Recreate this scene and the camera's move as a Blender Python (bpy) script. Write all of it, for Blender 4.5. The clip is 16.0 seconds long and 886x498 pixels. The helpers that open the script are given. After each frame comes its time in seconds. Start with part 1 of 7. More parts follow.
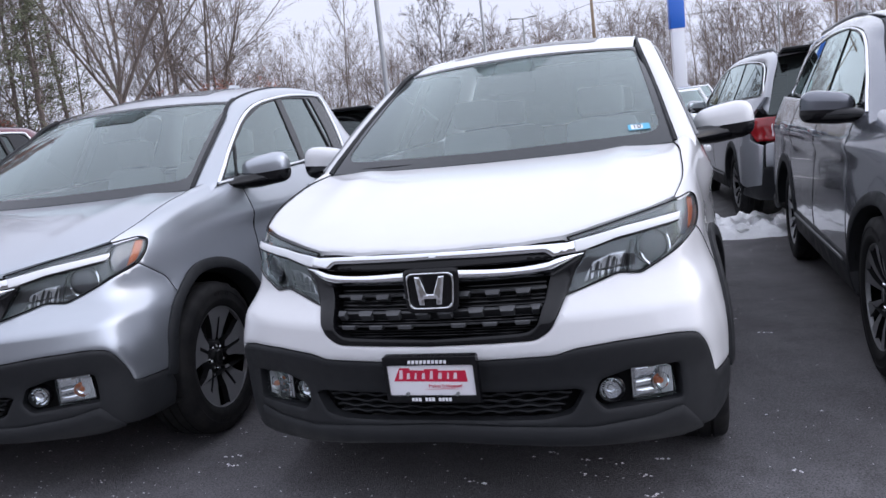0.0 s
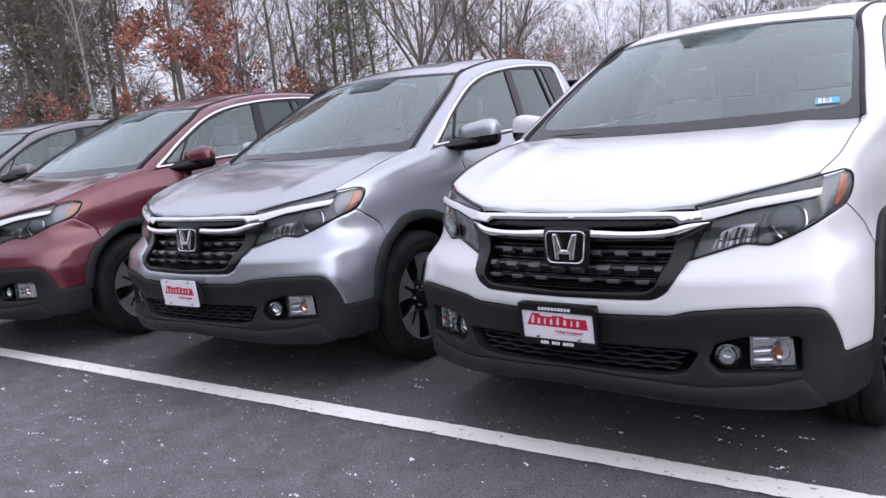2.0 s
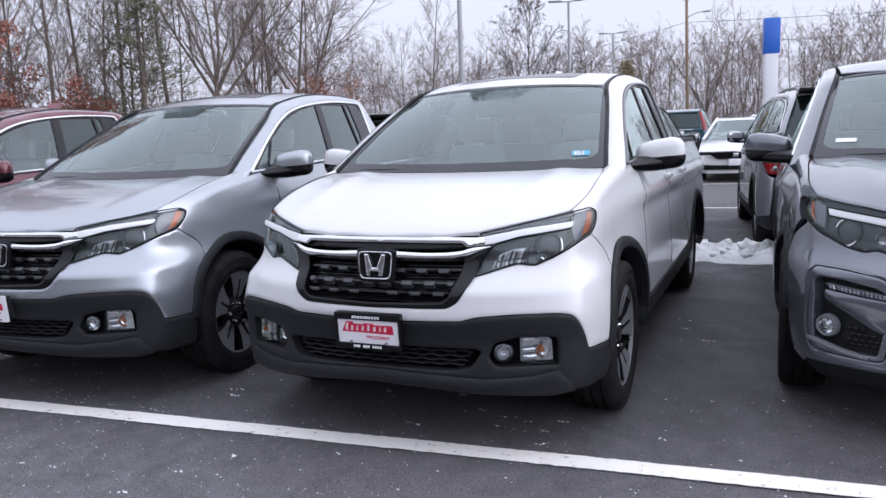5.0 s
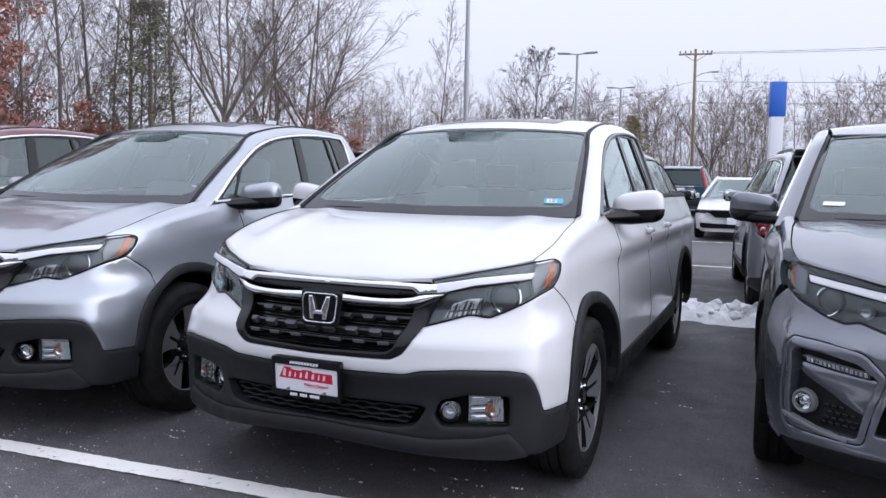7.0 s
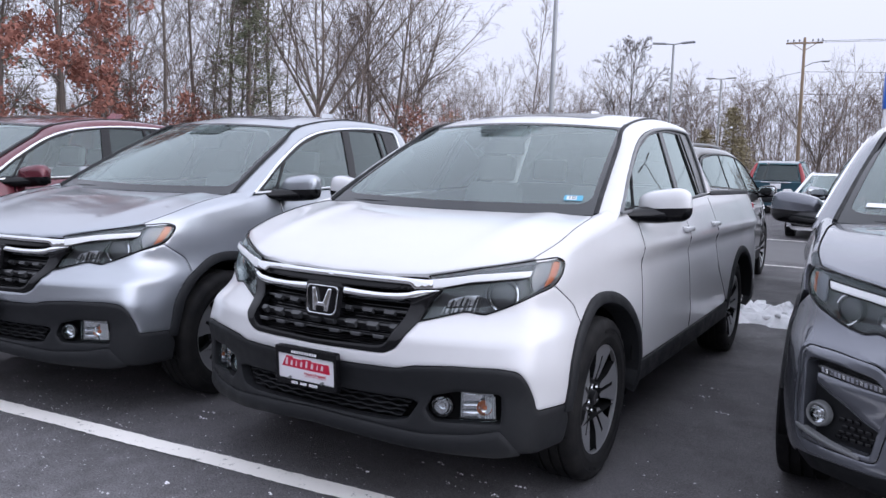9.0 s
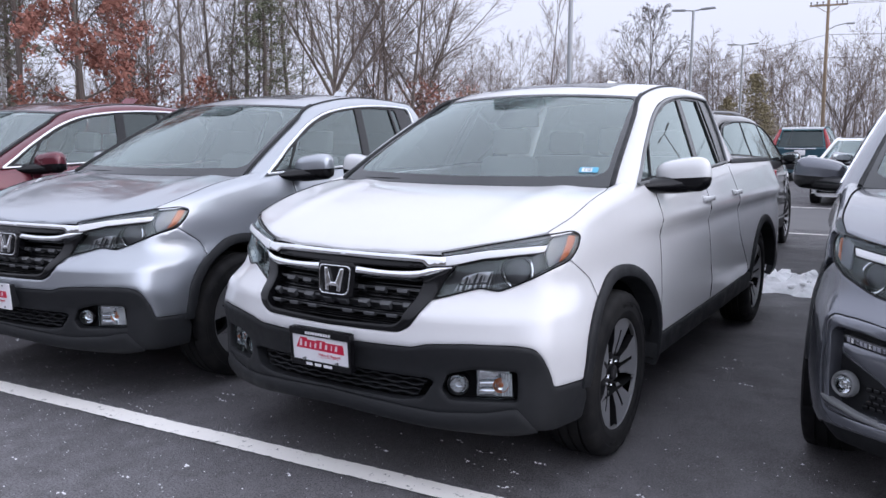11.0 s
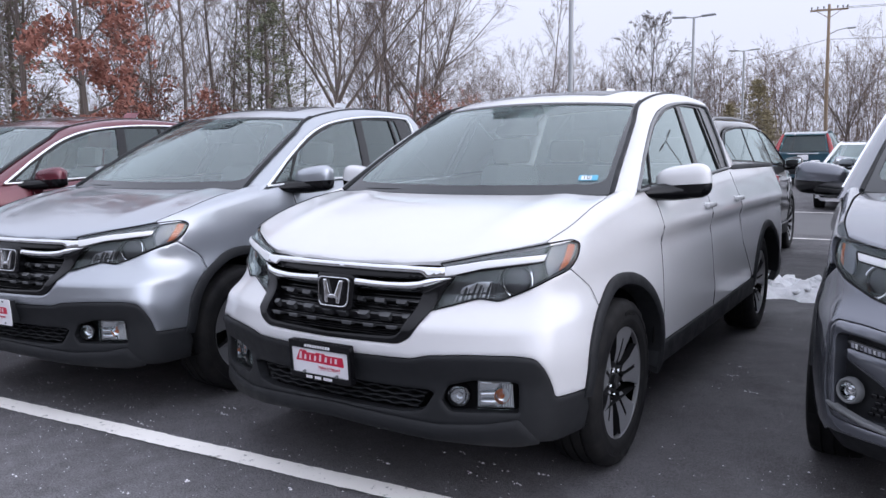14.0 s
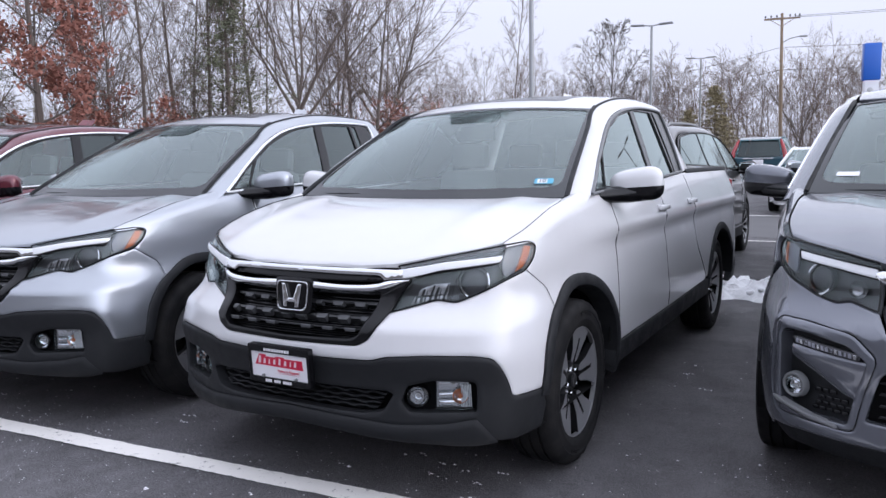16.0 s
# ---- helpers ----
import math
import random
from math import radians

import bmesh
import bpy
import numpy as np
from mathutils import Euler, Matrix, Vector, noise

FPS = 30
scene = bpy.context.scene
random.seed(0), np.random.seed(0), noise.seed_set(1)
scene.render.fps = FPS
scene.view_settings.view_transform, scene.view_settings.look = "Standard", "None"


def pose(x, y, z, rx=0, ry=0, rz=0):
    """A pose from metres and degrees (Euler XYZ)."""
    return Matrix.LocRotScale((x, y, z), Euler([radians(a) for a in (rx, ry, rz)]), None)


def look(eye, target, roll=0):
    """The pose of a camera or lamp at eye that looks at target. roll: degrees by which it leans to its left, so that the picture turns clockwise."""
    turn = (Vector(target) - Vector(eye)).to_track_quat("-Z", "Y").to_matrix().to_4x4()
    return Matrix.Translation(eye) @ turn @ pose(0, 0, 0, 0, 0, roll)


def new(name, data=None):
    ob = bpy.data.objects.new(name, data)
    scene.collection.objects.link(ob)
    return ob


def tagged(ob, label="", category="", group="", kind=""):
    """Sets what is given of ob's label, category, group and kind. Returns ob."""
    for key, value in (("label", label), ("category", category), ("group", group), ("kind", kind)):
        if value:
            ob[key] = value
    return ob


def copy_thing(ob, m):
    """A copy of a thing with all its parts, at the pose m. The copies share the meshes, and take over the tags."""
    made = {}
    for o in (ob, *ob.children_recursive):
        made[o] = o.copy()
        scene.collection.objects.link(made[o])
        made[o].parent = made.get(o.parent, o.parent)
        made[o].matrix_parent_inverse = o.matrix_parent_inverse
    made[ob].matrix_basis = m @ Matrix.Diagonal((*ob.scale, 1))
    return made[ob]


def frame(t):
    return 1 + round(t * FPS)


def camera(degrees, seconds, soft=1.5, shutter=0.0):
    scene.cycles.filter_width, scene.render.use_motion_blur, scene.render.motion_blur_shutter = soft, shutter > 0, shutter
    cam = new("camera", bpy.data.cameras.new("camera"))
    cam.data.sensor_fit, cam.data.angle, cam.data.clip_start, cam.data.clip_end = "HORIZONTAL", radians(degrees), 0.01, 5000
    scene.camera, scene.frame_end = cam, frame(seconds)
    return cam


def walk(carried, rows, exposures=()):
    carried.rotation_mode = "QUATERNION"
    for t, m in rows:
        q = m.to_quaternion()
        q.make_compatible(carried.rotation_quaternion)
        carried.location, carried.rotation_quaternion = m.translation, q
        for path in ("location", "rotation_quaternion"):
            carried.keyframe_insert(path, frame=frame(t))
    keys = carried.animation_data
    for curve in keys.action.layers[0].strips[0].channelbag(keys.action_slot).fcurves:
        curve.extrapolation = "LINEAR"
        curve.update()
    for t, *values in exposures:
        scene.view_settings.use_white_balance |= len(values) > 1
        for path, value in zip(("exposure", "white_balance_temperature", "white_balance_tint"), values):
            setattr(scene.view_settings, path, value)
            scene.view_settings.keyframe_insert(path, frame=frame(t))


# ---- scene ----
cam = camera(59.9, 16.0)
PATH = [
    (0, (0.817, -2.334, 1.368), (0.210, -0.454, 1.057), -6.48),
    (0.5, (0.983, -2.209, 1.354), (0.168, -0.405, 1.063), -5.73),
    (1, (1.127, -2.194, 1.355), (0.067, -0.520, 1.082), -5.47),
    (1.5, (1.295, -2.311, 1.344), (0.073, -0.756, 1.046), -5.88),
    (2, (1.406, -2.425, 1.325), (0.160, -0.893, 1.008), -5.45),
    (2.5, (1.530, -2.520, 1.298), (0.361, -0.932, 0.965), -4.42),
    (3, (1.568, -2.678, 1.341), (0.530, -0.997, 1.029), -3.46),
    (3.5, (1.585, -2.824, 1.365), (0.653, -1.078, 1.079), -3.25),
    (4, (1.594, -2.889, 1.373), (0.738, -1.104, 1.093), -3.27),
    (4.2, (1.601, -2.900, 1.376), (0.768, -1.104, 1.094), -3.44),
    (6.3, (1.577, -2.784, 1.360), (0.832, -0.942, 1.129), -0.30),
    (6.5, (1.599, -2.731, 1.356), (0.842, -0.892, 1.144), 0.22),
    (7, (1.687, -2.607, 1.358), (0.887, -0.782, 1.185), 1.14),
    (7.5, (1.759, -2.474, 1.357), (0.902, -0.674, 1.201), 1.89),
    (8, (1.865, -2.419, 1.359), (0.945, -0.650, 1.200), 2.22),
    (8.5, (1.985, -2.439, 1.382), (1.010, -0.702, 1.204), 2.22),
    (9, (2.023, -2.443, 1.386), (1.011, -0.730, 1.185), 1.83),
    (9.5, (2.017, -2.444, 1.386), (0.983, -0.746, 1.162), 1.47),
    (12, (2.032, -2.345, 1.378), (0.970, -0.672, 1.113), -0.50),
    (12.5, (2.031, -2.347, 1.378), (0.964, -0.675, 1.119), -0.78),
    (13, (2.032, -2.345, 1.372), (0.961, -0.675, 1.118), -0.79),
    (13.5, (2.037, -2.352, 1.370), (0.966, -0.681, 1.125), -0.69),
    (14, (2.036, -2.354, 1.381), (0.970, -0.679, 1.144), -0.61),
    (14.5, (2.049, -2.365, 1.365), (0.995, -0.681, 1.131), -0.60),
    (15, (2.060, -2.353, 1.364), (1.023, -0.659, 1.129), -0.77),
    (15.5, (2.070, -2.342, 1.366), (1.055, -0.635, 1.133), -0.93),
    (16, (2.082, -2.375, 1.367), (1.093, -0.650, 1.147), -0.94),
]
walk(cam, [(t, look(eye, target, roll)) for t, eye, target, roll in PATH], [(0, 0.0, 6500, 10), (1.5, 0.0, 6550, 10), (2.0, 0.04, 6700, 13), (2.5, 0.10, 6800, 15), (3.0, 0.10, 6850, 15), (3.5, 0.08, 6800, 15), (4.0, 0.05, 6700, 13), (6.5, 0.0, 6500, 10), (16, 0.0, 6500, 10)])
from mathutils.geometry import delaunay_2d_cdt


# ---- light ----
world = bpy.data.worlds.new("overcast")
scene.world = world
world.use_nodes = True
wn, wl = world.node_tree.nodes, world.node_tree.links
sky = wn.new("ShaderNodeTexSky")
sky.sky_type, sky.sun_disc = "NISHITA", False
sky.sun_elevation, sky.sun_rotation = radians(25), radians(76)
sky.air_density, sky.dust_density, sky.ozone_density = 1.0, 6.0, 1.0
cloud = wn.new("ShaderNodeMix")
cloud.data_type = "RGBA"
cloud.inputs[0].default_value = 0.93
cloud.inputs[7].default_value = (8.48, 8.88, 10.85, 1)
# an overcast sky is brighter overhead than at the horizon
where, part_z, swell = wn.new("ShaderNodeTexCoord"), wn.new("ShaderNodeSeparateXYZ"), wn.new("ShaderNodeMapRange")
wl.new(where.outputs["Generated"], part_z.inputs[0])
wl.new(part_z.outputs["Z"], swell.inputs["Value"])
swell.inputs["From Min"].default_value, swell.inputs["From Max"].default_value = 0.05, 1.0
swell.inputs["To Min"].default_value, swell.inputs["To Max"].default_value = 0.0985, 0.158
# and thinner cloud lets more light through on the side of the hidden sun
side, thin = wn.new("ShaderNodeMapRange"), wn.new("ShaderNodeMath")
side.interpolation_type = "SMOOTHSTEP"
wl.new(part_z.outputs["X"], side.inputs["Value"])
for key, val in (("From Min", 0.25), ("From Max", 1.0), ("To Min", 1.0), ("To Max", 2.15)):
    side.inputs[key].default_value = val
thin.operation = "MULTIPLY"
wl.new(swell.outputs[0], thin.inputs[0])
wl.new(side.outputs[0], thin.inputs[1])
wl.new(thin.outputs[0], wn["Background"].inputs[1])
wl.new(sky.outputs[0], cloud.inputs[6])
wl.new(cloud.outputs[2], wn["Background"].inputs[0])
sun = new("sun", bpy.data.lights.new("sun", "SUN"))
sun.data.energy, sun.data.angle, sun.data.color = 0.6, radians(178), (0.88, 0.945, 1.0)
sun.matrix_world = look((10, 2.5, 4.6), (0, 0, 0))


# ---- materials ----
def material(name, colour, rough=0.5, metal=0.0, coat=0.0, spec=0.5):
    m = bpy.data.materials.new(name)
    m.use_nodes = True
    b = m.node_tree.nodes["Principled BSDF"]
    b.inputs["Base Color"].default_value = (*colour, 1)
    b.inputs["Roughness"].default_value = rough
    b.inputs["Metallic"].default_value = metal
    b.inputs["Coat Weight"].default_value = coat
    b.inputs["Coat Roughness"].default_value = 0.03
    b.inputs["Specular IOR Level"].default_value = spec
    return m


def coords(m, scale):
    n, l = m.node_tree.nodes, m.node_tree.links
    tc, mp = n.new("ShaderNodeTexCoord"), n.new("ShaderNodeMapping")
    mp.inputs["Scale"].default_value = scale if isinstance(scale, tuple) else (scale,) * 3
    l.new(tc.outputs["Object"], mp.inputs[0])
    return mp.outputs[0]


def noise_node(m, scale, detail=5.0, rough=0.6, space=1.0):
    n, l = m.node_tree.nodes, m.node_tree.links
    x = n.new("ShaderNodeTexNoise")
    x.inputs["Scale"].default_value, x.inputs["Detail"].default_value, x.inputs["Roughness"].default_value = scale, detail, rough
    l.new(coords(m, space), x.inputs["Vector"])
    return x.outputs["Fac"]


def ramp(m, fac, stops):
    n, l = m.node_tree.nodes, m.node_tree.links
    r = n.new("ShaderNodeValToRGB")
    while len(r.color_ramp.elements) < len(stops):
        r.color_ramp.elements.new(0.5)
    for e, (p, c) in zip(r.color_ramp.elements, stops):
        e.position, e.color = p, (*((c,) * 3 if isinstance(c, float) else c), 1)
    l.new(fac, r.inputs[0])
    return r.outputs[0]


def mixed(m, fac, a, b):
    n, l = m.node_tree.nodes, m.node_tree.links
    x = n.new("ShaderNodeMix")
    x.data_type = "RGBA"
    for v, k in ((fac, 0), (a, 6), (b, 7)):
        if isinstance(v, (int, float)):
            x.inputs[k].default_value = v
        elif isinstance(v, tuple):
            x.inputs[k].default_value = (*v, 1)
        else:
            l.new(v, x.inputs[k])
    return x.outputs[2]


def bump(m, height, strength, distance=0.01):
    n, l = m.node_tree.nodes, m.node_tree.links
    b = n.new("ShaderNodeBump")
    b.inputs["Strength"].default_value, b.inputs["Distance"].default_value = strength, distance
    l.new(height, b.inputs["Height"])
    l.new(b.outputs[0], n["Principled BSDF"].inputs["Normal"])


def feed(m, socket, out):
    m.node_tree.links.new(out, m.node_tree.nodes["Principled BSDF"].inputs[socket])


def paint(name, colour, metal, rough, grime):
    """Car paint: clear coat over a base, road film low down, faint flake."""
    m = material(name, colour, rough, metal, 1.0)
    film = ramp(m, noise_node(m, 5.0, 6, 0.65), [(0.45, 0.0), (0.8, 1.0)])
    feed(m, "Base Color", mixed(m, film, colour, tuple(c * (1 - grime) + 0.32 * grime for c in colour)))
    feed(m, "Coat Roughness", ramp(m, noise_node(m, 9.0, 5, 0.7), [(0.35, 0.02), (0.8, 0.10)]))
    return m


def thin_glass(name, tint, spec_rough=0.02, ior=1.5, film=0.0):
    """A pane: clear tint, a mirror reflection that grows at grazing angles, and a thin pale film added to lift its
    brightness.
    """
    m = bpy.data.materials.new(name)
    m.use_nodes = True
    n, l = m.node_tree.nodes, m.node_tree.links
    n.remove(n["Principled BSDF"])
    tr, gl, mx, fr = n.new("ShaderNodeBsdfTransparent"), n.new("ShaderNodeBsdfGlossy"), n.new("ShaderNodeMixShader"), n.new("ShaderNodeFresnel")
    tr.inputs[0].default_value = (*tint, 1)
    gl.inputs["Roughness"].default_value = spec_rough
    gl.inputs["Color"].default_value = (0.88, 1.0, 0.985, 1)
    fr.inputs[0].default_value = ior
    # both faces of the pane mirror: 2R / (1 + R)
    one, two = n.new("ShaderNodeMath"), n.new("ShaderNodeMath")
    one.operation, two.operation = "MULTIPLY_ADD", "DIVIDE"
    one.inputs[1].default_value, one.inputs[2].default_value = 0.5, 0.5
    l.new(fr.outputs[0], one.inputs[0])
    l.new(fr.outputs[0], two.inputs[0])
    l.new(one.outputs[0], two.inputs[1])
    l.new(two.outputs[0], mx.inputs[0])
    l.new(tr.outputs[0], mx.inputs[1])
    l.new(gl.outputs[0], mx.inputs[2])
    df, film_mix = n.new("ShaderNodeBsdfDiffuse"), n.new("ShaderNodeMixShader")
    df.inputs[0].default_value = (0.62, 0.68, 0.67, 1)
    film_mix.inputs[0].default_value = film
    l.new(mx.outputs[0], film_mix.inputs[1])
    l.new(df.outputs[0], film_mix.inputs[2])
    l.new(film_mix.outputs[0], n["Material Output"].inputs[0])
    return m


WHITE = paint("white_paint", (0.68, 0.68, 0.688), 0.0, 0.35, 0.06)
SILVER = paint("silver_paint", (0.41, 0.435, 0.470), 0.8, 0.31, 0.08)
RED = paint("dark_red_paint", (0.125, 0.017, 0.030), 0.35, 0.25, 0.015)
STEEL = paint("steel_grey_paint", (0.160, 0.169, 0.195), 0.6, 0.22, 0.04)
GRAPHITE = paint("graphite_paint", (0.16, 0.155, 0.165), 0.6, 0.36, 0.05)
GREY = paint("mid_grey_paint", (0.46, 0.48, 0.51), 0.6, 0.36, 0.05)
BLACK = paint("black_paint", (0.012, 0.012, 0.014), 0.2, 0.3, 0.02)
TEAL = paint("dark_teal_paint", (0.03, 0.085, 0.115), 0.4, 0.35, 0.03)
PLASTIC = material("textured_black_plastic", (0.014, 0.015, 0.017), 0.6, 0, 0, 0.32)
bump(PLASTIC, noise_node(PLASTIC, 420, 2, 0.5), 0.25, 0.001)
feed(PLASTIC, "Roughness", ramp(PLASTIC, noise_node(PLASTIC, 12, 5), [(0.3, 0.5), (0.7, 0.72)]))
GLOSSBLACK = material("gloss_black_plastic", (0.005, 0.005, 0.006), 0.20, 0, 0.0, 0.35)
DARK = material("underside_black", (0.004, 0.004, 0.0045), 0.9, 0, 0, 0.2)
CHROME = material("chrome", (0.86, 0.87, 0.88), 0.07, 1.0)
TRIMCHROME = material("bright_trim", (0.94, 0.95, 0.96), 0.28, 0.7)
SATIN = material("satin_grey_plastic", (0.17, 0.175, 0.18), 0.4)
MACHINED = material("machined_alloy", (0.46, 0.465, 0.475), 0.36, 0.85)
DARKALLOY = material("dark_machined_alloy", (0.34, 0.343, 0.355), 0.42, 0.65)
FACET = material("lamp_reflector", (0.50, 0.51, 0.52), 0.25, 0.9)
RIMBLACK = material("black_alloy", (0.014, 0.014, 0.015), 0.28, 0.2, 0.5)
RUBBER = material("tyre_rubber", (0.018, 0.018, 0.019), 0.72, 0, 0, 0.2)
feed(RUBBER, "Base Color", mixed(RUBBER, ramp(RUBBER, noise_node(RUBBER, 8, 6, 0.7), [(0.4, 0.0), (0.75, 1.0)]), (0.008, 0.008, 0.009), (0.024, 0.023, 0.022)))
GLASS = thin_glass("windscreen_glass", (0.84, 0.95, 0.94), 0.015, 1.58, 0.05)
SIDEGLASS = thin_glass("side_window_glass", (0.80, 0.88, 0.87), 0.012, 1.6, 0.02)
PRIVACY = thin_glass("privacy_glass", (0.07, 0.075, 0.075), 0.015, 1.42, 0.01)
LENS = thin_glass("lamp_lens", (0.90, 0.91, 0.92), 0.02, 1.4)
HOUSING = material("lamp_housing", (0.060, 0.061, 0.066), 0.28, 0.5)
SHADEBAND = thin_glass("dotted_shade_band", (0.86, 0.88, 0.88), 0.03, 1.08)
FRIT = material("black_glass_border", (0.016, 0.019, 0.021), 0.10, 0, 0.15)
PROJECTOR = material("projector_glass", (0.13, 0.13, 0.14), 0.45, 0.2, 0.0)
PINK = material("pale_pink_print", (0.78, 0.62, 0.66), 0.45)
GRILLE = material("dark_grille_plastic", (0.030, 0.031, 0.033), 0.32)
GRILLEDASH = material("satin_grille_block", (0.060, 0.062, 0.066), 0.28)
DRL = material("white_light_guide", (0.82, 0.83, 0.84), 0.25, 0, 0.5)
AMBER = material("amber_reflector", (0.66, 0.17, 0.05), 0.3, 0, 0.6)
GREYLENS = material("grey_lens_edge", (0.24, 0.245, 0.28), 0.32, 0.1, 0.3)
REDLENS = material("red_lens", (0.30, 0.010, 0.015), 0.15, 0, 0.8)
SEAT = material("seat_cloth", (0.26, 0.265, 0.265), 0.9)
DASH = material("grey_dashboard", (0.15, 0.153, 0.157), 0.7)
LINING = material("pale_headliner", (0.42, 0.43, 0.42), 0.9)
PAPER = material("white_paper", (0.85, 0.86, 0.87), 0.6)
PLATEWHITE = material("plate_white", (0.80, 0.79, 0.82), 0.4)
CRIMSON = material("crimson_print", (0.55, 0.01, 0.05), 0.45)
INKBLACK = material("black_print", (0.02, 0.02, 0.02), 0.5)
STICKERBLUE = material("sticker_blue", (0.10, 0.42, 0.60), 0.5)


# ---- mesh tools ----
def empty(name, label, category, group="", m=None):
    ob = tagged(new(name), label, category, group)
    if m is not None:
        ob.matrix_world = m
    return ob


def mesh_of(name, verts, faces, mat, parent=None, label="", smooth=True, sharp=40):
    me = bpy.data.meshes.new(name)
    me.from_pydata([tuple(map(float, v)) for v in verts], [], [tuple(map(int, f)) for f in faces])
    me.update()
    me.materials.append(mat)
    if smooth:
        me.shade_smooth()
        me.set_sharp_from_angle(angle=radians(sharp))
    ob = new(name, me)
    if parent is not None:
        ob.parent = parent
    if label:
        ob["label"] = label
    return ob


def part(name, bm, mat, parent=None, label="", smooth=True):
    me = bpy.data.meshes.new(name)
    bm.to_mesh(me)
    bm.free()
    me.materials.append(mat)
    if smooth:
        me.shade_smooth()
        me.set_sharp_from_angle(angle=radians(40))
    ob = new(name, me)
    if parent is not None:
        ob.parent = parent
    if label:
        ob["label"] = label
    return ob


def joined(pieces):
    vs, fs, k = [], [], 0
    for v, f in pieces:
        vs += [tuple(p) for p in v]
        fs += [tuple(i + k for i in q) for q in f]
        k += len(v)
    return vs, fs


def block(size, at=(0, 0, 0), bevel=0.0, turn=None, taper=1.0):
    bm = bmesh.new()
    bmesh.ops.create_cube(bm, size=1)
    for v in bm.verts:
        k = taper if v.co.z > 0 else 1.0
        v.co = Vector((v.co.x * size[0] * k, v.co.y * size[1] * k, v.co.z * size[2]))
    if bevel:
        bmesh.ops.bevel(bm, geom=bm.edges[:], offset=bevel, segments=2, affect="EDGES", profile=0.5)
    m = Matrix.Translation(at) @ (turn if turn is not None else Matrix())
    bmesh.ops.transform(bm, matrix=m, verts=bm.verts)
    return bm


def data_of(bm):
    bm.verts.index_update()
    out = [tuple(v.co) for v in bm.verts], [tuple(v.index for v in f.verts) for f in bm.faces]
    bm.free()
    return out


def tube(points, radii, sides=8, closed=False):
    pts = [Vector(p) for p in points]
    radii = radii if isinstance(radii, (list, tuple)) else [radii] * len(pts)
    vs, fs, up = [], [], None
    for i, p in enumerate(pts):
        d = (pts[min(i + 1, len(pts) - 1)] - pts[max(i - 1, 0)]).normalized()
        if up is None:
            up = d.orthogonal().normalized()
        up = (up - d * up.dot(d)).normalized()
        w = d.cross(up)
        for k in range(sides):
            a = 2 * math.pi * k / sides
            vs.append(p + (up * math.cos(a) + w * math.sin(a)) * radii[i])
    for i in range(len(pts) - 1):
        for k in range(sides):
            j = (k + 1) % sides
            fs.append((i * sides + k, i * sides + j, (i + 1) * sides + j, (i + 1) * sides + k))
    fs.append(tuple(range(sides))[::-1])
    fs.append(tuple((len(pts) - 1) * sides + k for k in range(sides)))
    return vs, fs


def lathe(profile, segs=48, axis="x", radius_of=None):
    """Turns (along, radius) pairs round an axis."""
    vs, fs = [], []
    for i in range(segs):
        a = 2 * math.pi * i / segs
        for j, (u, r) in enumerate(profile):
            r = radius_of(i, j, r) if radius_of else r
            p = (u, r * math.cos(a), r * math.sin(a))
            vs.append(p if axis == "x" else (p[1], p[0], p[2]) if axis == "y" else (p[1], p[2], p[0]))
    n = len(profile)
    for i in range(segs):
        k = (i + 1) % segs
        for j in range(n - 1):
            q = (i * n + j, i * n + j + 1, k * n + j + 1, k * n + j)
            fs.append(q if axis != "y" else q[::-1])
    return vs, fs


def curve_at(xs, ys, x):
    """A smooth cubic through the points, held flat past its ends."""
    xs, ys = np.asarray(xs, float), np.asarray(ys, float)
    x = np.clip(np.asarray(x, float), xs[0], xs[-1])
    h = np.diff(xs)
    d = np.diff(ys) / h
    m = np.concatenate([[d[0]], (d[:-1] * h[1:] + d[1:] * h[:-1]) / (h[:-1] + h[1:]), [d[-1]]])
    i = np.clip(np.searchsorted(xs, x, side="right") - 1, 0, len(h) - 1)
    t = (x - xs[i]) / h[i]
    return (2 * t**3 - 3 * t**2 + 1) * ys[i] + (t**3 - 2 * t**2 + t) * h[i] * m[i] + (-2 * t**3 + 3 * t**2) * ys[i + 1] + (t**3 - t**2) * h[i] * m[i + 1]


def rounded(points, radius=0.012, n=3):
    """The polygon with its corners rounded; a point may carry a radius of its own."""
    out, pts = [], [(Vector(p[:2]), p[2] if len(p) > 2 else radius) for p in points]
    for i, (p, r) in enumerate(pts):
        a, b = pts[i - 1][0] - p, pts[(i + 1) % len(pts)][0] - p
        r = min(r, a.length * 0.45, b.length * 0.45)
        if r < 1e-4:
            out.append(tuple(p))
            continue
        a, b = p + a.normalized() * r, p + b.normalized() * r
        for k in range(n + 1):
            t = k / n
            out.append(tuple(a * (1 - t) ** 2 + p * 2 * t * (1 - t) + b * t * t))
    return out


def denser(points, step):
    out = []
    for p, q in zip(points, points[1:] + points[:1]):
        n = max(1, int(math.dist(p, q) / step))
        out += [(p[0] + (q[0] - p[0]) * k / n, p[1] + (q[1] - p[1]) * k / n) for k in range(n)]
    return out


def inside(poly, pts):
    p, q = np.asarray(pts, float), np.asarray(poly, float)
    r = np.zeros(len(p), bool)
    for (x0, y0), (x1, y1) in zip(q, np.roll(q, -1, 0)):
        if y0 != y1:
            c = ((y0 > p[:, 1]) != (y1 > p[:, 1])) & (p[:, 0] < (x1 - x0) * (p[:, 1] - y0) / (y1 - y0) + x0)
            r ^= c
    return r


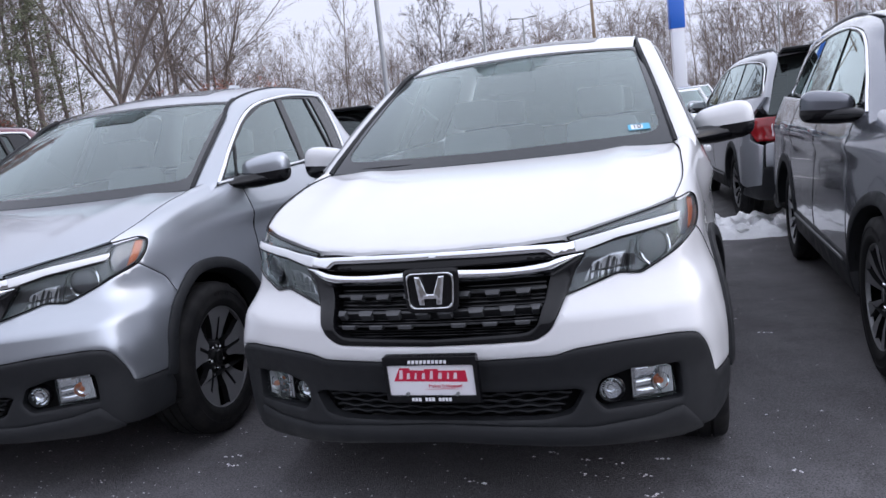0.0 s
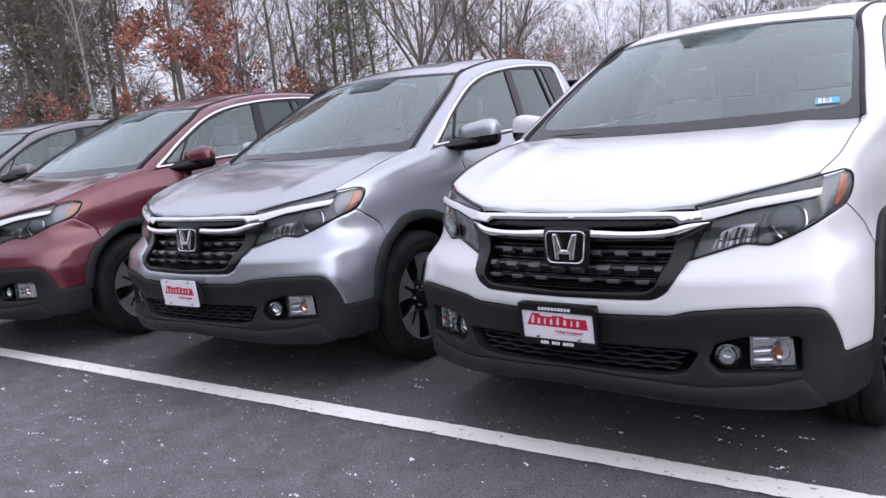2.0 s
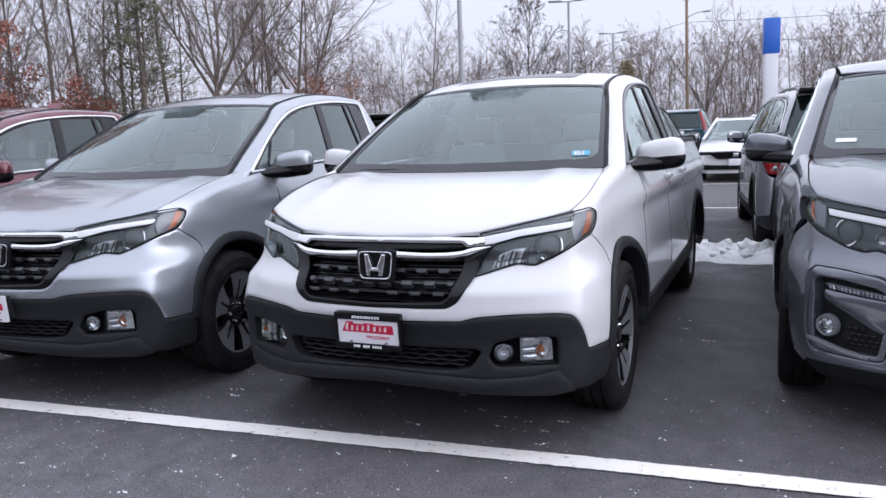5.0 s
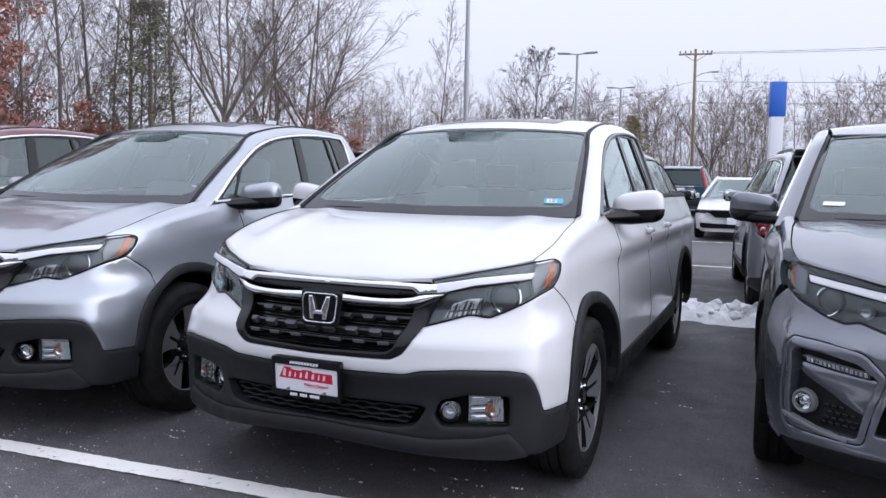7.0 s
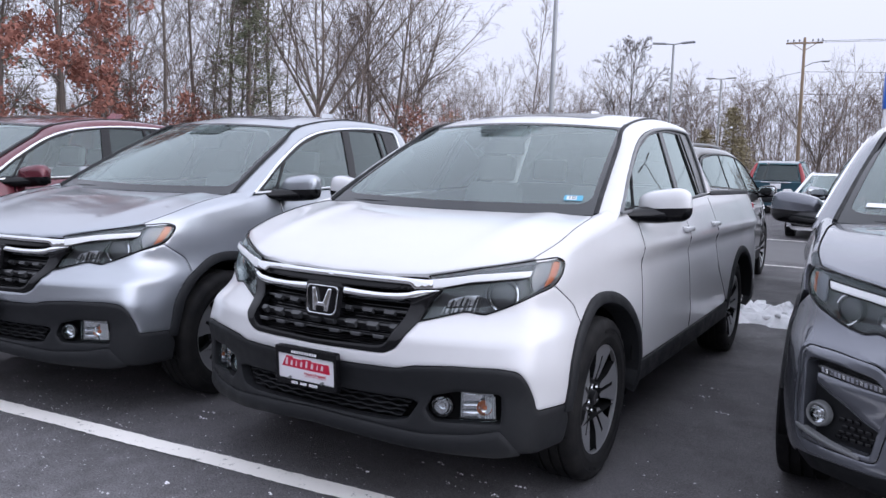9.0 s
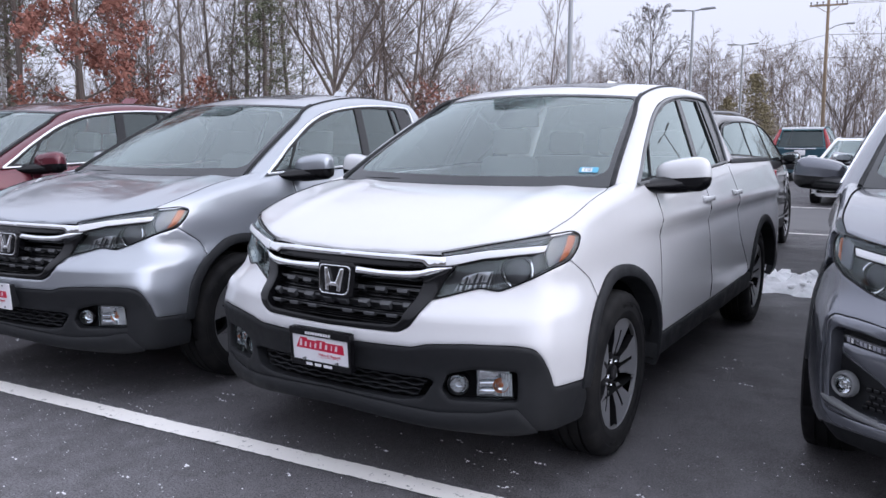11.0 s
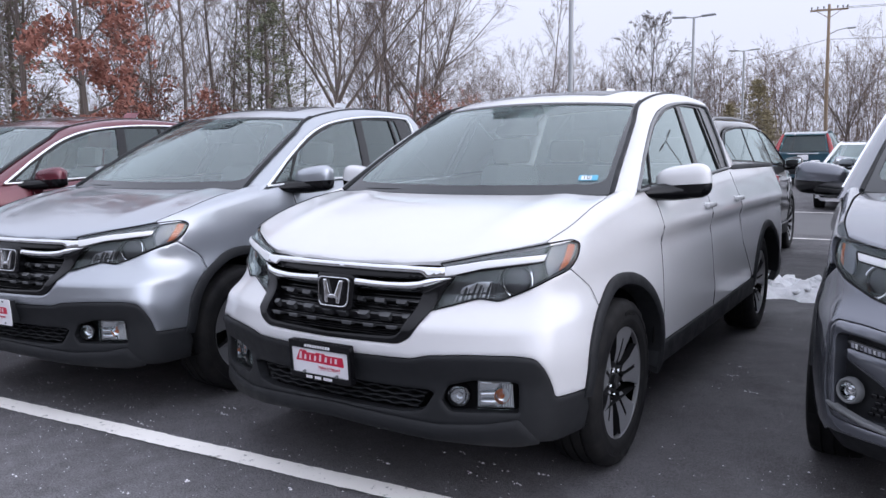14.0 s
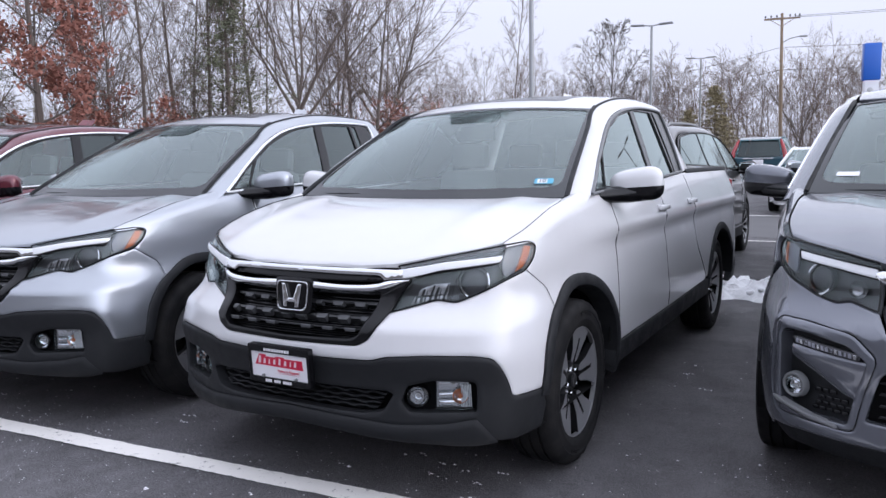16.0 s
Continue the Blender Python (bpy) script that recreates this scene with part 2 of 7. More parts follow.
def edge_distance(loops, pts):
    p, best = np.asarray(pts, float), np.full(len(pts), 9.0)
    for loop in loops:
        q = np.asarray(loop, float)
        for a, b in zip(q, np.roll(q, -1, 0)):
            d = b - a
            t = np.clip(((p - a) @ d) / (d @ d + 1e-12), 0, 1)[:, None]
            best = np.minimum(best, np.linalg.norm(p - a - t * d, axis=1))
    return best


def mirror_loop(points):
    """A half outline from the middle outward, closed by its mirror image."""
    right = list(points)
    left = [(-p[0], *p[1:]) for p in reversed(points) if abs(p[0]) > 1e-6]
    return right + left


def panel(surf, outline, holes=(), off=0.0, thick=0.02, step=0.04, roll=0.006, edge=0.03, flip=False, mirror=False):
    """A sheet on a surface: outline and holes are laid over it, the rim is rolled and turned in."""
    loops = [denser(list(l), edge) for l in (outline, *holes)]
    pts, edges = [], []
    for l in loops:
        k = len(pts)
        pts += l
        edges += [(k + i, k + (i + 1) % len(l)) for i in range(len(l))]
    nb = len(pts)
    a = np.array(loops[0])
    gx, gy = np.meshgrid(np.arange(a[:, 0].min() + step / 2, a[:, 0].max(), step), np.arange(a[:, 1].min() + step / 2, a[:, 1].max(), step))
    grid = np.stack([gx.ravel(), gy.ravel()], 1)
    ring = []
    for l in loops:
        q = np.array(l)
        d = np.roll(q, -1, 0) - np.roll(q, 1, 0)
        d /= np.linalg.norm(d, axis=1, keepdims=True) + 1e-9
        nrm = np.stack([-d[:, 1], d[:, 0]], 1)
        ring += [q + nrm * roll, q - nrm * roll, q + nrm * roll * 2.6, q - nrm * roll * 2.6]
    ring = np.concatenate(ring)
    keep = lambda g, lim: g[(sum(inside(l, g).astype(int) for l in loops) % 2 == 1) & (edge_distance(loops, g) > lim)]
    ring, grid = keep(ring, roll * 0.7), keep(grid, roll * 3 + step * 0.2)
    every = [Vector(p) for p in pts] + [Vector(p) for p in ring] + [Vector(p) for p in grid]
    vs, _, fs, ov, _, _ = delaunay_2d_cdt(every, edges, [], 0, 1e-6)
    v2 = np.array([tuple(v) for v in vs])
    cen = np.array([v2[list(f)].mean(0) for f in fs])
    ok = sum(inside(l, cen).astype(int) for l in loops) % 2 == 1
    fs = [tuple(f) for f, k in zip(fs, ok) if k]
    rim = edge_distance(loops, v2) < 1e-4
    h = 1e-4
    P = surf(v2[:, 0], v2[:, 1])
    N = np.cross(surf(v2[:, 0] + h, v2[:, 1]) - P, surf(v2[:, 0], v2[:, 1] + h) - P)
    N /= np.linalg.norm(N, axis=1, keepdims=True) + 1e-12
    if flip:
        N = -N
    depth = np.where(rim, off - roll * 0.55, off)
    top = P + N * depth[:, None]
    verts = [tuple(p) for p in top]
    count = {}
    for f in fs:
        for i, j in zip(f, f[1:] + f[:1]):
            count[(i, j)] = 1
    border = [(i, j) for (i, j) in count if (j, i) not in count]
    low = {}
    for i, j in border:
        for k in (i, j):
            if k not in low:
                low[k] = len(verts)
                verts.append(tuple(P[k] + N[k] * (off - thick)))
    fs = fs + [(j, i, low[i], low[j]) for i, j in border]
    if flip:
        fs = [f[::-1] for f in fs]
    if mirror:
        verts = [(-x, y, z) for x, y, z in verts]
        fs = [f[::-1] for f in fs]
    return verts, fs


def loft(rows):
    """A skin over rows of equally many points."""
    n = len(rows[0])
    vs = [tuple(p) for r in rows for p in r]
    return vs, [(i * n + j, i * n + j + 1, (i + 1) * n + j + 1, (i + 1) * n + j) for i in range(len(rows) - 1) for j in range(n - 1)]


def mirrored(data):
    return [(-x, y, z) for x, y, z in data[0]], [f[::-1] for f in data[1]]


# ---- body surfaces of the pickup, in its own axes: x to the viewer's right, y to the tail, z up ----
PX = [0, 0.25, 0.45, 0.60, 0.74, 0.85, 0.915, 0.945, 0.955, 0.955, 0.96, 0.96, 0.965, 0.95, 0.86, 0.5, 0]
PY = [-0.03, -0.02, 0.01, 0.06, 0.125, 0.20, 0.36, 0.62, 0.9, 1.4, 2.5, 3.5, 4.1, 4.85, 5.16, 5.22, 5.24]
PS = np.concatenate([[0], np.cumsum(np.hypot(np.diff(PX), np.diff(PY)))])
FZ = [0.16, 0.24, 0.30, 0.42, 0.52, 0.64, 0.70, 0.735, 0.746, 0.757, 0.80, 0.92, 1.0, 1.05, 1.12, 1.3]
FI = [0.14, 0.065, 0.018, 0.006, 0.010, -0.016, -0.009, -0.0045, -0.001, 0.012, 0.062, 0.10, 0.13, 0.165, 0.23, 0.4]
CZ = [0.16, 0.24, 0.32, 0.42, 0.60, 0.75, 0.85, 1.0, 1.05, 1.14, 1.3]
CI = [0.09, 0.05, 0.015, 0, 0, 0.03, 0.06, 0.07, 0.08, 0.10, 0.16]
DZ = [0.16, 0.24, 0.35, 0.5, 0.72, 0.90, 0.97, 1.03, 1.10, 1.2, 1.3]
DI = [0.10, 0.06, 0.022, 0.006, 0.004, 0.014, 0.022, 0.004, 0.026, 0.066, 0.11]


def wrap(s, z):
    """The body's skin: s runs from the nose's middle round the corner and along the side."""
    s, z = np.asarray(s, float), np.asarray(z, float)
    a = abs(s)
    x, y = curve_at(PS, PX, a), curve_at(PS, PY, a)
    wf = 1 - np.clip((y - 0.25) / 0.65, 0, 1)
    wc = 1 - np.clip((y - 0.7) / 0.8, 0, 1)
    wf, wc = wf * wf * (3 - 2 * wf), wc * wc * (3 - 2 * wc)
    xi = (wc * curve_at(CZ, CI, z) + (1 - wc) * curve_at(DZ, DI, z)) * np.clip(x / 0.8, 0, 1) ** 1.5
    y = y + wf * curve_at(FZ, FI, z) - np.clip((y - 4.6) / 0.5, 0, 1) * 0.06 * np.clip((z - 0.7) / 0.4, 0, 1)
    return np.stack([np.sign(s + 1e-12) * (x - xi), y, z + 0 * x], -1)


def hood_skin(x, y):
    x, y = np.asarray(x, float), np.asarray(y, float)
    z = curve_at([0.0, 0.10, 0.16, 0.25, 0.37, 0.6, 0.95, 1.1], [0.925, 0.976, 1.008, 1.045, 1.085, 1.142, 1.193, 1.208], y)
    ridge = 0.008 * np.exp(-(((np.abs(x) - 0.52 - 0.06 * y) / 0.07) ** 2)) * np.clip((y - 0.1) / 0.3, 0, 1)
    return np.stack([x, y, z - 0.026 * (1 - np.clip(y, 0, 1)) * (x / 0.8) ** 2 - 0.028 * (np.abs(x) / 0.8) ** 4 * np.clip(1.3 - 1.6 * y, 0, 1) + ridge], -1)


def roof_skin(x, y):
    x, y = np.asarray(x, float), np.asarray(y, float)
    z = curve_at([1.70, 1.8, 2.0, 2.3, 2.7, 3.1, 3.4], [1.665, 1.692, 1.742, 1.785, 1.80, 1.79, 1.752], y)
    return np.stack([x, y, z - curve_at([1.8, 2.3, 3.4], [0.06, 0.034, 0.03], y) * (np.abs(x) / 0.6) ** 2.2], -1)


def cab_side(y, z):
    y, z = np.asarray(y, float), np.asarray(z, float)
    return np.stack([0.905 - 0.42 * (z - 1.17) - 0.02 * ((y - 2.3) / 1.1) ** 2 + 0.012, y, z], -1)


AXLE_F, AXLE_R = 0.885, 4.07
SF, SR = 1.598, 4.783


def arc(cs, cz, r, a0, a1, n=14):
    return [(cs + r * math.cos(radians(a0 + (a1 - a0) * k / n)), cz + r * math.sin(radians(a0 + (a1 - a0) * k / n))) for k in range(n + 1)]


def both(name, mat, parent, data, label="", **kw):
    """The same part on both sides of a car."""
    return [mesh_of(name, *d, mat, parent, label, **kw) for d in (data, mirrored(data))]


def spoke_pair(a, rim, w, mat, parent):
    """One broad spoke: two prongs that meet in a solid foot at the rim, with a slot between them."""
    foot = [(0.192, 0.0), (0.198, 0.008), (0.150, 0.0085), (0.096, 0.009), (0.083, 0.018), (0.092, 0.040), (0.150, 0.060), (rim - 0.006, 0.102)]
    half = [(math.sqrt(max(r * r - q * q, 0)) if r > 0.2 and q > 0.05 else r, q) for r, q in foot] + [(rim - 0.004, 0.03), (rim - 0.003, 0.0)]
    loop = half + [(r, -q) for r, q in half[-2:0:-1]]
    n = len(loop)
    out, low = [], []
    for r, q in loop:
        u = w * (0.50 + 0.36 * min(1, max(0, (r - 0.06) / (rim - 0.06))) ** 0.6)
        y, z = r * math.cos(a) - q * math.sin(a), r * math.sin(a) + q * math.cos(a)
        out.append((u, y, z))
        low.append((u - 0.032, y, z))
    tri = delaunay_2d_cdt([Vector(p) for p in loop], [(i, (i + 1) % n) for i in range(n)], [], 1, 1e-6)[2]
    fs = [tuple(f) for f in tri] + [((i + 1) % n, i, i + n, (i + 1) % n + n) for i in range(n)]
    ob = mesh_of("spoke", out + low, fs, mat, parent, smooth=False)
    ob.data.materials.append(RIMBLACK)
    for face in ob.data.polygons[len(tri):]:
        face.material_index = 1


def wheel(parent, at, side, radius=0.375, width=0.235, rim=0.250, blades=5, broad=False):
    """A wheel with tyre, black barrel, split machined spokes, cap and nuts; its face looks to +x times side."""
    hub = new("wheel")
    hub.parent = parent
    hub.matrix_local = pose(*at, 0, 0, 0 if side > 0 else 180)
    w = width / 2
    prof = [(-w * 0.72, rim), (-w * 0.95, rim + 0.03), (-w, radius - 0.06), (-w * 0.93, radius - 0.022), (-w * 0.82, radius - 0.006), (-w * 0.5, radius)]
    for u in (-0.42, 0.0, 0.42):
        prof += [(w * (u - 0.055), radius), (w * (u - 0.045), radius - 0.010), (w * (u + 0.045), radius - 0.010), (w * (u + 0.055), radius)]
    prof += [(w * 0.5, radius), (w * 0.80, radius - 0.005), (w * 0.92, radius - 0.018), (w * 0.985, radius - 0.044), (w * 0.995, radius - 0.050), (w * 0.975, radius - 0.053), (w * 0.985, radius - 0.075), (w * 0.99, rim + 0.040), (w * 1.0, rim + 0.036), (w * 0.985, rim + 0.030), (w * 0.96, rim + 0.012), (w * 0.86, rim - 0.002), (w * 0.72, rim - 0.006)]
    n = len(prof)
    shoulder = (3, 4, n - 11, n - 12)
    cut = lambda i, j, r: r - 0.009 if r > radius - 0.03 and i % 3 == 0 and j in shoulder else r
    tyre = mesh_of("tyre", *lathe(prof, 75, "x", cut), RUBBER, hub, "worn black rubber tyre")
    for a0, count in ((1.2, 8), (4.3, 6)):
        for k in range(count):
            a, q = a0 + 0.055 * k, rim + 0.062
            c = [(w * 0.985, (q + h) * math.cos(a + d), (q + h) * math.sin(a + d)) for d, h in ((-0.019, -0.008), (0.019, -0.008), (0.019, 0.008), (-0.019, 0.008))]
            mesh_of("print_bar", c + [(x + 0.0022, y, z) for x, y, z in c], [(4, 5, 6, 7), (0, 1, 5, 4), (1, 2, 6, 5), (2, 3, 7, 6), (3, 0, 4, 7)], RUBBER, tyre, smooth=False)
    r0 = new("rim")
    r0.parent = hub
    mesh_of("barrel", *lathe([(-w * 0.7, rim - 0.005), (-w * 0.2, rim - 0.03), (w * 0.1, rim - 0.055), (w * 0.12, 0.06), (w * 0.12, 0.001)], 48), RIMBLACK, r0)
    mesh_of("lip", *lathe([(w * 0.70, rim - 0.007), (w * 0.86, rim - 0.006), (w * 0.88, rim - 0.001), (w * 0.80, rim + 0.001)], 64), MACHINED, r0)
    for k in range(blades):
        a = 2 * math.pi * k / blades + 0.15
        if broad:
            spoke_pair(a, rim, w, DARKALLOY, r0)
        for d in () if broad else (-1, 1):
            pts, lo = [], []
            for r, ha, hb, u in ((0.060, 0.24, 0.44, 0.46), (0.10, 0.18, 0.39, 0.62), (0.16, 0.15, 0.39, 0.74), (rim - 0.006, 0.125, 0.41, 0.84)):
                for h in (ha, hb):
                    t = a + d * h
                    pts.append((w * u, r * math.cos(t), r * math.sin(t)))
                    lo.append((w * u - 0.03, r * math.cos(t), r * math.sin(t)))
            v = pts + lo
            f = [(i, i + 1, i + 3, i + 2) for i in (0, 2, 4)]
            f += [(i, i + 2, i + 10, i + 8) for i in (0, 2, 4)] + [(i + 1, i + 9, i + 11, i + 3) for i in (0, 2, 4)]
            if d < 0:
                f = [q[::-1] for q in f]
            spoke = mesh_of("spoke", v, f, MACHINED, r0, smooth=False)
            spoke.data.materials.append(RIMBLACK)
            for face in spoke.data.polygons[3:]:
                face.material_index = 1
        t = a + math.pi / blades
        mesh_of("wheel_nut", *lathe([(w * 0.30, 0.0115), (w * 0.58, 0.0115), (w * 0.64, 0.008), (w * 0.65, 0.0005)], 8), CHROME, r0).location = (0, 0.057 * math.cos(t), 0.057 * math.sin(t))
    mesh_of("hub", *lathe([(w * 0.1, 0.112), (w * 0.36, 0.104), (w * 0.46, 0.075), (w * 0.5, 0.045), (w * 0.5, 0.0005)], 32), RIMBLACK, r0)
    mesh_of("centre_cap", *lathe([(w * 0.45, 0.034), (w * 0.66, 0.034), (w * 0.70, 0.028), (w * 0.68, 0.0005)], 32), RIMBLACK, r0)
    return hub


def lamp_rim(points, off, r, parent, mir, surf):
    """A dark seal that follows a lamp's outline on the skin."""
    q = np.array(denser(list(points), 0.03))
    q = np.concatenate([q, q[:1]])
    p = surf(q[:, 0], q[:, 1]) - np.array([0, off, 0])
    d = tube([tuple(v) for v in p], r, 5)
    mesh_of("lamp_seal", *(mirrored(d) if mir else d), GLOSSBLACK, parent)


def lamp_disc(name, s, z, r, mat, parent, off, profile, label="", turn=18.0, mirror=False):
    """A round lamp part; profile holds (outward, radius) pairs."""
    p = wrap(s, z)
    v, f = lathe([(-u, q * r) for u, q in profile], 40, "y")
    a = radians(turn)
    out = []
    for x, y, zz in v:
        y -= off
        out.append((p[0] + x * math.cos(a) - y * math.sin(a), p[1] + x * math.sin(a) + y * math.cos(a), p[2] + zz))
    data = out, f
    return mesh_of(name, *(mirrored(data) if mirror else data), mat, parent, label)


def writing(text, size, mat, parent, m, name="lettering"):
    cu = bpy.data.curves.new("letters", "FONT")
    cu.body, cu.size, cu.align_x, cu.align_y, cu.extrude = text, size, "CENTER", "CENTER", 0.0006
    tmp = bpy.data.objects.new("letters", cu)
    me = bpy.data.meshes.new_from_object(tmp)
    bpy.data.objects.remove(tmp)
    me.name = name
    me.materials.clear()
    me.materials.append(mat)
    ob = new(name, me)
    ob.parent = parent
    ob.matrix_local = m
    return ob


def flat(points, y0, y1):
    """A plate cut from an outline in x and z, from depth y0 (front) to y1."""
    n = len(points)
    v = [(x, y0, z) for x, z in points] + [(x, y1, z) for x, z in points]
    return v, [tuple(range(n)), tuple(range(2 * n - 1, n - 1, -1))] + [((i + 1) % n, i, i + n, (i + 1) % n + n) for i in range(n)]


def dealer_plate(parent, framed):
    """The dealer's plate: white card with a crimson badge shape; the framed one sits in a black holder."""
    base = new("license_plate")
    base.parent = parent
    base["label"] = "white dealer plate with crimson print" + (" in a black frame" if framed else "")
    base.matrix_local = pose(0, -0.082, 0.572, 4, 0, 0)
    w, h = (0.159, 0.080) if framed else (0.152, 0.078)
    mesh_of("plate_card", *flat(rounded([(-w + 0.006, -h + 0.006), (w - 0.006, -h + 0.006), (w - 0.006, h - 0.006), (-w + 0.006, h - 0.006)], 0.01), 0.0, 0.004), PLATEWHITE, base)
    if framed:
        outer = rounded([(-w, -h), (w, -h), (w, h), (-w, h)], 0.008)
        hole = rounded([(-w + 0.012, -h + 0.024), (w - 0.012, -h + 0.024), (w - 0.012, h - 0.030), (-w + 0.012, h - 0.030)], 0.006)
        d = panel(lambda x, z: np.stack([x, 0 * x - 0.004, z], -1), outer, [hole], 0.004, 0.03, 0.02, 0.003, 0.03)
        mesh_of("plate_frame", *d, GLOSSBLACK, base, "black plastic plate frame")
        for k in range(10):
            mesh_of("print_bar", *flat([(-0.070 + 0.0135 * k, 0.057), (-0.061 + 0.0135 * k, 0.057), (-0.059 + 0.0135 * k, 0.068), (-0.068 + 0.0135 * k, 0.068)], -0.0105, -0.006), PLATEWHITE, base)
        for k in range(12):
            if k not in (3, 7):
                mesh_of("print_bar", *flat([(-0.072 + 0.0115 * k, -0.073), (-0.0635 + 0.0115 * k, -0.073), (-0.0635 + 0.0115 * k, -0.062), (-0.072 + 0.0115 * k, -0.062)], -0.0105, -0.006), PLATEWHITE, base)
        for x in (-0.085, 0.085):
            mesh_of("bolt", *lathe([(0.0, 0.006), (0.010, 0.006), (0.012, 0.003), (0.012, 0.0003)], 14, "y"), SATIN, base).matrix_local = pose(x, 0, -0.05, 0, 0, 180)
    else:
        for x, z in ((-0.09, 0.06), (0.09, 0.06), (-0.09, -0.06), (0.09, -0.06)):
            mesh_of("bolt", *lathe([(0.0, 0.005), (0.004, 0.005), (0.005, 0.0003)], 14, "y"), SATIN, base).matrix_local = pose(x, 0, z, 0, 0, 180)
        mesh_of("bracket", *flat([(-0.13, -0.06), (0.13, -0.06), (0.13, 0.06), (-0.13, 0.06)], 0.005, 0.06), PLASTIC, base)
    k = 0.84 if framed else 0.80
    lean = lambda x, z: ((x + 0.16 * z) * k, z * k + 0.012)
    band = [lean(-0.150, -0.022), lean(-0.118, -0.022), lean(0.150, -0.026), lean(0.138, 0.020), lean(0.030, 0.020), lean(0.026, 0.027), lean(-0.026, 0.027), lean(-0.030, 0.021), lean(-0.085, 0.023), lean(-0.090, 0.032), lean(-0.130, 0.032)]
    mesh_of("print_band", *flat(band, -0.0010, 0.0), CRIMSON, base, smooth=False)
    for k2, (x0, h2, w2) in enumerate(((-0.130, 0.046, 0.016), (-0.098, 0.034, 0.014), (-0.066, 0.034, 0.010), (-0.036, 0.034, 0.014), (-0.004, 0.042, 0.014), (0.030, 0.034, 0.016), (0.066, 0.034, 0.009), (0.092, 0.034, 0.015))):
        o = [lean(x0, -0.013), lean(x0 + w2, -0.013), lean(x0 + w2 - 0.002, -0.022 + h2), lean(x0 + 0.002, -0.022 + h2)]
        mesh_of("print_bar", *flat(o, -0.0018, -0.0008), PINK, base, smooth=False)
    swash = [lean(-0.02, -0.058), lean(0.06, -0.053), lean(0.13, -0.056), lean(0.06, -0.0545)]
    mesh_of("print_bar", *flat(swash, -0.0014, -0.0004), CRIMSON, base, smooth=False)
    writing("Makes It Happen!", 0.019 * k, CRIMSON, base, pose(0.055 * k, -0.0015, -0.024, 90, 0, 0))
    return base


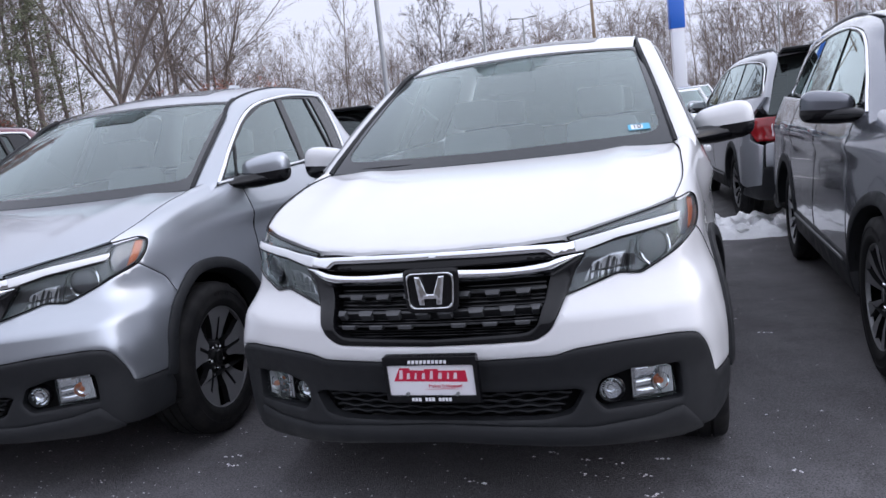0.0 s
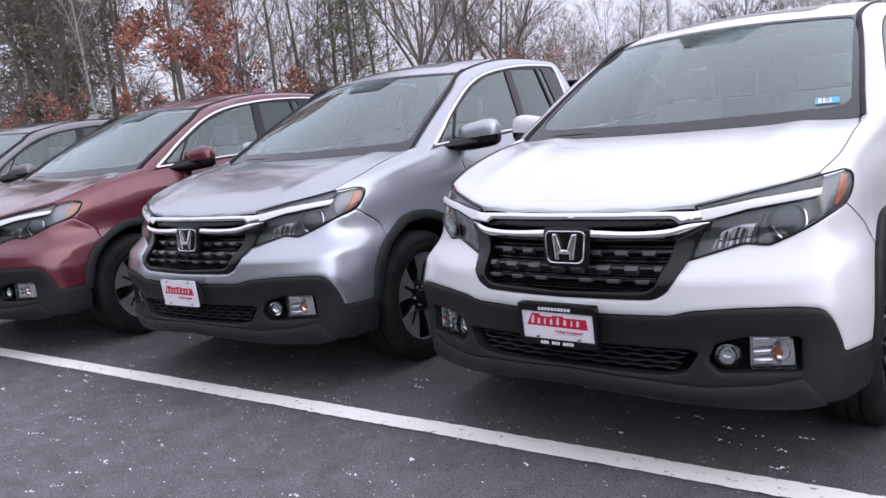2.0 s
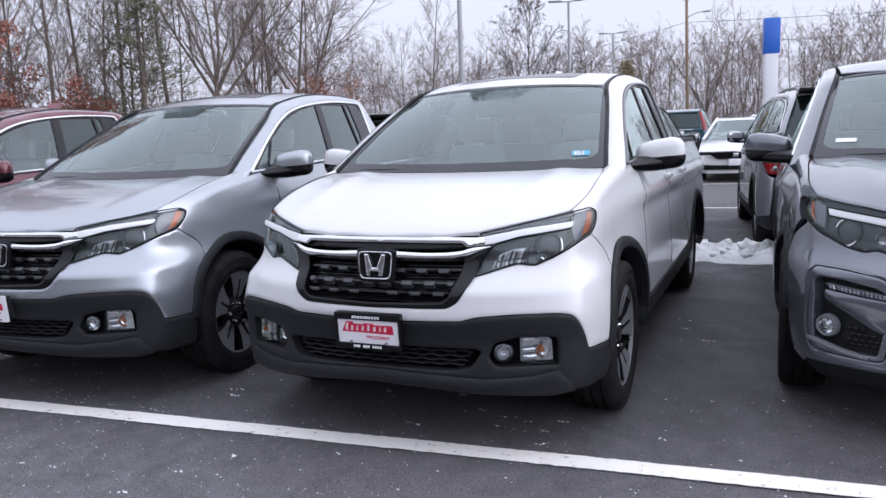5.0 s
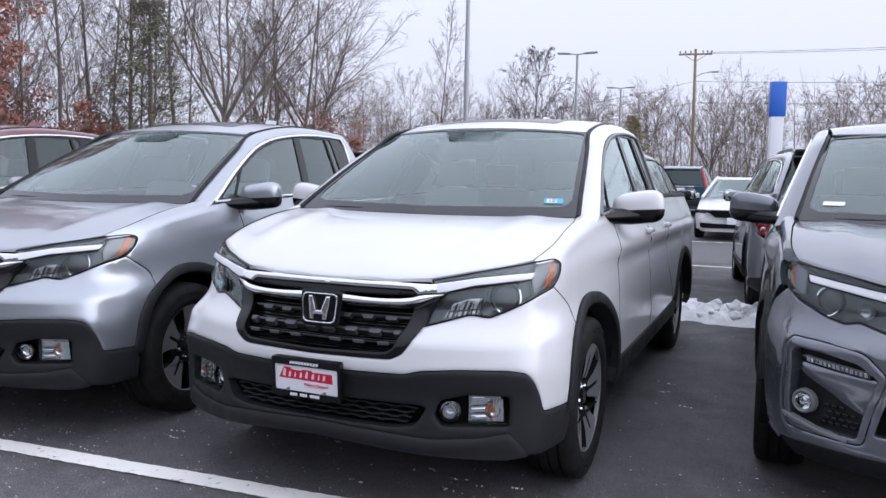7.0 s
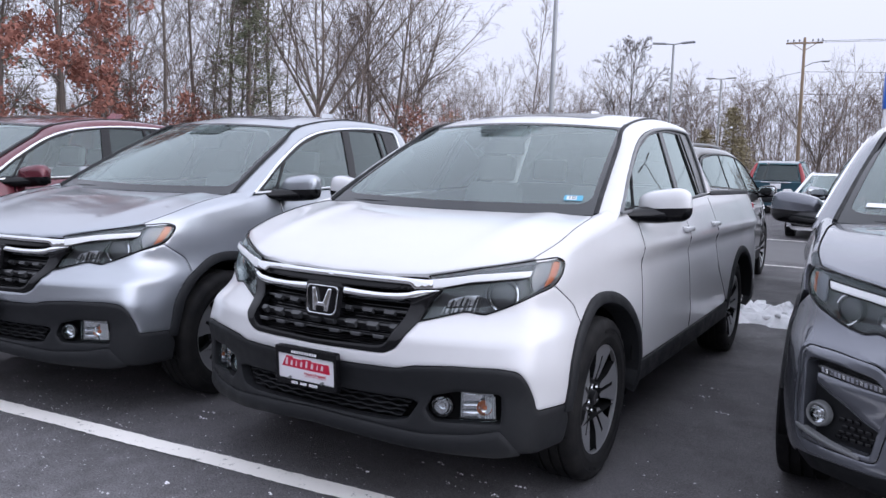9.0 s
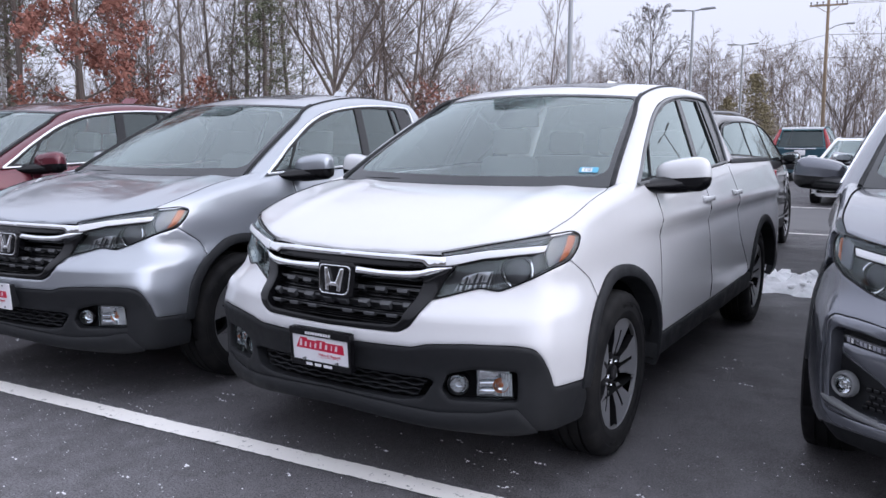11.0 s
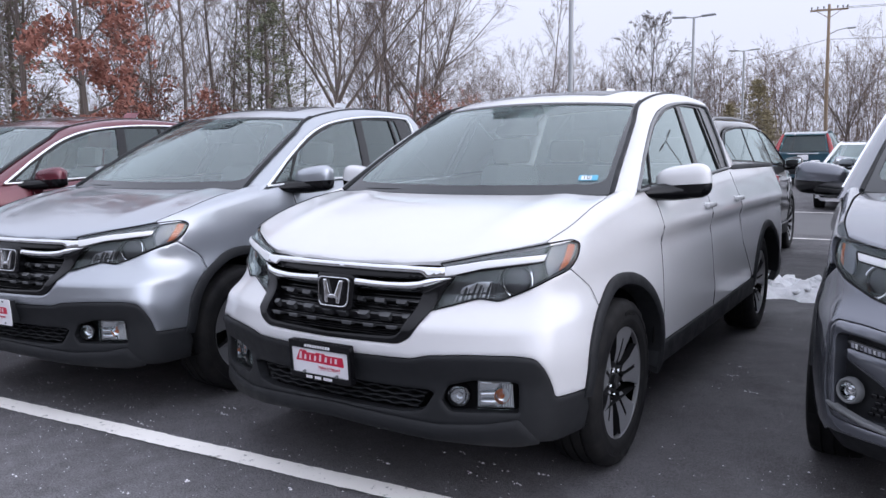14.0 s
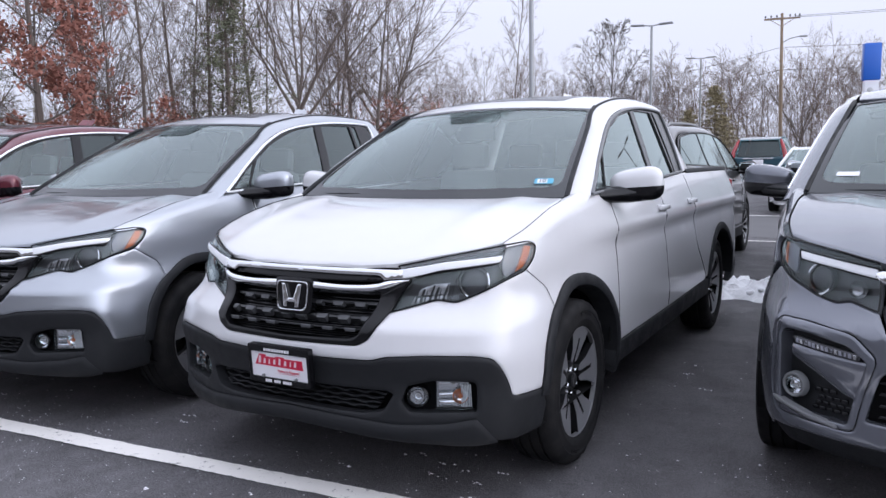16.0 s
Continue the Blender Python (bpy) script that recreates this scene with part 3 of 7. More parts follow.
def pickup_front(car):
    """Bumper, cladding, grille and lamps of the pickup."""
    # bumper in body colour
    lamp_low = [(0.655, 0.845, 0.02), (0.70, 0.838, 0.01), (0.735, 0.834, 0.01), (0.81, 0.857, 0.03), (0.947, 0.911, 0.04), (1.062, 0.937)]
    clad_top = [(1.12, 0.474), (1.06, 0.474), (0.945, 0.476, 0.02), (0.905, 0.600, 0.03), (0.878, 0.636, 0.02), (0.81, 0.648, 0.03), (0.62, 0.650, 0.05), (0.465, 0.640, 0.02), (0.40, 0.622, 0.02), (0.16, 0.617), (0, 0.612)]
    flare = arc(SF, 0.375, 0.485, 126.5, 168, 6)
    half = [(0, 0.668), (0.345, 0.673, 0.02), (0.397, 0.700, 0.02), (0.458, 0.797, 0.005)] + lamp_low + [(1.237, 0.853, 0.02)] + flare + clad_top
    bumper = mesh_of("bumper", *panel(wrap, rounded(mirror_loop(half)), step=0.018, off=0.0, thick=0.03), WHITE, car)
    # black cladding
    low = [(0, 0.392), (0.35, 0.376), (0.50, 0.367), (0.69, 0.375, 0.02), (0.79, 0.395), (0.84, 0.31), (0.98, 0.29), (1.15, 0.30), (1.16, 0.40)]
    grille_low = [(0, 0.502), (0.45, 0.50, 0.01), (0.478, 0.488, 0.01), (0.437, 0.418, 0.02), (0.35, 0.403, 0.03), (0, 0.407)]
    pod = [(0.505, 0.462), (0.528, 0.522), (0.63, 0.548), (0.795, 0.543), (0.803, 0.422), (0.54, 0.420)]
    pod_l = [(-x, z) for x, z in reversed(pod)]
    clad = mesh_of("bumper_cladding", *panel(wrap, rounded(mirror_loop(low + [(p[0], p[1] - 0.004, *p[2:]) for p in clad_top])), [rounded(mirror_loop(grille_low)), rounded(pod, 0.015), rounded(pod_l, 0.015)], 0.004, 0.05, 0.03, 0.008, 0.025), PLASTIC, car, "textured black bumper cladding")
    mesh_of("chin", *panel(wrap, rounded(mirror_loop([(0, 0.395), (0.35, 0.38), (0.50, 0.37), (0.69, 0.38), (0.80, 0.40), (0.90, 0.30), (0.80, 0.285), (0.56, 0.30), (0.22, 0.325), (0, 0.335)])), (), 0.014, 0.05, 0.03, 0.012), PLASTIC, car)
    mesh_of("air_dam", *panel(wrap, rounded(mirror_loop([(0, 0.345), (0.9, 0.31), (1.05, 0.30), (0.8, 0.275), (0, 0.30)])), (), -0.06, 0.05, 0.06, 0.01), DARK, car)
    mesh_of("lower_grille_back", *panel(wrap, mirror_loop([(0, 0.52), (0.50, 0.51), (0.47, 0.40), (0, 0.39)]), (), -0.085, 0.01, 0.06, 0.004), DARK, car)
    for k in range(4):
        z0 = 0.486 - 0.020 * k
        wave_top = [(x, z0 + 0.0035 * math.sin(x * 70 + k * 3.14)) for x in np.arange(0, 0.445 - 0.012 * k, 0.0125)]
        wave_low = [(x, z - 0.007) for x, z in reversed(wave_top)]
        mesh_of("lower_grille_bar", *panel(wrap, wave_top + wave_low, (), -0.03, 0.03, 0.02, 0.003, 0.02), PLASTIC, car)
        mesh_of("lower_grille_bar", *panel(wrap, wave_top + wave_low, (), -0.03, 0.03, 0.02, 0.003, 0.02, mirror=True), PLASTIC, car)
    # lamp pods: fog lamp and turn signal
    big_pod = [(0.495, 0.462), (0.52, 0.530), (0.63, 0.556), (0.803, 0.552), (0.812, 0.412), (0.53, 0.410)]
    d = panel(wrap, rounded(big_pod), (), -0.052, 0.01, 0.03, 0.004)
    both("lamp_pod", DARK, car, d)
    for mir in (False, True):
        fog = lamp_disc("fog_lamp", 0.566, 0.478, 0.040, GLOSSBLACK, car, -0.05, [(0.0, 1.15), (0.032, 1.1), (0.036, 1.0), (0.030, 0.93), (0.01, 0.9)], "", 16, mir)
        lamp_disc("bulb", 0.566, 0.478, 0.040, CHROME, fog, -0.05, [(0.018, 0.9), (0.004, 0.7), (0.0, 0.45), (0.012, 0.40), (0.018, 0.25), (0.018, 0.01)], "", 16, mir)
        lamp_disc("lens", 0.566, 0.478, 0.040, LENS, fog, -0.05, [(0.026, 0.95), (0.032, 0.6), (0.034, 0.01)], "", 16, mir)
        sig = panel(wrap, rounded([(0.640, 0.537), (0.768, 0.532), (0.787, 0.431), (0.643, 0.433)], 0.006), (), -0.014, 0.004, 0.02, 0.003, mirror=mir)
        turn = mesh_of("turn_signal", *panel(wrap, rounded([(0.640, 0.537), (0.768, 0.532), (0.787, 0.431), (0.643, 0.433)], 0.006), (), -0.036, 0.012, 0.02, 0.003, mirror=mir), FACET, car, "clear turn signal with orange bulb")
        mesh_of("lens", *sig, LENS, turn)
        for k in range(7):
            s0 = 0.742 + 0.006 * k
            mesh_of("flute", *panel(wrap, [(s0, 0.440), (s0 + 0.003, 0.440), (s0 - 0.004, 0.522), (s0 - 0.007, 0.522)], (), -0.026, 0.008, 0.05, 0.001, mirror=mir), DRL, turn, smooth=False)
        lamp_disc("bulb", 0.735, 0.482, 0.011, AMBER, turn, -0.034, [(0.0, 1.0), (0.012, 0.9), (0.018, 0.5), (0.02, 0.01)], "orange bulb", 30, mir)
        for o in ([(0.650, 0.528), (0.725, 0.528), (0.715, 0.500), (0.650, 0.497)], [(0.650, 0.490), (0.715, 0.494), (0.715, 0.472), (0.652, 0.470)], [(0.652, 0.463), (0.716, 0.464), (0.728, 0.440), (0.655, 0.441)]):
            mesh_of("reflector", *panel(wrap, rounded(o, 0.004), (), -0.029, 0.007, 0.02, 0.004, mirror=mir), CHROME, turn)
        lamp_disc("bulb_bowl", 0.735, 0.482, 0.030, CHROME, turn, -0.036, [(0.014, 1.0), (0.006, 0.8), (0.001, 0.4), (0.0, 0.02)], "", 30, mir)
    # main grille
    mesh_of("grille_surround", *panel(wrap, rounded(mirror_loop([(0, 0.671), (0.343, 0.676, 0.02), (0.395, 0.702, 0.02), (0.456, 0.797, 0.01), (0.526, 0.917, 0.004), (0.42, 0.869), (0, 0.865)])), [rounded(mirror_loop([(0, 0.690), (0.322, 0.700, 0.02), (0.358, 0.719, 0.02), (0.412, 0.858, 0.005), (0, 0.853)]))], 0.006, 0.07, 0.03, 0.005, 0.025), GLOSSBLACK, car)
    mesh_of("grille_back", *panel(wrap, mirror_loop([(0, 0.67), (0.37, 0.68), (0.46, 0.88), (0, 0.88)]), (), -0.06, 0.01, 0.08, 0.003), DARK, car)
    for k in range(3):
        z0 = 0.824 - 0.044 * k
        wide = 0.394 - 0.019 * k
        mesh_of("grille_bar", *panel(wrap, mirror_loop([(0, z0 - 0.001), (wide - 0.002, z0), (wide, z0 + 0.007), (0, z0 + 0.006)]), (), -0.014, 0.035, 0.03, 0.003, 0.05), GRILLE, car)
        x = 0.066 if k % 2 == 0 else 0.012
        while x < wide - 0.02:
            e = min(x + 0.056, wide - 0.004)
            for mir in (False, True):
                mesh_of("grille_block", *panel(wrap, [(x + 0.006, z0 - 0.009), (e - 0.006, z0 - 0.009), (e, z0 + 0.005), (x, z0 + 0.005)], (), -0.006, 0.03, 0.03, 0.004, 0.03, mirror=mir), GRILLEDASH, car)
            x += 0.108
    slat = joined([panel(wrap, mirror_loop([(0, z0), (0.40 - (0.855 - z0) * 0.36, z0), (0.40 - (0.855 - z0) * 0.36, z0 + 0.0035), (0, z0 + 0.0035)]), (), -0.04, 0.012, 0.1, 0.001, 0.08) for z0 in np.arange(0.697, 0.850, 0.0085)])
    mesh_of("grille_slats", *slat, GLOSSBLACK, car, smooth=False)
    # chrome wing in two bars, running on into the lamps
    upper = [(0, 0.956), (0.30, 0.958), (0.475, 0.955), (0.68, 0.984), (0.918, 1.002, 0.006), (0.905, 0.978, 0.006), (0.66, 0.952), (0.545, 0.926), (0.47, 0.918), (0.428, 0.914, 0.004), (0.397, 0.934, 0.008), (0, 0.935)]
    mesh_of("chrome_bar", *panel(wrap, rounded(mirror_loop(upper), 0.004), (), 0.010, 0.03, 0.02, 0.006, 0.02), CHROME, car, "bright chrome grille bar")
    sx = np.linspace(-0.536, 0.536, 73)
    z_low = curve_at([0, 0.30, 0.400, 0.430, 0.527, 0.54], [0.856, 0.858, 0.862, 0.870, 0.914, 0.917], np.abs(sx))
    z_top = curve_at([0, 0.39, 0.415, 0.445, 0.54], [0.905, 0.904, 0.907, 0.915, 0.9205], np.abs(sx))
    rows = []
    for v in np.linspace(0, 1, 15):
        q = wrap(sx, z_low + (z_top - z_low) * v)
        q[:, 1] -= 0.006 + 0.034 * (1 - ((v - 0.70) / 0.70) ** 2) * np.clip((z_top - z_low) / 0.04, 0.1, 1)
        rows.append(q)
    mesh_of("chrome_bar", *loft(rows), CHROME, car, "bright chrome grille bar")
    mesh_of("grille_slot", *panel(wrap, mirror_loop([(0, 0.938), (0.43, 0.936), (0.45, 0.912), (0, 0.903)]), (), -0.012, 0.01, 0.03, 0.003), GLOSSBLACK, car)
    # black strip that draws the shadow line under the hood's front edge
    mesh_of("hood_gap_shade", *panel(wrap, mirror_loop([(0, 0.982), (0.46, 0.986), (0.48, 0.955), (0, 0.950)]), (), -0.014, 0.01, 0.04, 0.003), DARK, car)
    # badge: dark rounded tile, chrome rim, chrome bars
    badge = new("badge")
    badge.parent = car
    badge.matrix_local = pose(0, 0.022, 0.842, -6, 0, 0)
    tile = lambda w, h: rounded([(-w * 0.9, -h), (w * 0.9, -h), (w, h), (-w, h)], 0.026, 5)
    mesh_of("tile", *panel(lambda x, z: np.stack([x, 0.9 * x * x, z], -1), tile(0.098, 0.073), (), 0.012, 0.05, 0.03, 0.006, 0.02), GLOSSBLACK, badge)
    mesh_of("badge_rim", *panel(lambda x, z: np.stack([x, 0.9 * x * x, z], -1), tile(0.082, 0.060), [tile(0.077, 0.0555)], 0.020, 0.012, 0.03, 0.002, 0.02), CHROME, badge)
    bar_l = [(-0.037, -0.046), (-0.020, -0.046), (-0.021, -0.025), (-0.012, -0.011), (-0.032, 0.048), (-0.050, 0.048)]
    both("badge_bar", CHROME, badge, panel(lambda x, z: np.stack([x, 0.9 * x * x, z], -1), rounded(bar_l, 0.003), (), 0.022, 0.012, 0.02, 0.003, 0.02))
    mesh_of("badge_bar", *panel(lambda x, z: np.stack([x, 0.9 * x * x, z], -1), rounded([(-0.021, -0.025), (0.021, -0.025), (0.012, -0.010), (-0.012, -0.010)], 0.003), (), 0.022, 0.012, 0.02, 0.003, 0.02), CHROME, badge)
    # head lamps
    outline = [(0.478, 0.972, 0.004), (0.69, 1.009, 0.02), (0.92, 1.043, 0.02), (1.06, 1.050, 0.04), (1.128, 1.030, 0.02), (1.113, 0.985, 0.03), (1.062, 0.938, 0.03)] + lamp_low[-2::-1] + [(0.457, 0.797, 0.006), (0.493, 0.862), (0.545, 0.924), (0.50, 0.95)]
    outline = outline[::-1]
    for mir in (False, True):
        lamp = mesh_of("headlamp", *panel(wrap, rounded(outline), (), -0.040, 0.012, 0.03, 0.003, mirror=mir), HOUSING, car, "dark headlamp with white light strip")
        P = lambda nm, o, off, th, mat, rad=0.006, lab="", st=0.03: mesh_of(nm, *panel(wrap, rounded(o, rad), (), off, th, st, 0.003, 0.025, mirror=mir), mat, lamp, lab)
        mesh_of("lens", *panel(wrap, rounded(outline), (), -0.002, 0.004, 0.025, 0.004, 0.025, mirror=mir), LENS, lamp)
        P("light_strip", [(0.505, 0.924), (0.55, 0.930), (0.66, 0.954), (0.903, 0.979), (0.916, 1.001), (0.68, 0.983), (0.50, 0.957)], 0.0135, 0.01, DRL, 0.004, "white light strip")
        lamp_rim(rounded(outline), 0.003, 0.0034, lamp, mir, wrap)
        lamp_rim(rounded([(0.56, 0.930), (0.66, 0.951), (0.906, 0.976), (0.920, 1.004), (0.68, 0.986), (0.56, 0.966)], 0.004), 0.010, 0.0030, lamp, mir, wrap)
        P("top_trim", [(0.50, 0.968), (0.69, 0.992), (0.90, 1.012), (0.925, 1.036), (0.69, 1.003)], -0.012, 0.02, SATIN)
        P("edge_lens", [(0.950, 0.918), (1.056, 0.946), (1.104, 0.990), (1.118, 1.026), (1.055, 1.041), (0.945, 1.036), (0.925, 0.975)], -0.014, 0.01, GREYLENS, 0.02)
        P("reflector", [(1.004, 0.934), (1.056, 0.954), (1.086, 0.996), (1.098, 1.032), (1.046, 1.037), (1.030, 0.99)], -0.010, 0.01, AMBER, 0.01, "orange side reflector")
        lamp_disc("projector", 0.815, 0.905, 0.062, HOUSING, lamp, -0.042, [(0.0, 1.05), (0.02, 1.0), (0.022, 0.9), (0.008, 0.86)], "", 34, mir)
        lamp_disc("projector_lens", 0.815, 0.905, 0.062, PROJECTOR, lamp, -0.042, [(0.028 * math.cos(q * math.pi / 20) ** 0.8 if q < 10 else 0.004, 0.86 * math.sin(q * math.pi / 20)) for q in range(10, -1, -1)], "", 34, mir)
        for a0, a1 in ((-35, 42), (195, 240)):
            ring_o = arc(0.815, 0.905, 0.062, a0, a1, 8) + arc(0.815, 0.905, 0.055, a1, a0, 8)
            mesh_of("chrome_ring", *panel(wrap, ring_o, (), -0.012, 0.008, 0.05, 0.001, 0.02, mirror=mir), CHROME, lamp, smooth=False)
        P("reflector", [(0.530, 0.832), (0.690, 0.845), (0.712, 0.912), (0.648, 0.908), (0.580, 0.884)], -0.036, 0.006, FACET, 0.008)
        for k in range(7):
            z0, x0 = 0.836 + 0.0016 * k, 0.548 + 0.0205 * k
            w, top = (0.009, 0.015, 0.007, 0.012, 0.016, 0.006, 0.011)[k], (0.872, 0.884, 0.876, 0.900, 0.892, 0.886, 0.905)[k]
            lean = (top - z0) * 0.40
            P("reflector_facet", [(x0, z0), (x0 + w, z0), (x0 + w + lean, top), (x0 + w * 0.4 + lean, top)], -0.029 - 0.002 * (k % 3), 0.006, HOUSING, 0.001, "", 0.05)
        P("reflector_step", [(0.560, 0.852), (0.684, 0.862), (0.686, 0.867), (0.563, 0.858)], -0.026, 0.006, HOUSING, 0.001, "", 0.05)
        P("divider", [(0.700, 0.845), (0.712, 0.845), (0.745, 0.945), (0.73, 0.945)], -0.018, 0.02, HOUSING)


def hood_edge(y):
    return curve_at([0.37, 0.5, 0.75, 0.93, 1.02, 1.16], [0.782, 0.8085, 0.8115, 0.803, 0.789, 0.795], y)


def hood_and_fenders(car):
    # hood
    edge = [(0, 0.087), (0.284, 0.101), (0.44, 0.131, 0.03), (0.53, 0.176, 0.03), (0.617, 0.236, 0.03), (0.699, 0.298, 0.03), *((float(hood_edge(y)) - 0.0012, float(y), 0.004) for y in np.linspace(0.385, 0.99, 12)), (float(hood_edge(1.015)) - 0.002, 1.015, 0.008), (0.70, 1.015, 0.02), (0, 0.962)]
    mesh_of("hood", *panel(hood_skin, rounded(mirror_loop(edge)), (), 0.0, 0.03, 0.035, 0.008, 0.03), WHITE, car)
    # fenders
    shoulder = [(1.06, 1.056), (1.33, 1.085), (1.6, 1.125), (1.87, 1.172), (2.06, 1.205)]
    rest = [(2.085, 1.205), (2.083, 0.85), (2.09, 0.455)] + arc(SF, 0.375, 0.485, 9, 126.5, 22) + [(1.237, 0.853, 0.02), (1.062, 0.938), (1.113, 0.985, 0.03), (1.128, 1.030, 0.02)]
    fender = both("fender", WHITE, car, panel(wrap, rounded((shoulder + rest)[::-1], 0.006), (), 0.0, 0.03, 0.04, 0.004, 0.03))
    ts = np.linspace(0, 1, 26)
    cut_y = 0.372 + (1.16 - 0.372) * ts
    cut_x = hood_edge(cut_y)
    cut = hood_skin(cut_x, cut_y)
    cut[:, 2] = np.minimum(cut[:, 2], 1.212)
    sh_s = curve_at([0, 0.25, 0.5, 0.75, 1], [0.93, 1.25, 1.55, 1.83, 2.06], ts)
    sh_z = curve_at([0, 0.13, 0.35, 0.6, 0.82, 1], [1.046, 1.056, 1.085, 1.125, 1.172, 1.205], curve_at([0, 0.25, 0.5, 0.75, 1], [0, 0.30, 0.56, 0.80, 1], ts)) - 0.012
    sh = wrap(sh_s, sh_z)
    rise = wrap(sh_s, sh_z + 0.012) - sh
    rise /= np.linalg.norm(rise, axis=1, keepdims=True)
    sh = sh + np.array([0.0014, 0, 0.0006])
    rows = []
    for k in range(9):
        t = k / 8
        mid = sh + rise * 0.5 * np.linalg.norm(cut - sh, axis=1, keepdims=True)
        rows.append(sh * (1 - t) ** 2 + mid * 2 * t * (1 - t) + cut * t * t)
    both("fender_top", WHITE, car, loft(rows))
    both("hood_seam", DARK, car, tube([tuple(q + np.array([0.001, 0, 0.0005])) for q in cut[:22]], 0.0014, 6))
    tq = np.linspace(0, 1, 12)
    gap = wrap(1.064 + 0.243 * tq, np.interp(1.064 + 0.243 * tq, [1.062, 1.237, 1.3095], [0.938, 0.853, 0.765]))
    both("bumper_seam", DARK, car, tube([tuple(q) for q in gap], 0.0010, 6))


def door_gap_lines(car, surf, lines):
    """Dark strips added along the door gaps to draw their shade."""
    for line in lines:
        n = len(line)
        t = np.linspace(0, n - 1, 6 * n)
        p = surf(curve_at(range(n), [q[0] for q in line], t), curve_at(range(n), [q[1] for q in line], t)) - np.array([0.003, 0, 0])
        both("door_gap_line", DARK, car, tube([tuple(q) for q in p], 0.0036, 6))


def pickup_sides(car):
    # doors, bed sides, sills
    belt = lambda s: 1.205 + 0.075 * (s - 2.06) / 1.8
    front_door = [(2.097, 0.462), (3.112, 0.470), (3.118, 0.58), (3.075, 0.70), (3.035, 0.95), (3.03, belt(3.03)), (2.095, belt(2.09)), (2.091, 0.85)]
    rear_door = [(3.122, 0.470), (4.20, 0.480), (4.26, 0.50), (4.06, 0.66, 0.06), (3.90, 0.80, 0.06), (3.845, 1.0, 0.1), (3.835, belt(3.835)), (3.04, belt(3.04)), (3.045, 0.95), (3.085, 0.70), (3.128, 0.58)]
    doors = []
    for nm, o in (("front_door", front_door), ("rear_door", rear_door)):
        doors.append(both(nm, WHITE, car, panel(wrap, rounded(o, 0.008), (), 0.0, 0.03, 0.03, 0.003, 0.04)))
    # dark sheet behind the doors, put in for the shade of their gaps
    both("door_gap_backing", DARK, car, panel(wrap, [(2.0, 0.47), (3.95, 0.48), (3.86, 1.18), (2.0, 1.15)], (), -0.022, 0.004, 0.12, 0.003, 0.1))
    bed = [(4.272, 0.50)] + arc(SR, 0.375, 0.485, 166, 8, 24) + [(5.45, 0.44), (5.62, 0.50), (5.64, 1.22, 0.04), (5.45, 1.285), (4.3, 1.285), (3.845, belt(3.845)), (3.856, 1.0, 0.1), (3.912, 0.81, 0.06), (4.072, 0.67, 0.06)]
    both("bed_side", WHITE, car, panel(wrap, rounded(bed, 0.006), (), 0.0, 0.03, 0.03, 0.005, 0.04))
    both("bed_rail", PLASTIC, car, panel(wrap, rounded([(3.95, 1.275), (5.62, 1.275), (5.6, 1.305), (3.95, 1.305)], 0.006), (), 0.006, 0.10, 0.05, 0.005))
    both("sill", PLASTIC, car, panel(wrap, rounded([(2.02, 0.345), (4.36, 0.355), (4.31, 0.475), (4.2, 0.478), (3.1, 0.468), (2.09, 0.458), (2.04, 0.45)], 0.01), (), 0.012, 0.08, 0.05, 0.01))
    both("rear_cladding", PLASTIC, car, panel(wrap, rounded([(5.18, 0.33), (5.60, 0.36), (5.62, 0.495), (5.44, 0.435), (5.25, 0.44)], 0.01), (), 0.012, 0.05, 0.05, 0.01))
    for cs, a0, a1 in ((SF, -8, 172), (SR, 4, 176)):
        both("wheel_arch", PLASTIC, car, panel(wrap, arc(cs, 0.375, 0.494, a0, a1, 30) + arc(cs, 0.375, 0.440, a1, a0, 30), (), 0.018, 0.10, 0.05, 0.010, 0.04), "textured black wheel arch")
    for d, (y0, s0) in ((doors[0], (2.30, 2.96)), (doors[1], (3.2, 3.74))):
        for ob, mir in zip(d, (1, -1)):
            p = wrap(s0, 1.09)
            h = mesh_of("handle", *data_of(block((0.03, 0.19, 0.032), (mir * (float(p[0]) + 0.020), float(p[1]), 1.09), 0.012)), WHITE, ob)
            mesh_of("handle_cup", *data_of(block((0.012, 0.11, 0.05), (mir * (float(p[0]) + 0.0), float(p[1]) - 0.03, 1.085), 0.005)), WHITE, h)
    door_gap_lines(car, wrap, ([(2.0875, 1.19), (2.087, 0.85), (2.0935, 0.465)], [(3.035, 1.235), (3.04, 0.95), (3.08, 0.70), (3.123, 0.58), (3.117, 0.475)], [(3.84, 1.26), (3.8505, 1.0), (3.906, 0.805), (4.066, 0.665), (4.264, 0.505)]))
    # cab: windows, pillars, roof
    dlo = [(1.165, 1.212), (1.30, 1.295, 0.03), (1.47, 1.40, 0.05), (1.78, 1.560, 0.08), (2.1, 1.650, 0.1), (2.6, 1.700, 0.1), (3.10, 1.705, 0.06), (3.185, 1.66, 0.05), (3.17, 1.45), (3.10, 1.288, 0.03)]
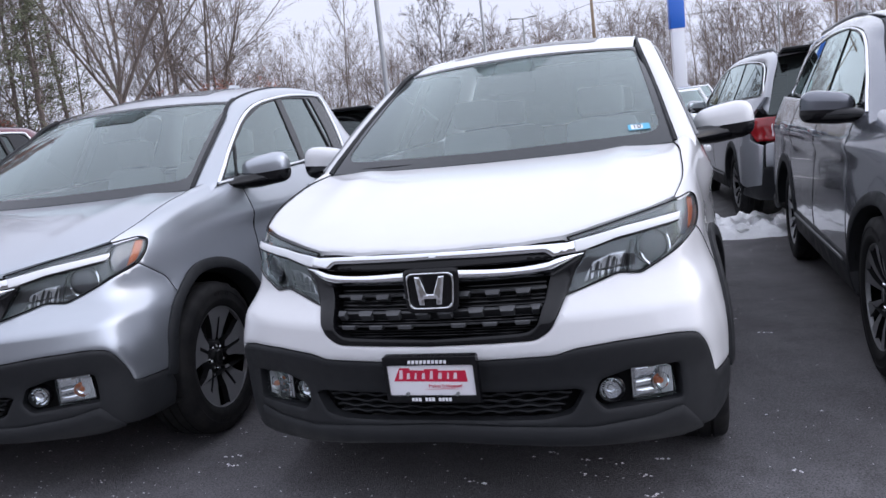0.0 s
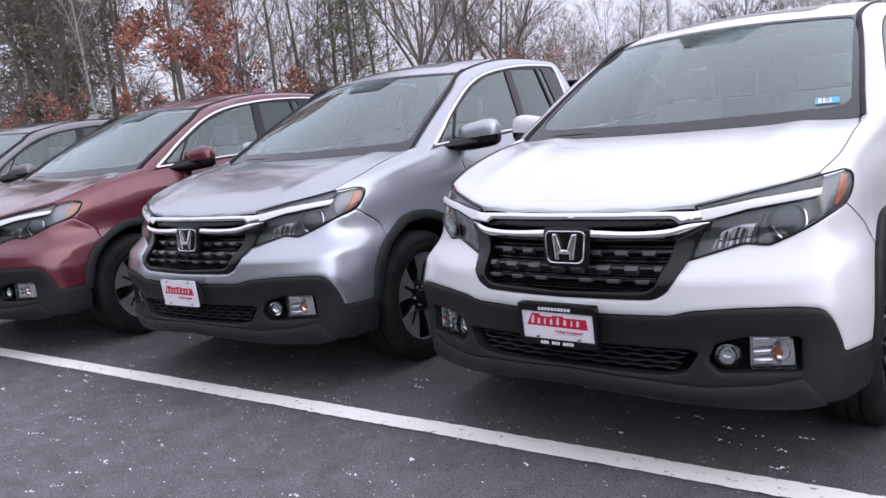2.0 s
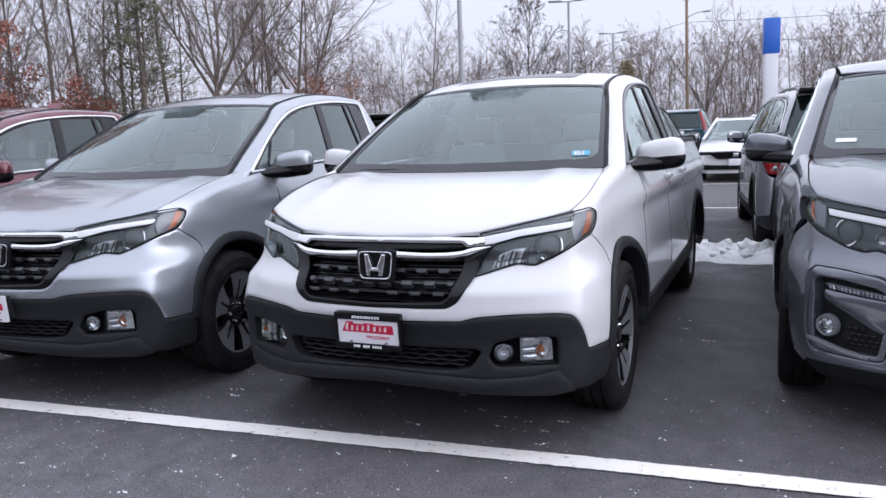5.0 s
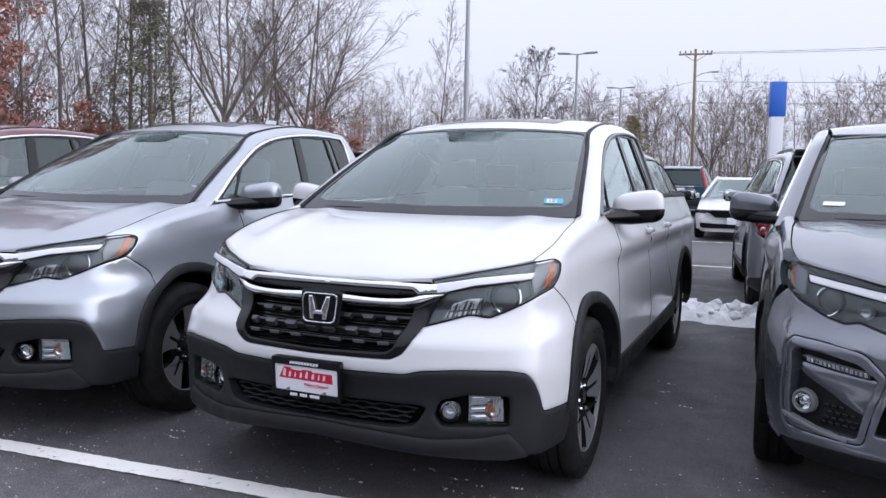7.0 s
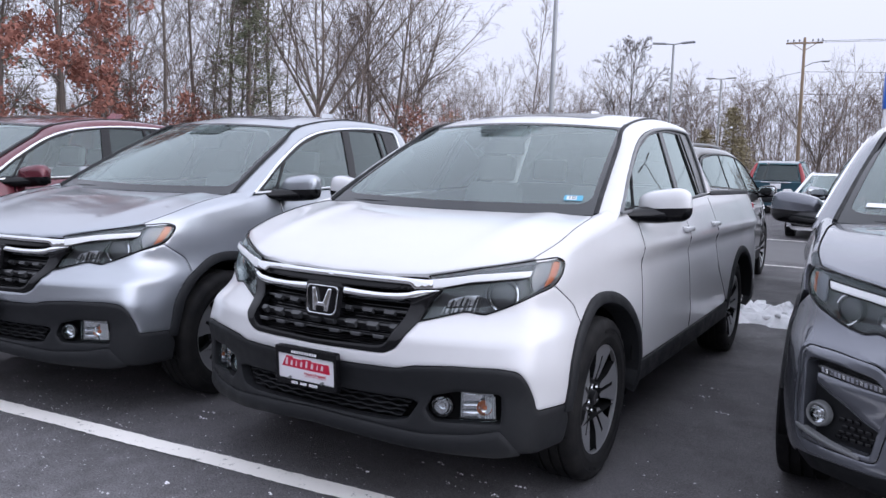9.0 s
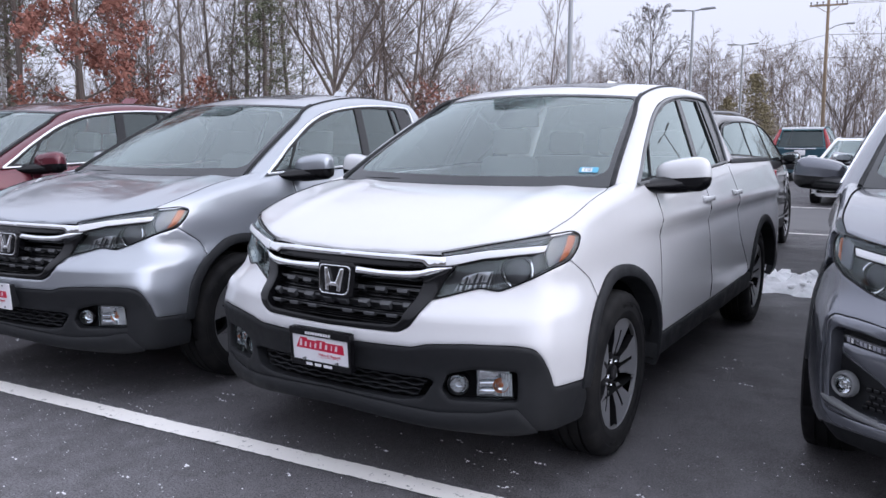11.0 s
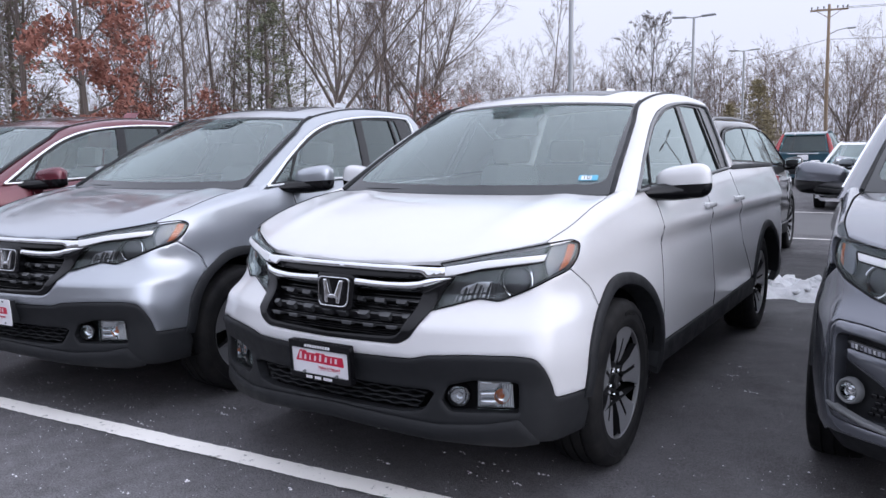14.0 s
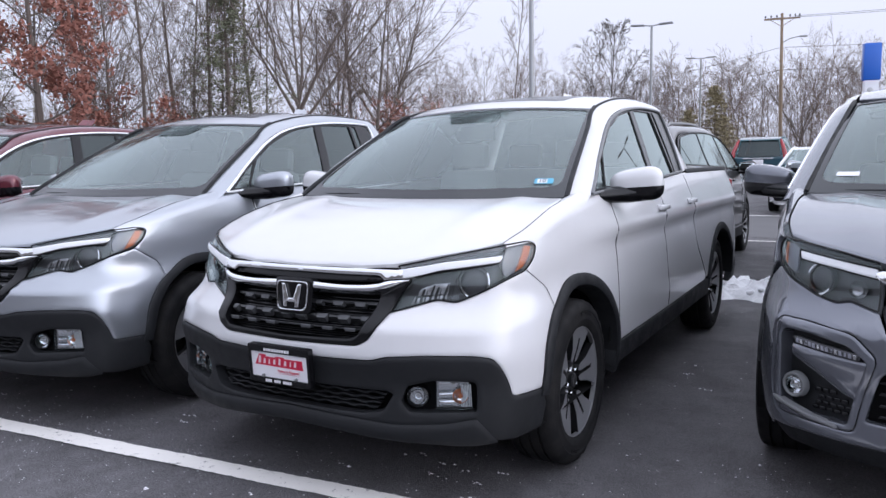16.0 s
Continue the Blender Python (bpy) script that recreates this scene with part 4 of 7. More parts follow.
    both("window_frame", GLOSSBLACK, car, panel(cab_side, rounded(dlo[::-1]), [rounded(o[::-1], 0.012) for o in ([(1.40, 1.245), (1.56, 1.42), (1.80, 1.54, 0.05), (2.1, 1.632, 0.06), (2.36, 1.668), (2.30, 1.45), (2.245, 1.258)], [(2.33, 1.262), (2.40, 1.45), (2.455, 1.676), (2.6, 1.683), (2.96, 1.686, 0.03), (2.955, 1.45), (2.90, 1.275)], [(1.25, 1.235), (1.385, 1.242), (1.52, 1.40), (1.42, 1.345)])], -0.002, 0.02, 0.04, 0.003))
    front_glass = panel(cab_side, rounded([(1.24, 1.225), (1.42, 1.35), (1.56, 1.45), (1.80, 1.56, 0.05), (2.1, 1.645, 0.06), (2.40, 1.678), (2.30, 1.45), (2.25, 1.245)][::-1], 0.01), (), -0.010, 0.004, 0.08, 0.002)
    rear_glass = panel(cab_side, rounded([(2.32, 1.25), (2.40, 1.45), (2.45, 1.69), (3.0, 1.695), (3.0, 1.45), (2.94, 1.26)][::-1], 0.01), (), -0.010, 0.004, 0.08, 0.002)
    both("side_window", SIDEGLASS, car, front_glass, "lightly tinted side window")
    both("side_window", PRIVACY, car, rear_glass, "dark privacy glass window")
    both("window_divider", GLOSSBLACK, car, panel(cab_side, [(2.835, 1.272), (2.845, 1.45), (2.855, 1.684), (2.885, 1.685), (2.878, 1.45), (2.866, 1.273)][::-1], (), 0.001, 0.012, 0.08, 0.002))
    for mir in (1, -1):
        path = [(1.16, 1.214), (1.30, 1.298), (1.47, 1.402), (1.78, 1.560), (2.1, 1.650), (2.6, 1.702), (3.10, 1.708), (3.17, 1.68), (3.185, 1.62), (3.165, 1.45), (3.10, 1.290)]
        path = [tuple(q) for q in np.stack([curve_at(range(11), [p[0] for p in path], np.linspace(0, 10, 41)), curve_at(range(11), [p[1] for p in path], np.linspace(0, 10, 41))], 1)]
        pts = [cab_side(y, z) + np.array([0.004, 0, 0]) for y, z in path]
        mesh_of("window_trim", *tube([(mir * p[0], p[1], p[2]) for p in pts], 0.009, 6), SATIN, car, "window trim strip")
        low_pts = [cab_side(1.16 + 1.94 * k / 12, 1.214 + 0.076 * k / 12) + np.array([0.004, 0, 0]) for k in range(13)]
        mesh_of("belt_trim", *tube([(mir * p[0], p[1], p[2]) for p in low_pts], 0.008, 6), SATIN, car)
    dl = np.array([(0.90, 1.128), (1.06, 1.166), (1.165, 1.218), (1.30, 1.305), (1.47, 1.41), (1.78, 1.570), (2.1, 1.660), (2.6, 1.710), (3.10, 1.715), (3.20, 1.665), (3.185, 1.45), (3.115, 1.285)])
    we = np.array([(0.81, 0.93, 1.165), (0.801, 1.03, 1.190), (0.792, 1.09, 1.226), (0.767, 1.22, 1.302), (0.731, 1.42, 1.413), (0.682, 1.68, 1.549), (0.635, 1.93, 1.672), (0.605, 2.5, 1.76), (0.60, 3.1, 1.757), (0.61, 3.38, 1.72), (0.70, 3.50, 1.50), (0.80, 3.60, 1.29)])
    tt = np.linspace(0, 11, 67)
    a3 = cab_side(curve_at(range(12), dl[:, 0], tt), curve_at(range(12), dl[:, 1], tt))
    a3[:, 0] = np.where(tt < 3, np.minimum(a3[:, 0], 0.868 + 0.004 * tt), a3[:, 0])
    b3 = np.stack([curve_at(range(12), we[:, k], tt) for k in range(3)], 1)
    rows = []
    for k in range(8):
        t = k / 7
        mid = (a3 + b3) / 2 + np.where(tt[:, None] < 6.5, np.array([0.018, -0.007, 0.011]), np.array([0.03, -0.012, 0.022])) * np.clip(tt / 2, 0.25, 1)[:, None]
        rows.append(a3 * (1 - t) ** 2 + mid * 2 * t * (1 - t) + b3 * t * t)
    both("roof_pillar", WHITE, car, loft(rows))
    both("screen_moulding", PLASTIC, car, tube([tuple(p + np.array([-0.006, -0.004, 0.005])) for p in b3[8:37]], 0.012, 6))
    for mir in (1, -1):
        mesh_of("roof_seam", *tube([(mir * (p[0] - 0.004), p[1], p[2] + 0.002) for p in b3[34:56]], 0.008, 6), PLASTIC, car)
    roof_o = [(0, 1.765), (0.3, 1.785), (0.605, 1.905), (0.600, 2.5), (0.600, 3.1), (0.605, 3.36, 0.03), (0.3, 3.41), (0, 3.42)]
    mesh_of("roof", *panel(roof_skin, rounded(mirror_loop(roof_o)), (), 0.0, 0.02, 0.06, 0.006, 0.04), WHITE, car)
    mesh_of("sunroof", *panel(roof_skin, rounded([(-0.40, 2.02), (0.40, 2.02), (0.41, 2.48), (-0.41, 2.48)], 0.05), (), 0.0015, 0.01, 0.06, 0.001), GLOSSBLACK, car)
    mesh_of("antenna_fin", *loft([[(w * 0.03 * (1 - t), 3.10 + 0.10 * t + y, 1.785 + 0.085 * t) for w, y in ((-1, 0.0), (-0.7, -0.08), (0, -0.10), (0.7, -0.08), (1, 0.0), (0.6, 0.06), (-0.6, 0.06), (-1, 0.0))] for t in (0, 0.5, 0.9, 1.0)]), WHITE, car)
    # tail
    mesh_of("tailgate", *data_of(block((1.5, 0.06, 0.55), (0, 5.17, 0.98), 0.02)), WHITE, car)
    mesh_of("rear_bumper", *data_of(block((1.75, 0.14, 0.22), (0, 5.19, 0.58), 0.03)), PLASTIC, car)
    both("tail_lamp", REDLENS, car, data_of(block((0.12, 0.08, 0.34), (0.800, 5.175, 1.02), 0.02)))
    mesh_of("bed_floor", *data_of(block((1.7, 1.7, 0.04), (0, 4.30, 0.82), 0.01)), PLASTIC, car)
    both("bed_wall", PLASTIC, car, data_of(block((0.05, 1.65, 0.46), (0.79, 4.30, 1.04), 0.01)))
    mesh_of("cab_rear", *data_of(block((1.56, 0.05, 0.50), (0, 3.46, 1.04), 0.01)), WHITE, car)
    ub = np.linspace(-1, 1, 9)
    mesh_of("rear_window", *loft([np.stack([0.79 * ub, 3.50 + 0.0 * ub, 1.285 + 0 * ub], 1), np.stack([0.60 * ub, 3.385 + 0 * ub, 1.72 + 0 * ub], 1)]), PRIVACY, car)


def screen_and_mirrors(car):
    us = np.linspace(-1, 1, 25)
    base = np.stack([0.80 * us, 0.955 + 0.09 * us**2, 1.192 + 0.006 * us**2], 1)
    top = np.stack([0.636 * us, 1.765 + 0.155 * us**2, 1.685 - 0.022 * us**2], 1)
    rows = [base * (1 - t) + top * t + np.array([0, -0.025, 0.03]) * 4 * t * (1 - t) * 0.5 for t in np.linspace(0, 1, 15)]
    scr = mesh_of("windscreen", *loft(rows), GLASS, car, "laminated windscreen with black border")
    grid = lambda u, t: np.array([0.80 * u * (1 - t) + 0.636 * u * t, (0.955 + 0.09 * u * u) * (1 - t) + (1.765 + 0.155 * u * u) * t - 0.05 * t * (1 - t), (1.192 + 0.006 * u * u) * (1 - t) + (1.685 - 0.022 * u * u) * t + 0.06 * t * (1 - t)])
    sheet = lambda x, y: np.moveaxis(grid(np.asarray(x, float) / 0.73, np.asarray(y, float) / 0.95), 0, -1)
    rim_o = rounded([(-0.73, 0.0), (0.73, 0.0), (0.73, 0.95), (-0.73, 0.95)], 0.01)
    rim_i = rounded([(-0.688, 0.090, 0.08), (0, 0.075), (0.688, 0.090, 0.08), (0.695, 0.920, 0.04), (-0.695, 0.920, 0.04)], 0.05, 6)
    mesh_of("screen_border", *panel(sheet, rim_o, [rim_i], 0.004, 0.002, 0.06, 0.002, 0.03), FRIT, scr)
    mesh_of("sensor_band", *loft([[tuple(grid(u * (0.20 + 0.14 * q), 0.81 + 0.16 * q) + np.array([0, -0.003, 0.0035])) for u in np.linspace(-1, 1, 9)] for q in (0, 0.3, 0.6, 1.0)]), SHADEBAND, scr)
    mesh_of("camera_box", *data_of(block((0.20, 0.16, 0.07), (0, 1.74, 1.615), 0.015, pose(0, 0, 0, 30).to_3x3().to_4x4())), GLOSSBLACK, scr)
    cow = [np.stack([0.78 * us, 0.93 + 0.07 * us**2, 1.165 + 0 * us], 1), np.stack([0.775 * us, 0.975 + 0.07 * us**2, 1.186 + 0 * us], 1), np.stack([0.77 * us, 1.04 + 0.07 * us**2, 1.196 + 0 * us], 1)]
    mesh_of("cowl", *loft(cow), PLASTIC, car)
    for x0, x1, dy in ((-0.75, -0.22, 0.0), (-0.06, 0.30, 0.006)):
        pts = [(x0 + (x1 - x0) * k / 8, 0.992 + dy + 0.075 * ((x0 + (x1 - x0) * k / 8) / 0.76) ** 2 - 0.01 * math.sin(math.pi * k / 8), 1.214 + 0.006 * math.sin(math.pi * k / 8)) for k in range(9)]
        mesh_of("wiper", *tube([(x, y, z - 0.006) for x, y, z in pts], [0.003] + [0.005] * 7 + [0.003], 6), PLASTIC, car)
    # mirrors
    for mir in (1, -1):
        bm = bmesh.new()
        bmesh.ops.create_uvsphere(bm, u_segments=28, v_segments=18, radius=1)
        for v in bm.verts:
            q = Vector([math.copysign(abs(c) ** 0.62, c) for c in v.co])
            q.x *= 0.132
            q.y *= 0.075 * (1 if q.y < 0 else 0.55)
            q.z *= 0.082 + 0.012 * (q.x / 0.132)
            v.co = q
        bmesh.ops.transform(bm, matrix=pose(1.005, 1.475, 1.25, 0, -4, 12), verts=bm.verts)
        bmesh.ops.bisect_plane(bm, geom=bm.verts[:] + bm.edges[:] + bm.faces[:], plane_co=(1.0, 1.47, 1.236), plane_no=(-0.06, 0, 1))
        dat = data_of(bm)
        dat = dat if mir > 0 else mirrored(dat)
        vz = np.array(dat[0])[:, 2]
        vx = np.abs(np.array(dat[0])[:, 0])
        hi = [f for f in dat[1] if np.mean(vz[list(f)]) > 1.236 + 0.06 * (np.mean(vx[list(f)]) - 1.0)]
        lo = [f for f in dat[1] if np.mean(vz[list(f)]) <= 1.236 + 0.06 * (np.mean(vx[list(f)]) - 1.0)]
        mr = mesh_of("door_mirror", dat[0], hi, WHITE, car, "door mirror with painted cap and black foot")
        mesh_of("mirror_foot", dat[0], lo, GLOSSBLACK, mr)
        arm = tube([(mir * 0.85, 1.27, 1.198), (mir * 0.89, 1.36, 1.198), (mir * 0.96, 1.44, 1.204), (mir * 1.04, 1.475, 1.212), (mir * 1.10, 1.485, 1.222)], [0.026, 0.052, 0.062, 0.058, 0.035], 12)
        mesh_of("mirror_arm", *([(v[0], v[1], 1.2 + (v[2] - 1.2) * 0.75) for v in arm[0]], arm[1]), GLOSSBLACK, mr)
        mesh_of("mirror_glass", *data_of(block((0.21, 0.006, 0.12), (mir * 1.01, 1.512, 1.25), 0.002, pose(0, 0, 0, 0, 0, 12 * mir).to_3x3().to_4x4())), CHROME, mr)


def chassis(car, rear_axle):
    # inside
    mesh_of("underbody", *data_of(block((1.2, 4.7 if rear_axle > 4 else 4.3, 0.40), (0, 2.75 if rear_axle > 4 else 2.6, 0.47), 0.03)), DARK, car)
    mesh_of("engine_bay", *data_of(block((1.10, 0.75, 0.48), (0, 0.60, 0.70), 0.02)), DARK, car)
    well = lathe([(0.905, 0.45), (0.62, 0.45), (0.62, 0.02)], 40)
    for y0 in (AXLE_F, rear_axle):
        for ob in both("wheel_well", DARK, car, ([(x, y, max(z, -0.09)) for x, y, z in well[0]], well[1])):
            ob.location = (0, y0, 0.385)
    us = np.linspace(-1, 1, 25)
    dash = [np.stack([0.73 * us, 1.03 + 0 * us, 1.15 + 0 * us], 1), np.stack([0.74 * us, 1.22 + 0 * us, 1.165 + 0.02 * np.exp(-(((us - 0.45) / 0.25) ** 2))], 1), np.stack([0.78 * us, 1.50 + 0 * us, 1.13 + 0.05 * np.exp(-(((us - 0.45) / 0.22) ** 2))], 1), np.stack([0.78 * us, 1.56 + 0 * us, 0.8 + 0 * us], 1)]
    mesh_of("dashboard", *loft(dash), DASH, car)
    mesh_of("headliner", *panel(lambda x, y: roof_skin(x, y) - np.array([0, 0, 0.035]), rounded([(-0.58, 1.93), (0.58, 1.93), (0.58, 3.32), (-0.58, 3.32)], 0.05), (), 0.0, 0.01, 0.12, 0.004), LINING, car)
    mesh_of("cabin_floor", *data_of(block((1.50, 2.2, 0.05), (0, 2.35, 0.70), 0.02)), SEAT, car)
    sw = [(0.37 + 0.185 * math.cos(a), 1.63 + 0.05 * math.sin(a), 1.03 + 0.18 * math.sin(a)) for a in np.linspace(0, 2 * math.pi, 25)]
    mesh_of("steering_wheel", *tube(sw, 0.016, 8), PLASTIC, car)
    for x, y, w in ((0.38, 2.05, 0.5), (-0.38, 2.05, 0.5), (0.38, 2.98, 0.62), (-0.38, 2.98, 0.62)):
        seat = mesh_of("seat", *data_of(block((w, 0.48, 0.18), (x, y - 0.12, 0.72), 0.05)), SEAT, car)
        mesh_of("seat_back", *data_of(block((w - 0.02, 0.13, 0.62), (x, y + 0.18, 1.02), 0.05, pose(0, 0, 0, -14).to_3x3().to_4x4(), 0.85)), SEAT, seat)
        mesh_of("head_rest", *data_of(block((0.27, 0.09, 0.17), (x, y + 0.27, 1.42), 0.035, pose(0, 0, 0, -8).to_3x3().to_4x4())), SEAT, seat)
    mesh_of("rear_mirror", *data_of(block((0.25, 0.03, 0.065), (0, 1.66, 1.53), 0.012)), GLOSSBLACK, car)
    for y in (AXLE_F, rear_axle):
        for side in (1, -1):
            wheel(car, (side * 0.812, y, 0.375), side, broad=rear_axle == AXLE_R)


def pickup(name, label):
    """A four-door pickup with short bed."""
    car = empty(name, label, "pickup truck")
    pickup_front(car)
    hood_and_fenders(car)
    pickup_sides(car)
    screen_and_mirrors(car)
    chassis(car, AXLE_R)
    return car


def repaint(car, colour):
    for ob in car.children_recursive:
        if ob.type == "MESH" and ob.data.materials and ob.data.materials[0] == WHITE:
            ob.material_slots[0].link = "OBJECT"
            ob.material_slots[0].material = colour


PARKED = "pickups parked side by side"
white_truck = tagged(pickup("pickup_truck", "white four-door pickup with black bumper cladding"), group=PARKED)
silver_truck = tagged(copy_thing(white_truck, pose(-2.265, -0.100, 0, 0, 0, 3.8)), "silver four-door pickup with black bumper cladding", group=PARKED)
red_truck = tagged(copy_thing(white_truck, pose(-4.71, -0.42, 0, 0, 0, 5.2)), "dark red four-door pickup with black bumper cladding", group=PARKED)
grey_truck = tagged(copy_thing(white_truck, pose(-7.62, -0.52, 0, 0, 0, 9)), "dark grey four-door pickup with black bumper cladding", group=PARKED)
repaint(grey_truck, GRAPHITE)
repaint(silver_truck, SILVER)
repaint(red_truck, RED)
dealer_plate(white_truck, True)
for car in (silver_truck, red_truck):
    for ob in car.children:
        if ob.name.split(".")[0] in ("window_trim", "belt_trim"):
            ob.material_slots[0].link = "OBJECT"
            ob.material_slots[0].material = TRIMCHROME


def screen_point(u, t):
    """A place on the inside of the windscreen, u across from -1 to 1, t up from 0 to 1."""
    a = Vector((0.80 * u, 0.955 + 0.09 * u * u, 1.192 + 0.006 * u * u))
    b = Vector((0.636 * u, 1.765 + 0.155 * u * u, 1.685 - 0.022 * u * u))
    return a.lerp(b, t) + Vector((0, -0.025, 0.03)) * 2 * t * (1 - t)


def sticker(parent, u, t, w, h, mat, text=""):
    """A small square label stuck inside the glass."""
    p = screen_point(u, t)
    ex = (screen_point(u + 0.05, t) - screen_point(u - 0.05, t)).normalized()
    ez = (screen_point(u, t + 0.05) - screen_point(u, t - 0.05))
    ez = (ez - ex * ez.dot(ex)).normalized()
    m = Matrix((ex, ez, ex.cross(ez))).transposed().to_4x4()
    m.translation = p + ex.cross(ez) * 0.004
    ob = mesh_of("sticker", [(-w, -h, 0), (w, -h, 0), (w, h, 0), (-w, h, 0), (-w, -h, 0.001), (w, -h, 0.001), (w, h, 0.001), (-w, h, 0.001)], [(4, 5, 6, 7), (3, 2, 1, 0), (0, 1, 5, 4), (1, 2, 6, 5), (2, 3, 7, 6), (3, 0, 4, 7)], mat, parent, "small label stuck to the windscreen", smooth=False)
    ob.matrix_local = m
    if text:
        card = mesh_of("label_card", [(-w * 0.72, -h * 0.75, 0.0016), (w * 0.35, -h * 0.75, 0.0016), (w * 0.35, h * 0.75, 0.0016), (-w * 0.72, h * 0.75, 0.0016)], [(0, 1, 2, 3)], PAPER, ob, smooth=False)
        writing(text, h * 1.7, INKBLACK, ob, pose(-w * 0.18, 0, 0.003))
    return ob


sticker(white_truck, 0.83, 0.145, 0.046, 0.023, STICKERBLUE, "10")
dealer_plate(silver_truck, False)
dealer_plate(red_truck, False)


# ---- wagons: the same floor and doors, another nose and a closed tail ----
TAIL = 0.876
AXLE_W = 3.705


def wrap_w(s, z):
    """The skin of the shorter wagon body."""
    p = wrap(s, z)
    p[..., 1] = np.where(p[..., 1] > 2.5, 2.5 + (p[..., 1] - 2.5) * TAIL, p[..., 1])
    return p


def wrap_n(s, z):
    """The skin of the wagon's nose, drawn in low down at the corners."""
    p = wrap(s, z)
    tuck = 0.040 * np.clip((0.86 - p[..., 2]) / 0.22, 0, 1) * np.clip((np.abs(p[..., 0]) - 0.55) / 0.3, 0, 1) * np.clip((0.80 - p[..., 1]) / 0.4, 0, 1)
    p[..., 0] -= np.sign(p[..., 0]) * tuck
    return p


def wagon_front(car):
    low_lamp = [(0.493, 0.812), (0.606, 0.840), (0.66, 0.828, 0.01), (0.755, 0.845, 0.03), (0.871, 0.891, 0.03), (0.96, 0.936, 0.02), (1.008, 0.985)]
    nose = [(0, 0.66), (0.38, 0.67, 0.03), (0.45, 0.74)] + low_lamp[:-1] + [(1.20, 0.845, 0.02)] + arc(SF, 0.375, 0.485, 128, 172, 6) + [(1.11, 0.33), (0.98, 0.30), (0.90, 0.385), (0.729, 0.378), (0.45, 0.37), (0, 0.37)]
    recess = [(0.50, 0.640), (0.577, 0.690), (0.739, 0.712), (0.861, 0.716, 0.02), (0.885, 0.69, 0.02), (0.872, 0.60), (0.862, 0.41, 0.02), (0.776, 0.396, 0.02), (0.56, 0.392)]
    mid = [(0, 0.64), (0.40, 0.65), (0.47, 0.60), (0.52, 0.42), (0, 0.40)]
    left = lambda o: [(-p[0], *p[1:]) for p in reversed(o)]
    frame_o = [(0.47, 0.655, 0.03), (0.565, 0.732, 0.03), (0.739, 0.756, 0.06), (0.885, 0.758, 0.05), (0.925, 0.725, 0.05), (0.913, 0.60, 0.05), (0.905, 0.45, 0.05), (0.890, 0.385, 0.03), (0.776, 0.376, 0.03), (0.54, 0.372, 0.03)]
    nose_hole = [(p[0] + (0.004 if p[0] > 0.7 else -0.004), p[1] + (0.004 if p[1] > 0.55 else -0.004), p[2]) for p in frame_o]
    mesh_of("bumper", *panel(wrap_n, rounded(mirror_loop(nose[:-6] + [(1.11, 0.30), (0.98, 0.285), (0.94, 0.32), (0.729, 0.325), (0.45, 0.325), (0, 0.325)])), [rounded(nose_hole), rounded(left(nose_hole)), rounded(mirror_loop([(x - 0.02 if x else 0, z) for x, z in mid]))], 0.0, 0.04, 0.025, 0.006), WHITE, car)
    mesh_of("chin", *panel(wrap_n, rounded(mirror_loop([(0, 0.330), (0.45, 0.330), (0.73, 0.330), (0.94, 0.325), (1.0, 0.29), (0.9, 0.22), (0, 0.22)])), (), -0.012, 0.04, 0.05, 0.01), PLASTIC, car)
    mesh_of("lower_grille", *panel(wrap_n, mirror_loop([(0, 0.66), (0.44, 0.66), (0.54, 0.40), (0, 0.39)]), (), -0.05, 0.01, 0.06, 0.004), DARK, car)
    for k in range(5):
        mesh_of("grille_bar", *panel(wrap_n, mirror_loop([(0, 0.44 + 0.04 * k), (0.46, 0.44 + 0.04 * k), (0.45, 0.45 + 0.04 * k), (0, 0.45 + 0.04 * k)]), (), -0.02, 0.02, 0.05, 0.003), GLOSSBLACK, car)
    top_bar = [(0, 0.955), (0.49, 0.955), (0.52, 0.945), (0.505, 0.922), (0.40, 0.88), (0, 0.87)]
    mesh_of("chrome_bar", *panel(wrap_n, rounded(mirror_loop(top_bar)), (), 0.014, 0.03, 0.02, 0.008), CHROME, car, "bright chrome grille bar")
    mesh_of("grille", *panel(wrap_n, rounded(mirror_loop([(0, 0.88), (0.42, 0.89), (0.49, 0.83), (0.44, 0.74), (0.37, 0.67), (0, 0.66)])), (), -0.01, 0.02, 0.03, 0.005), GLOSSBLACK, car)
    mesh_of("badge", *panel(wrap_n, rounded([(-0.085, 0.77), (0.085, 0.77), (0.095, 0.90), (-0.095, 0.90)], 0.03), (), 0.035, 0.03, 0.03, 0.006), CHROME, car)
    lamp_o = [(0.50, 0.985), (0.53, 0.990), (0.67, 1.014), (0.858, 1.038), (0.977, 1.048, 0.03), (1.018, 1.02, 0.03), (1.008, 0.985)] + low_lamp[-2::-1]
    lamp_o = lamp_o[::-1]
    for mir in (False, True):
        pod = mesh_of("bumper_recess", *panel(wrap_n, rounded(frame_o), [rounded(recess, 0.02)], -0.002, 0.06, 0.025, 0.005, 0.02, mirror=mir), WHITE, car)
        mesh_of("recess_back", *panel(wrap_n, rounded([(p[0], p[1]) for p in recess]), (), -0.058, 0.01, 0.03, 0.003, mirror=mir), PLASTIC, pod)
        mesh_of("recess_shelf", *panel(wrap_n, rounded([(0.49, 0.470), (0.60, 0.508), (0.715, 0.560), (0.790, 0.592), (0.838, 0.618), (0.842, 0.660), (0.66, 0.648), (0.49, 0.632)], 0.02), (), -0.018, 0.04, 0.02, 0.012, mirror=mir), WHITE, pod)
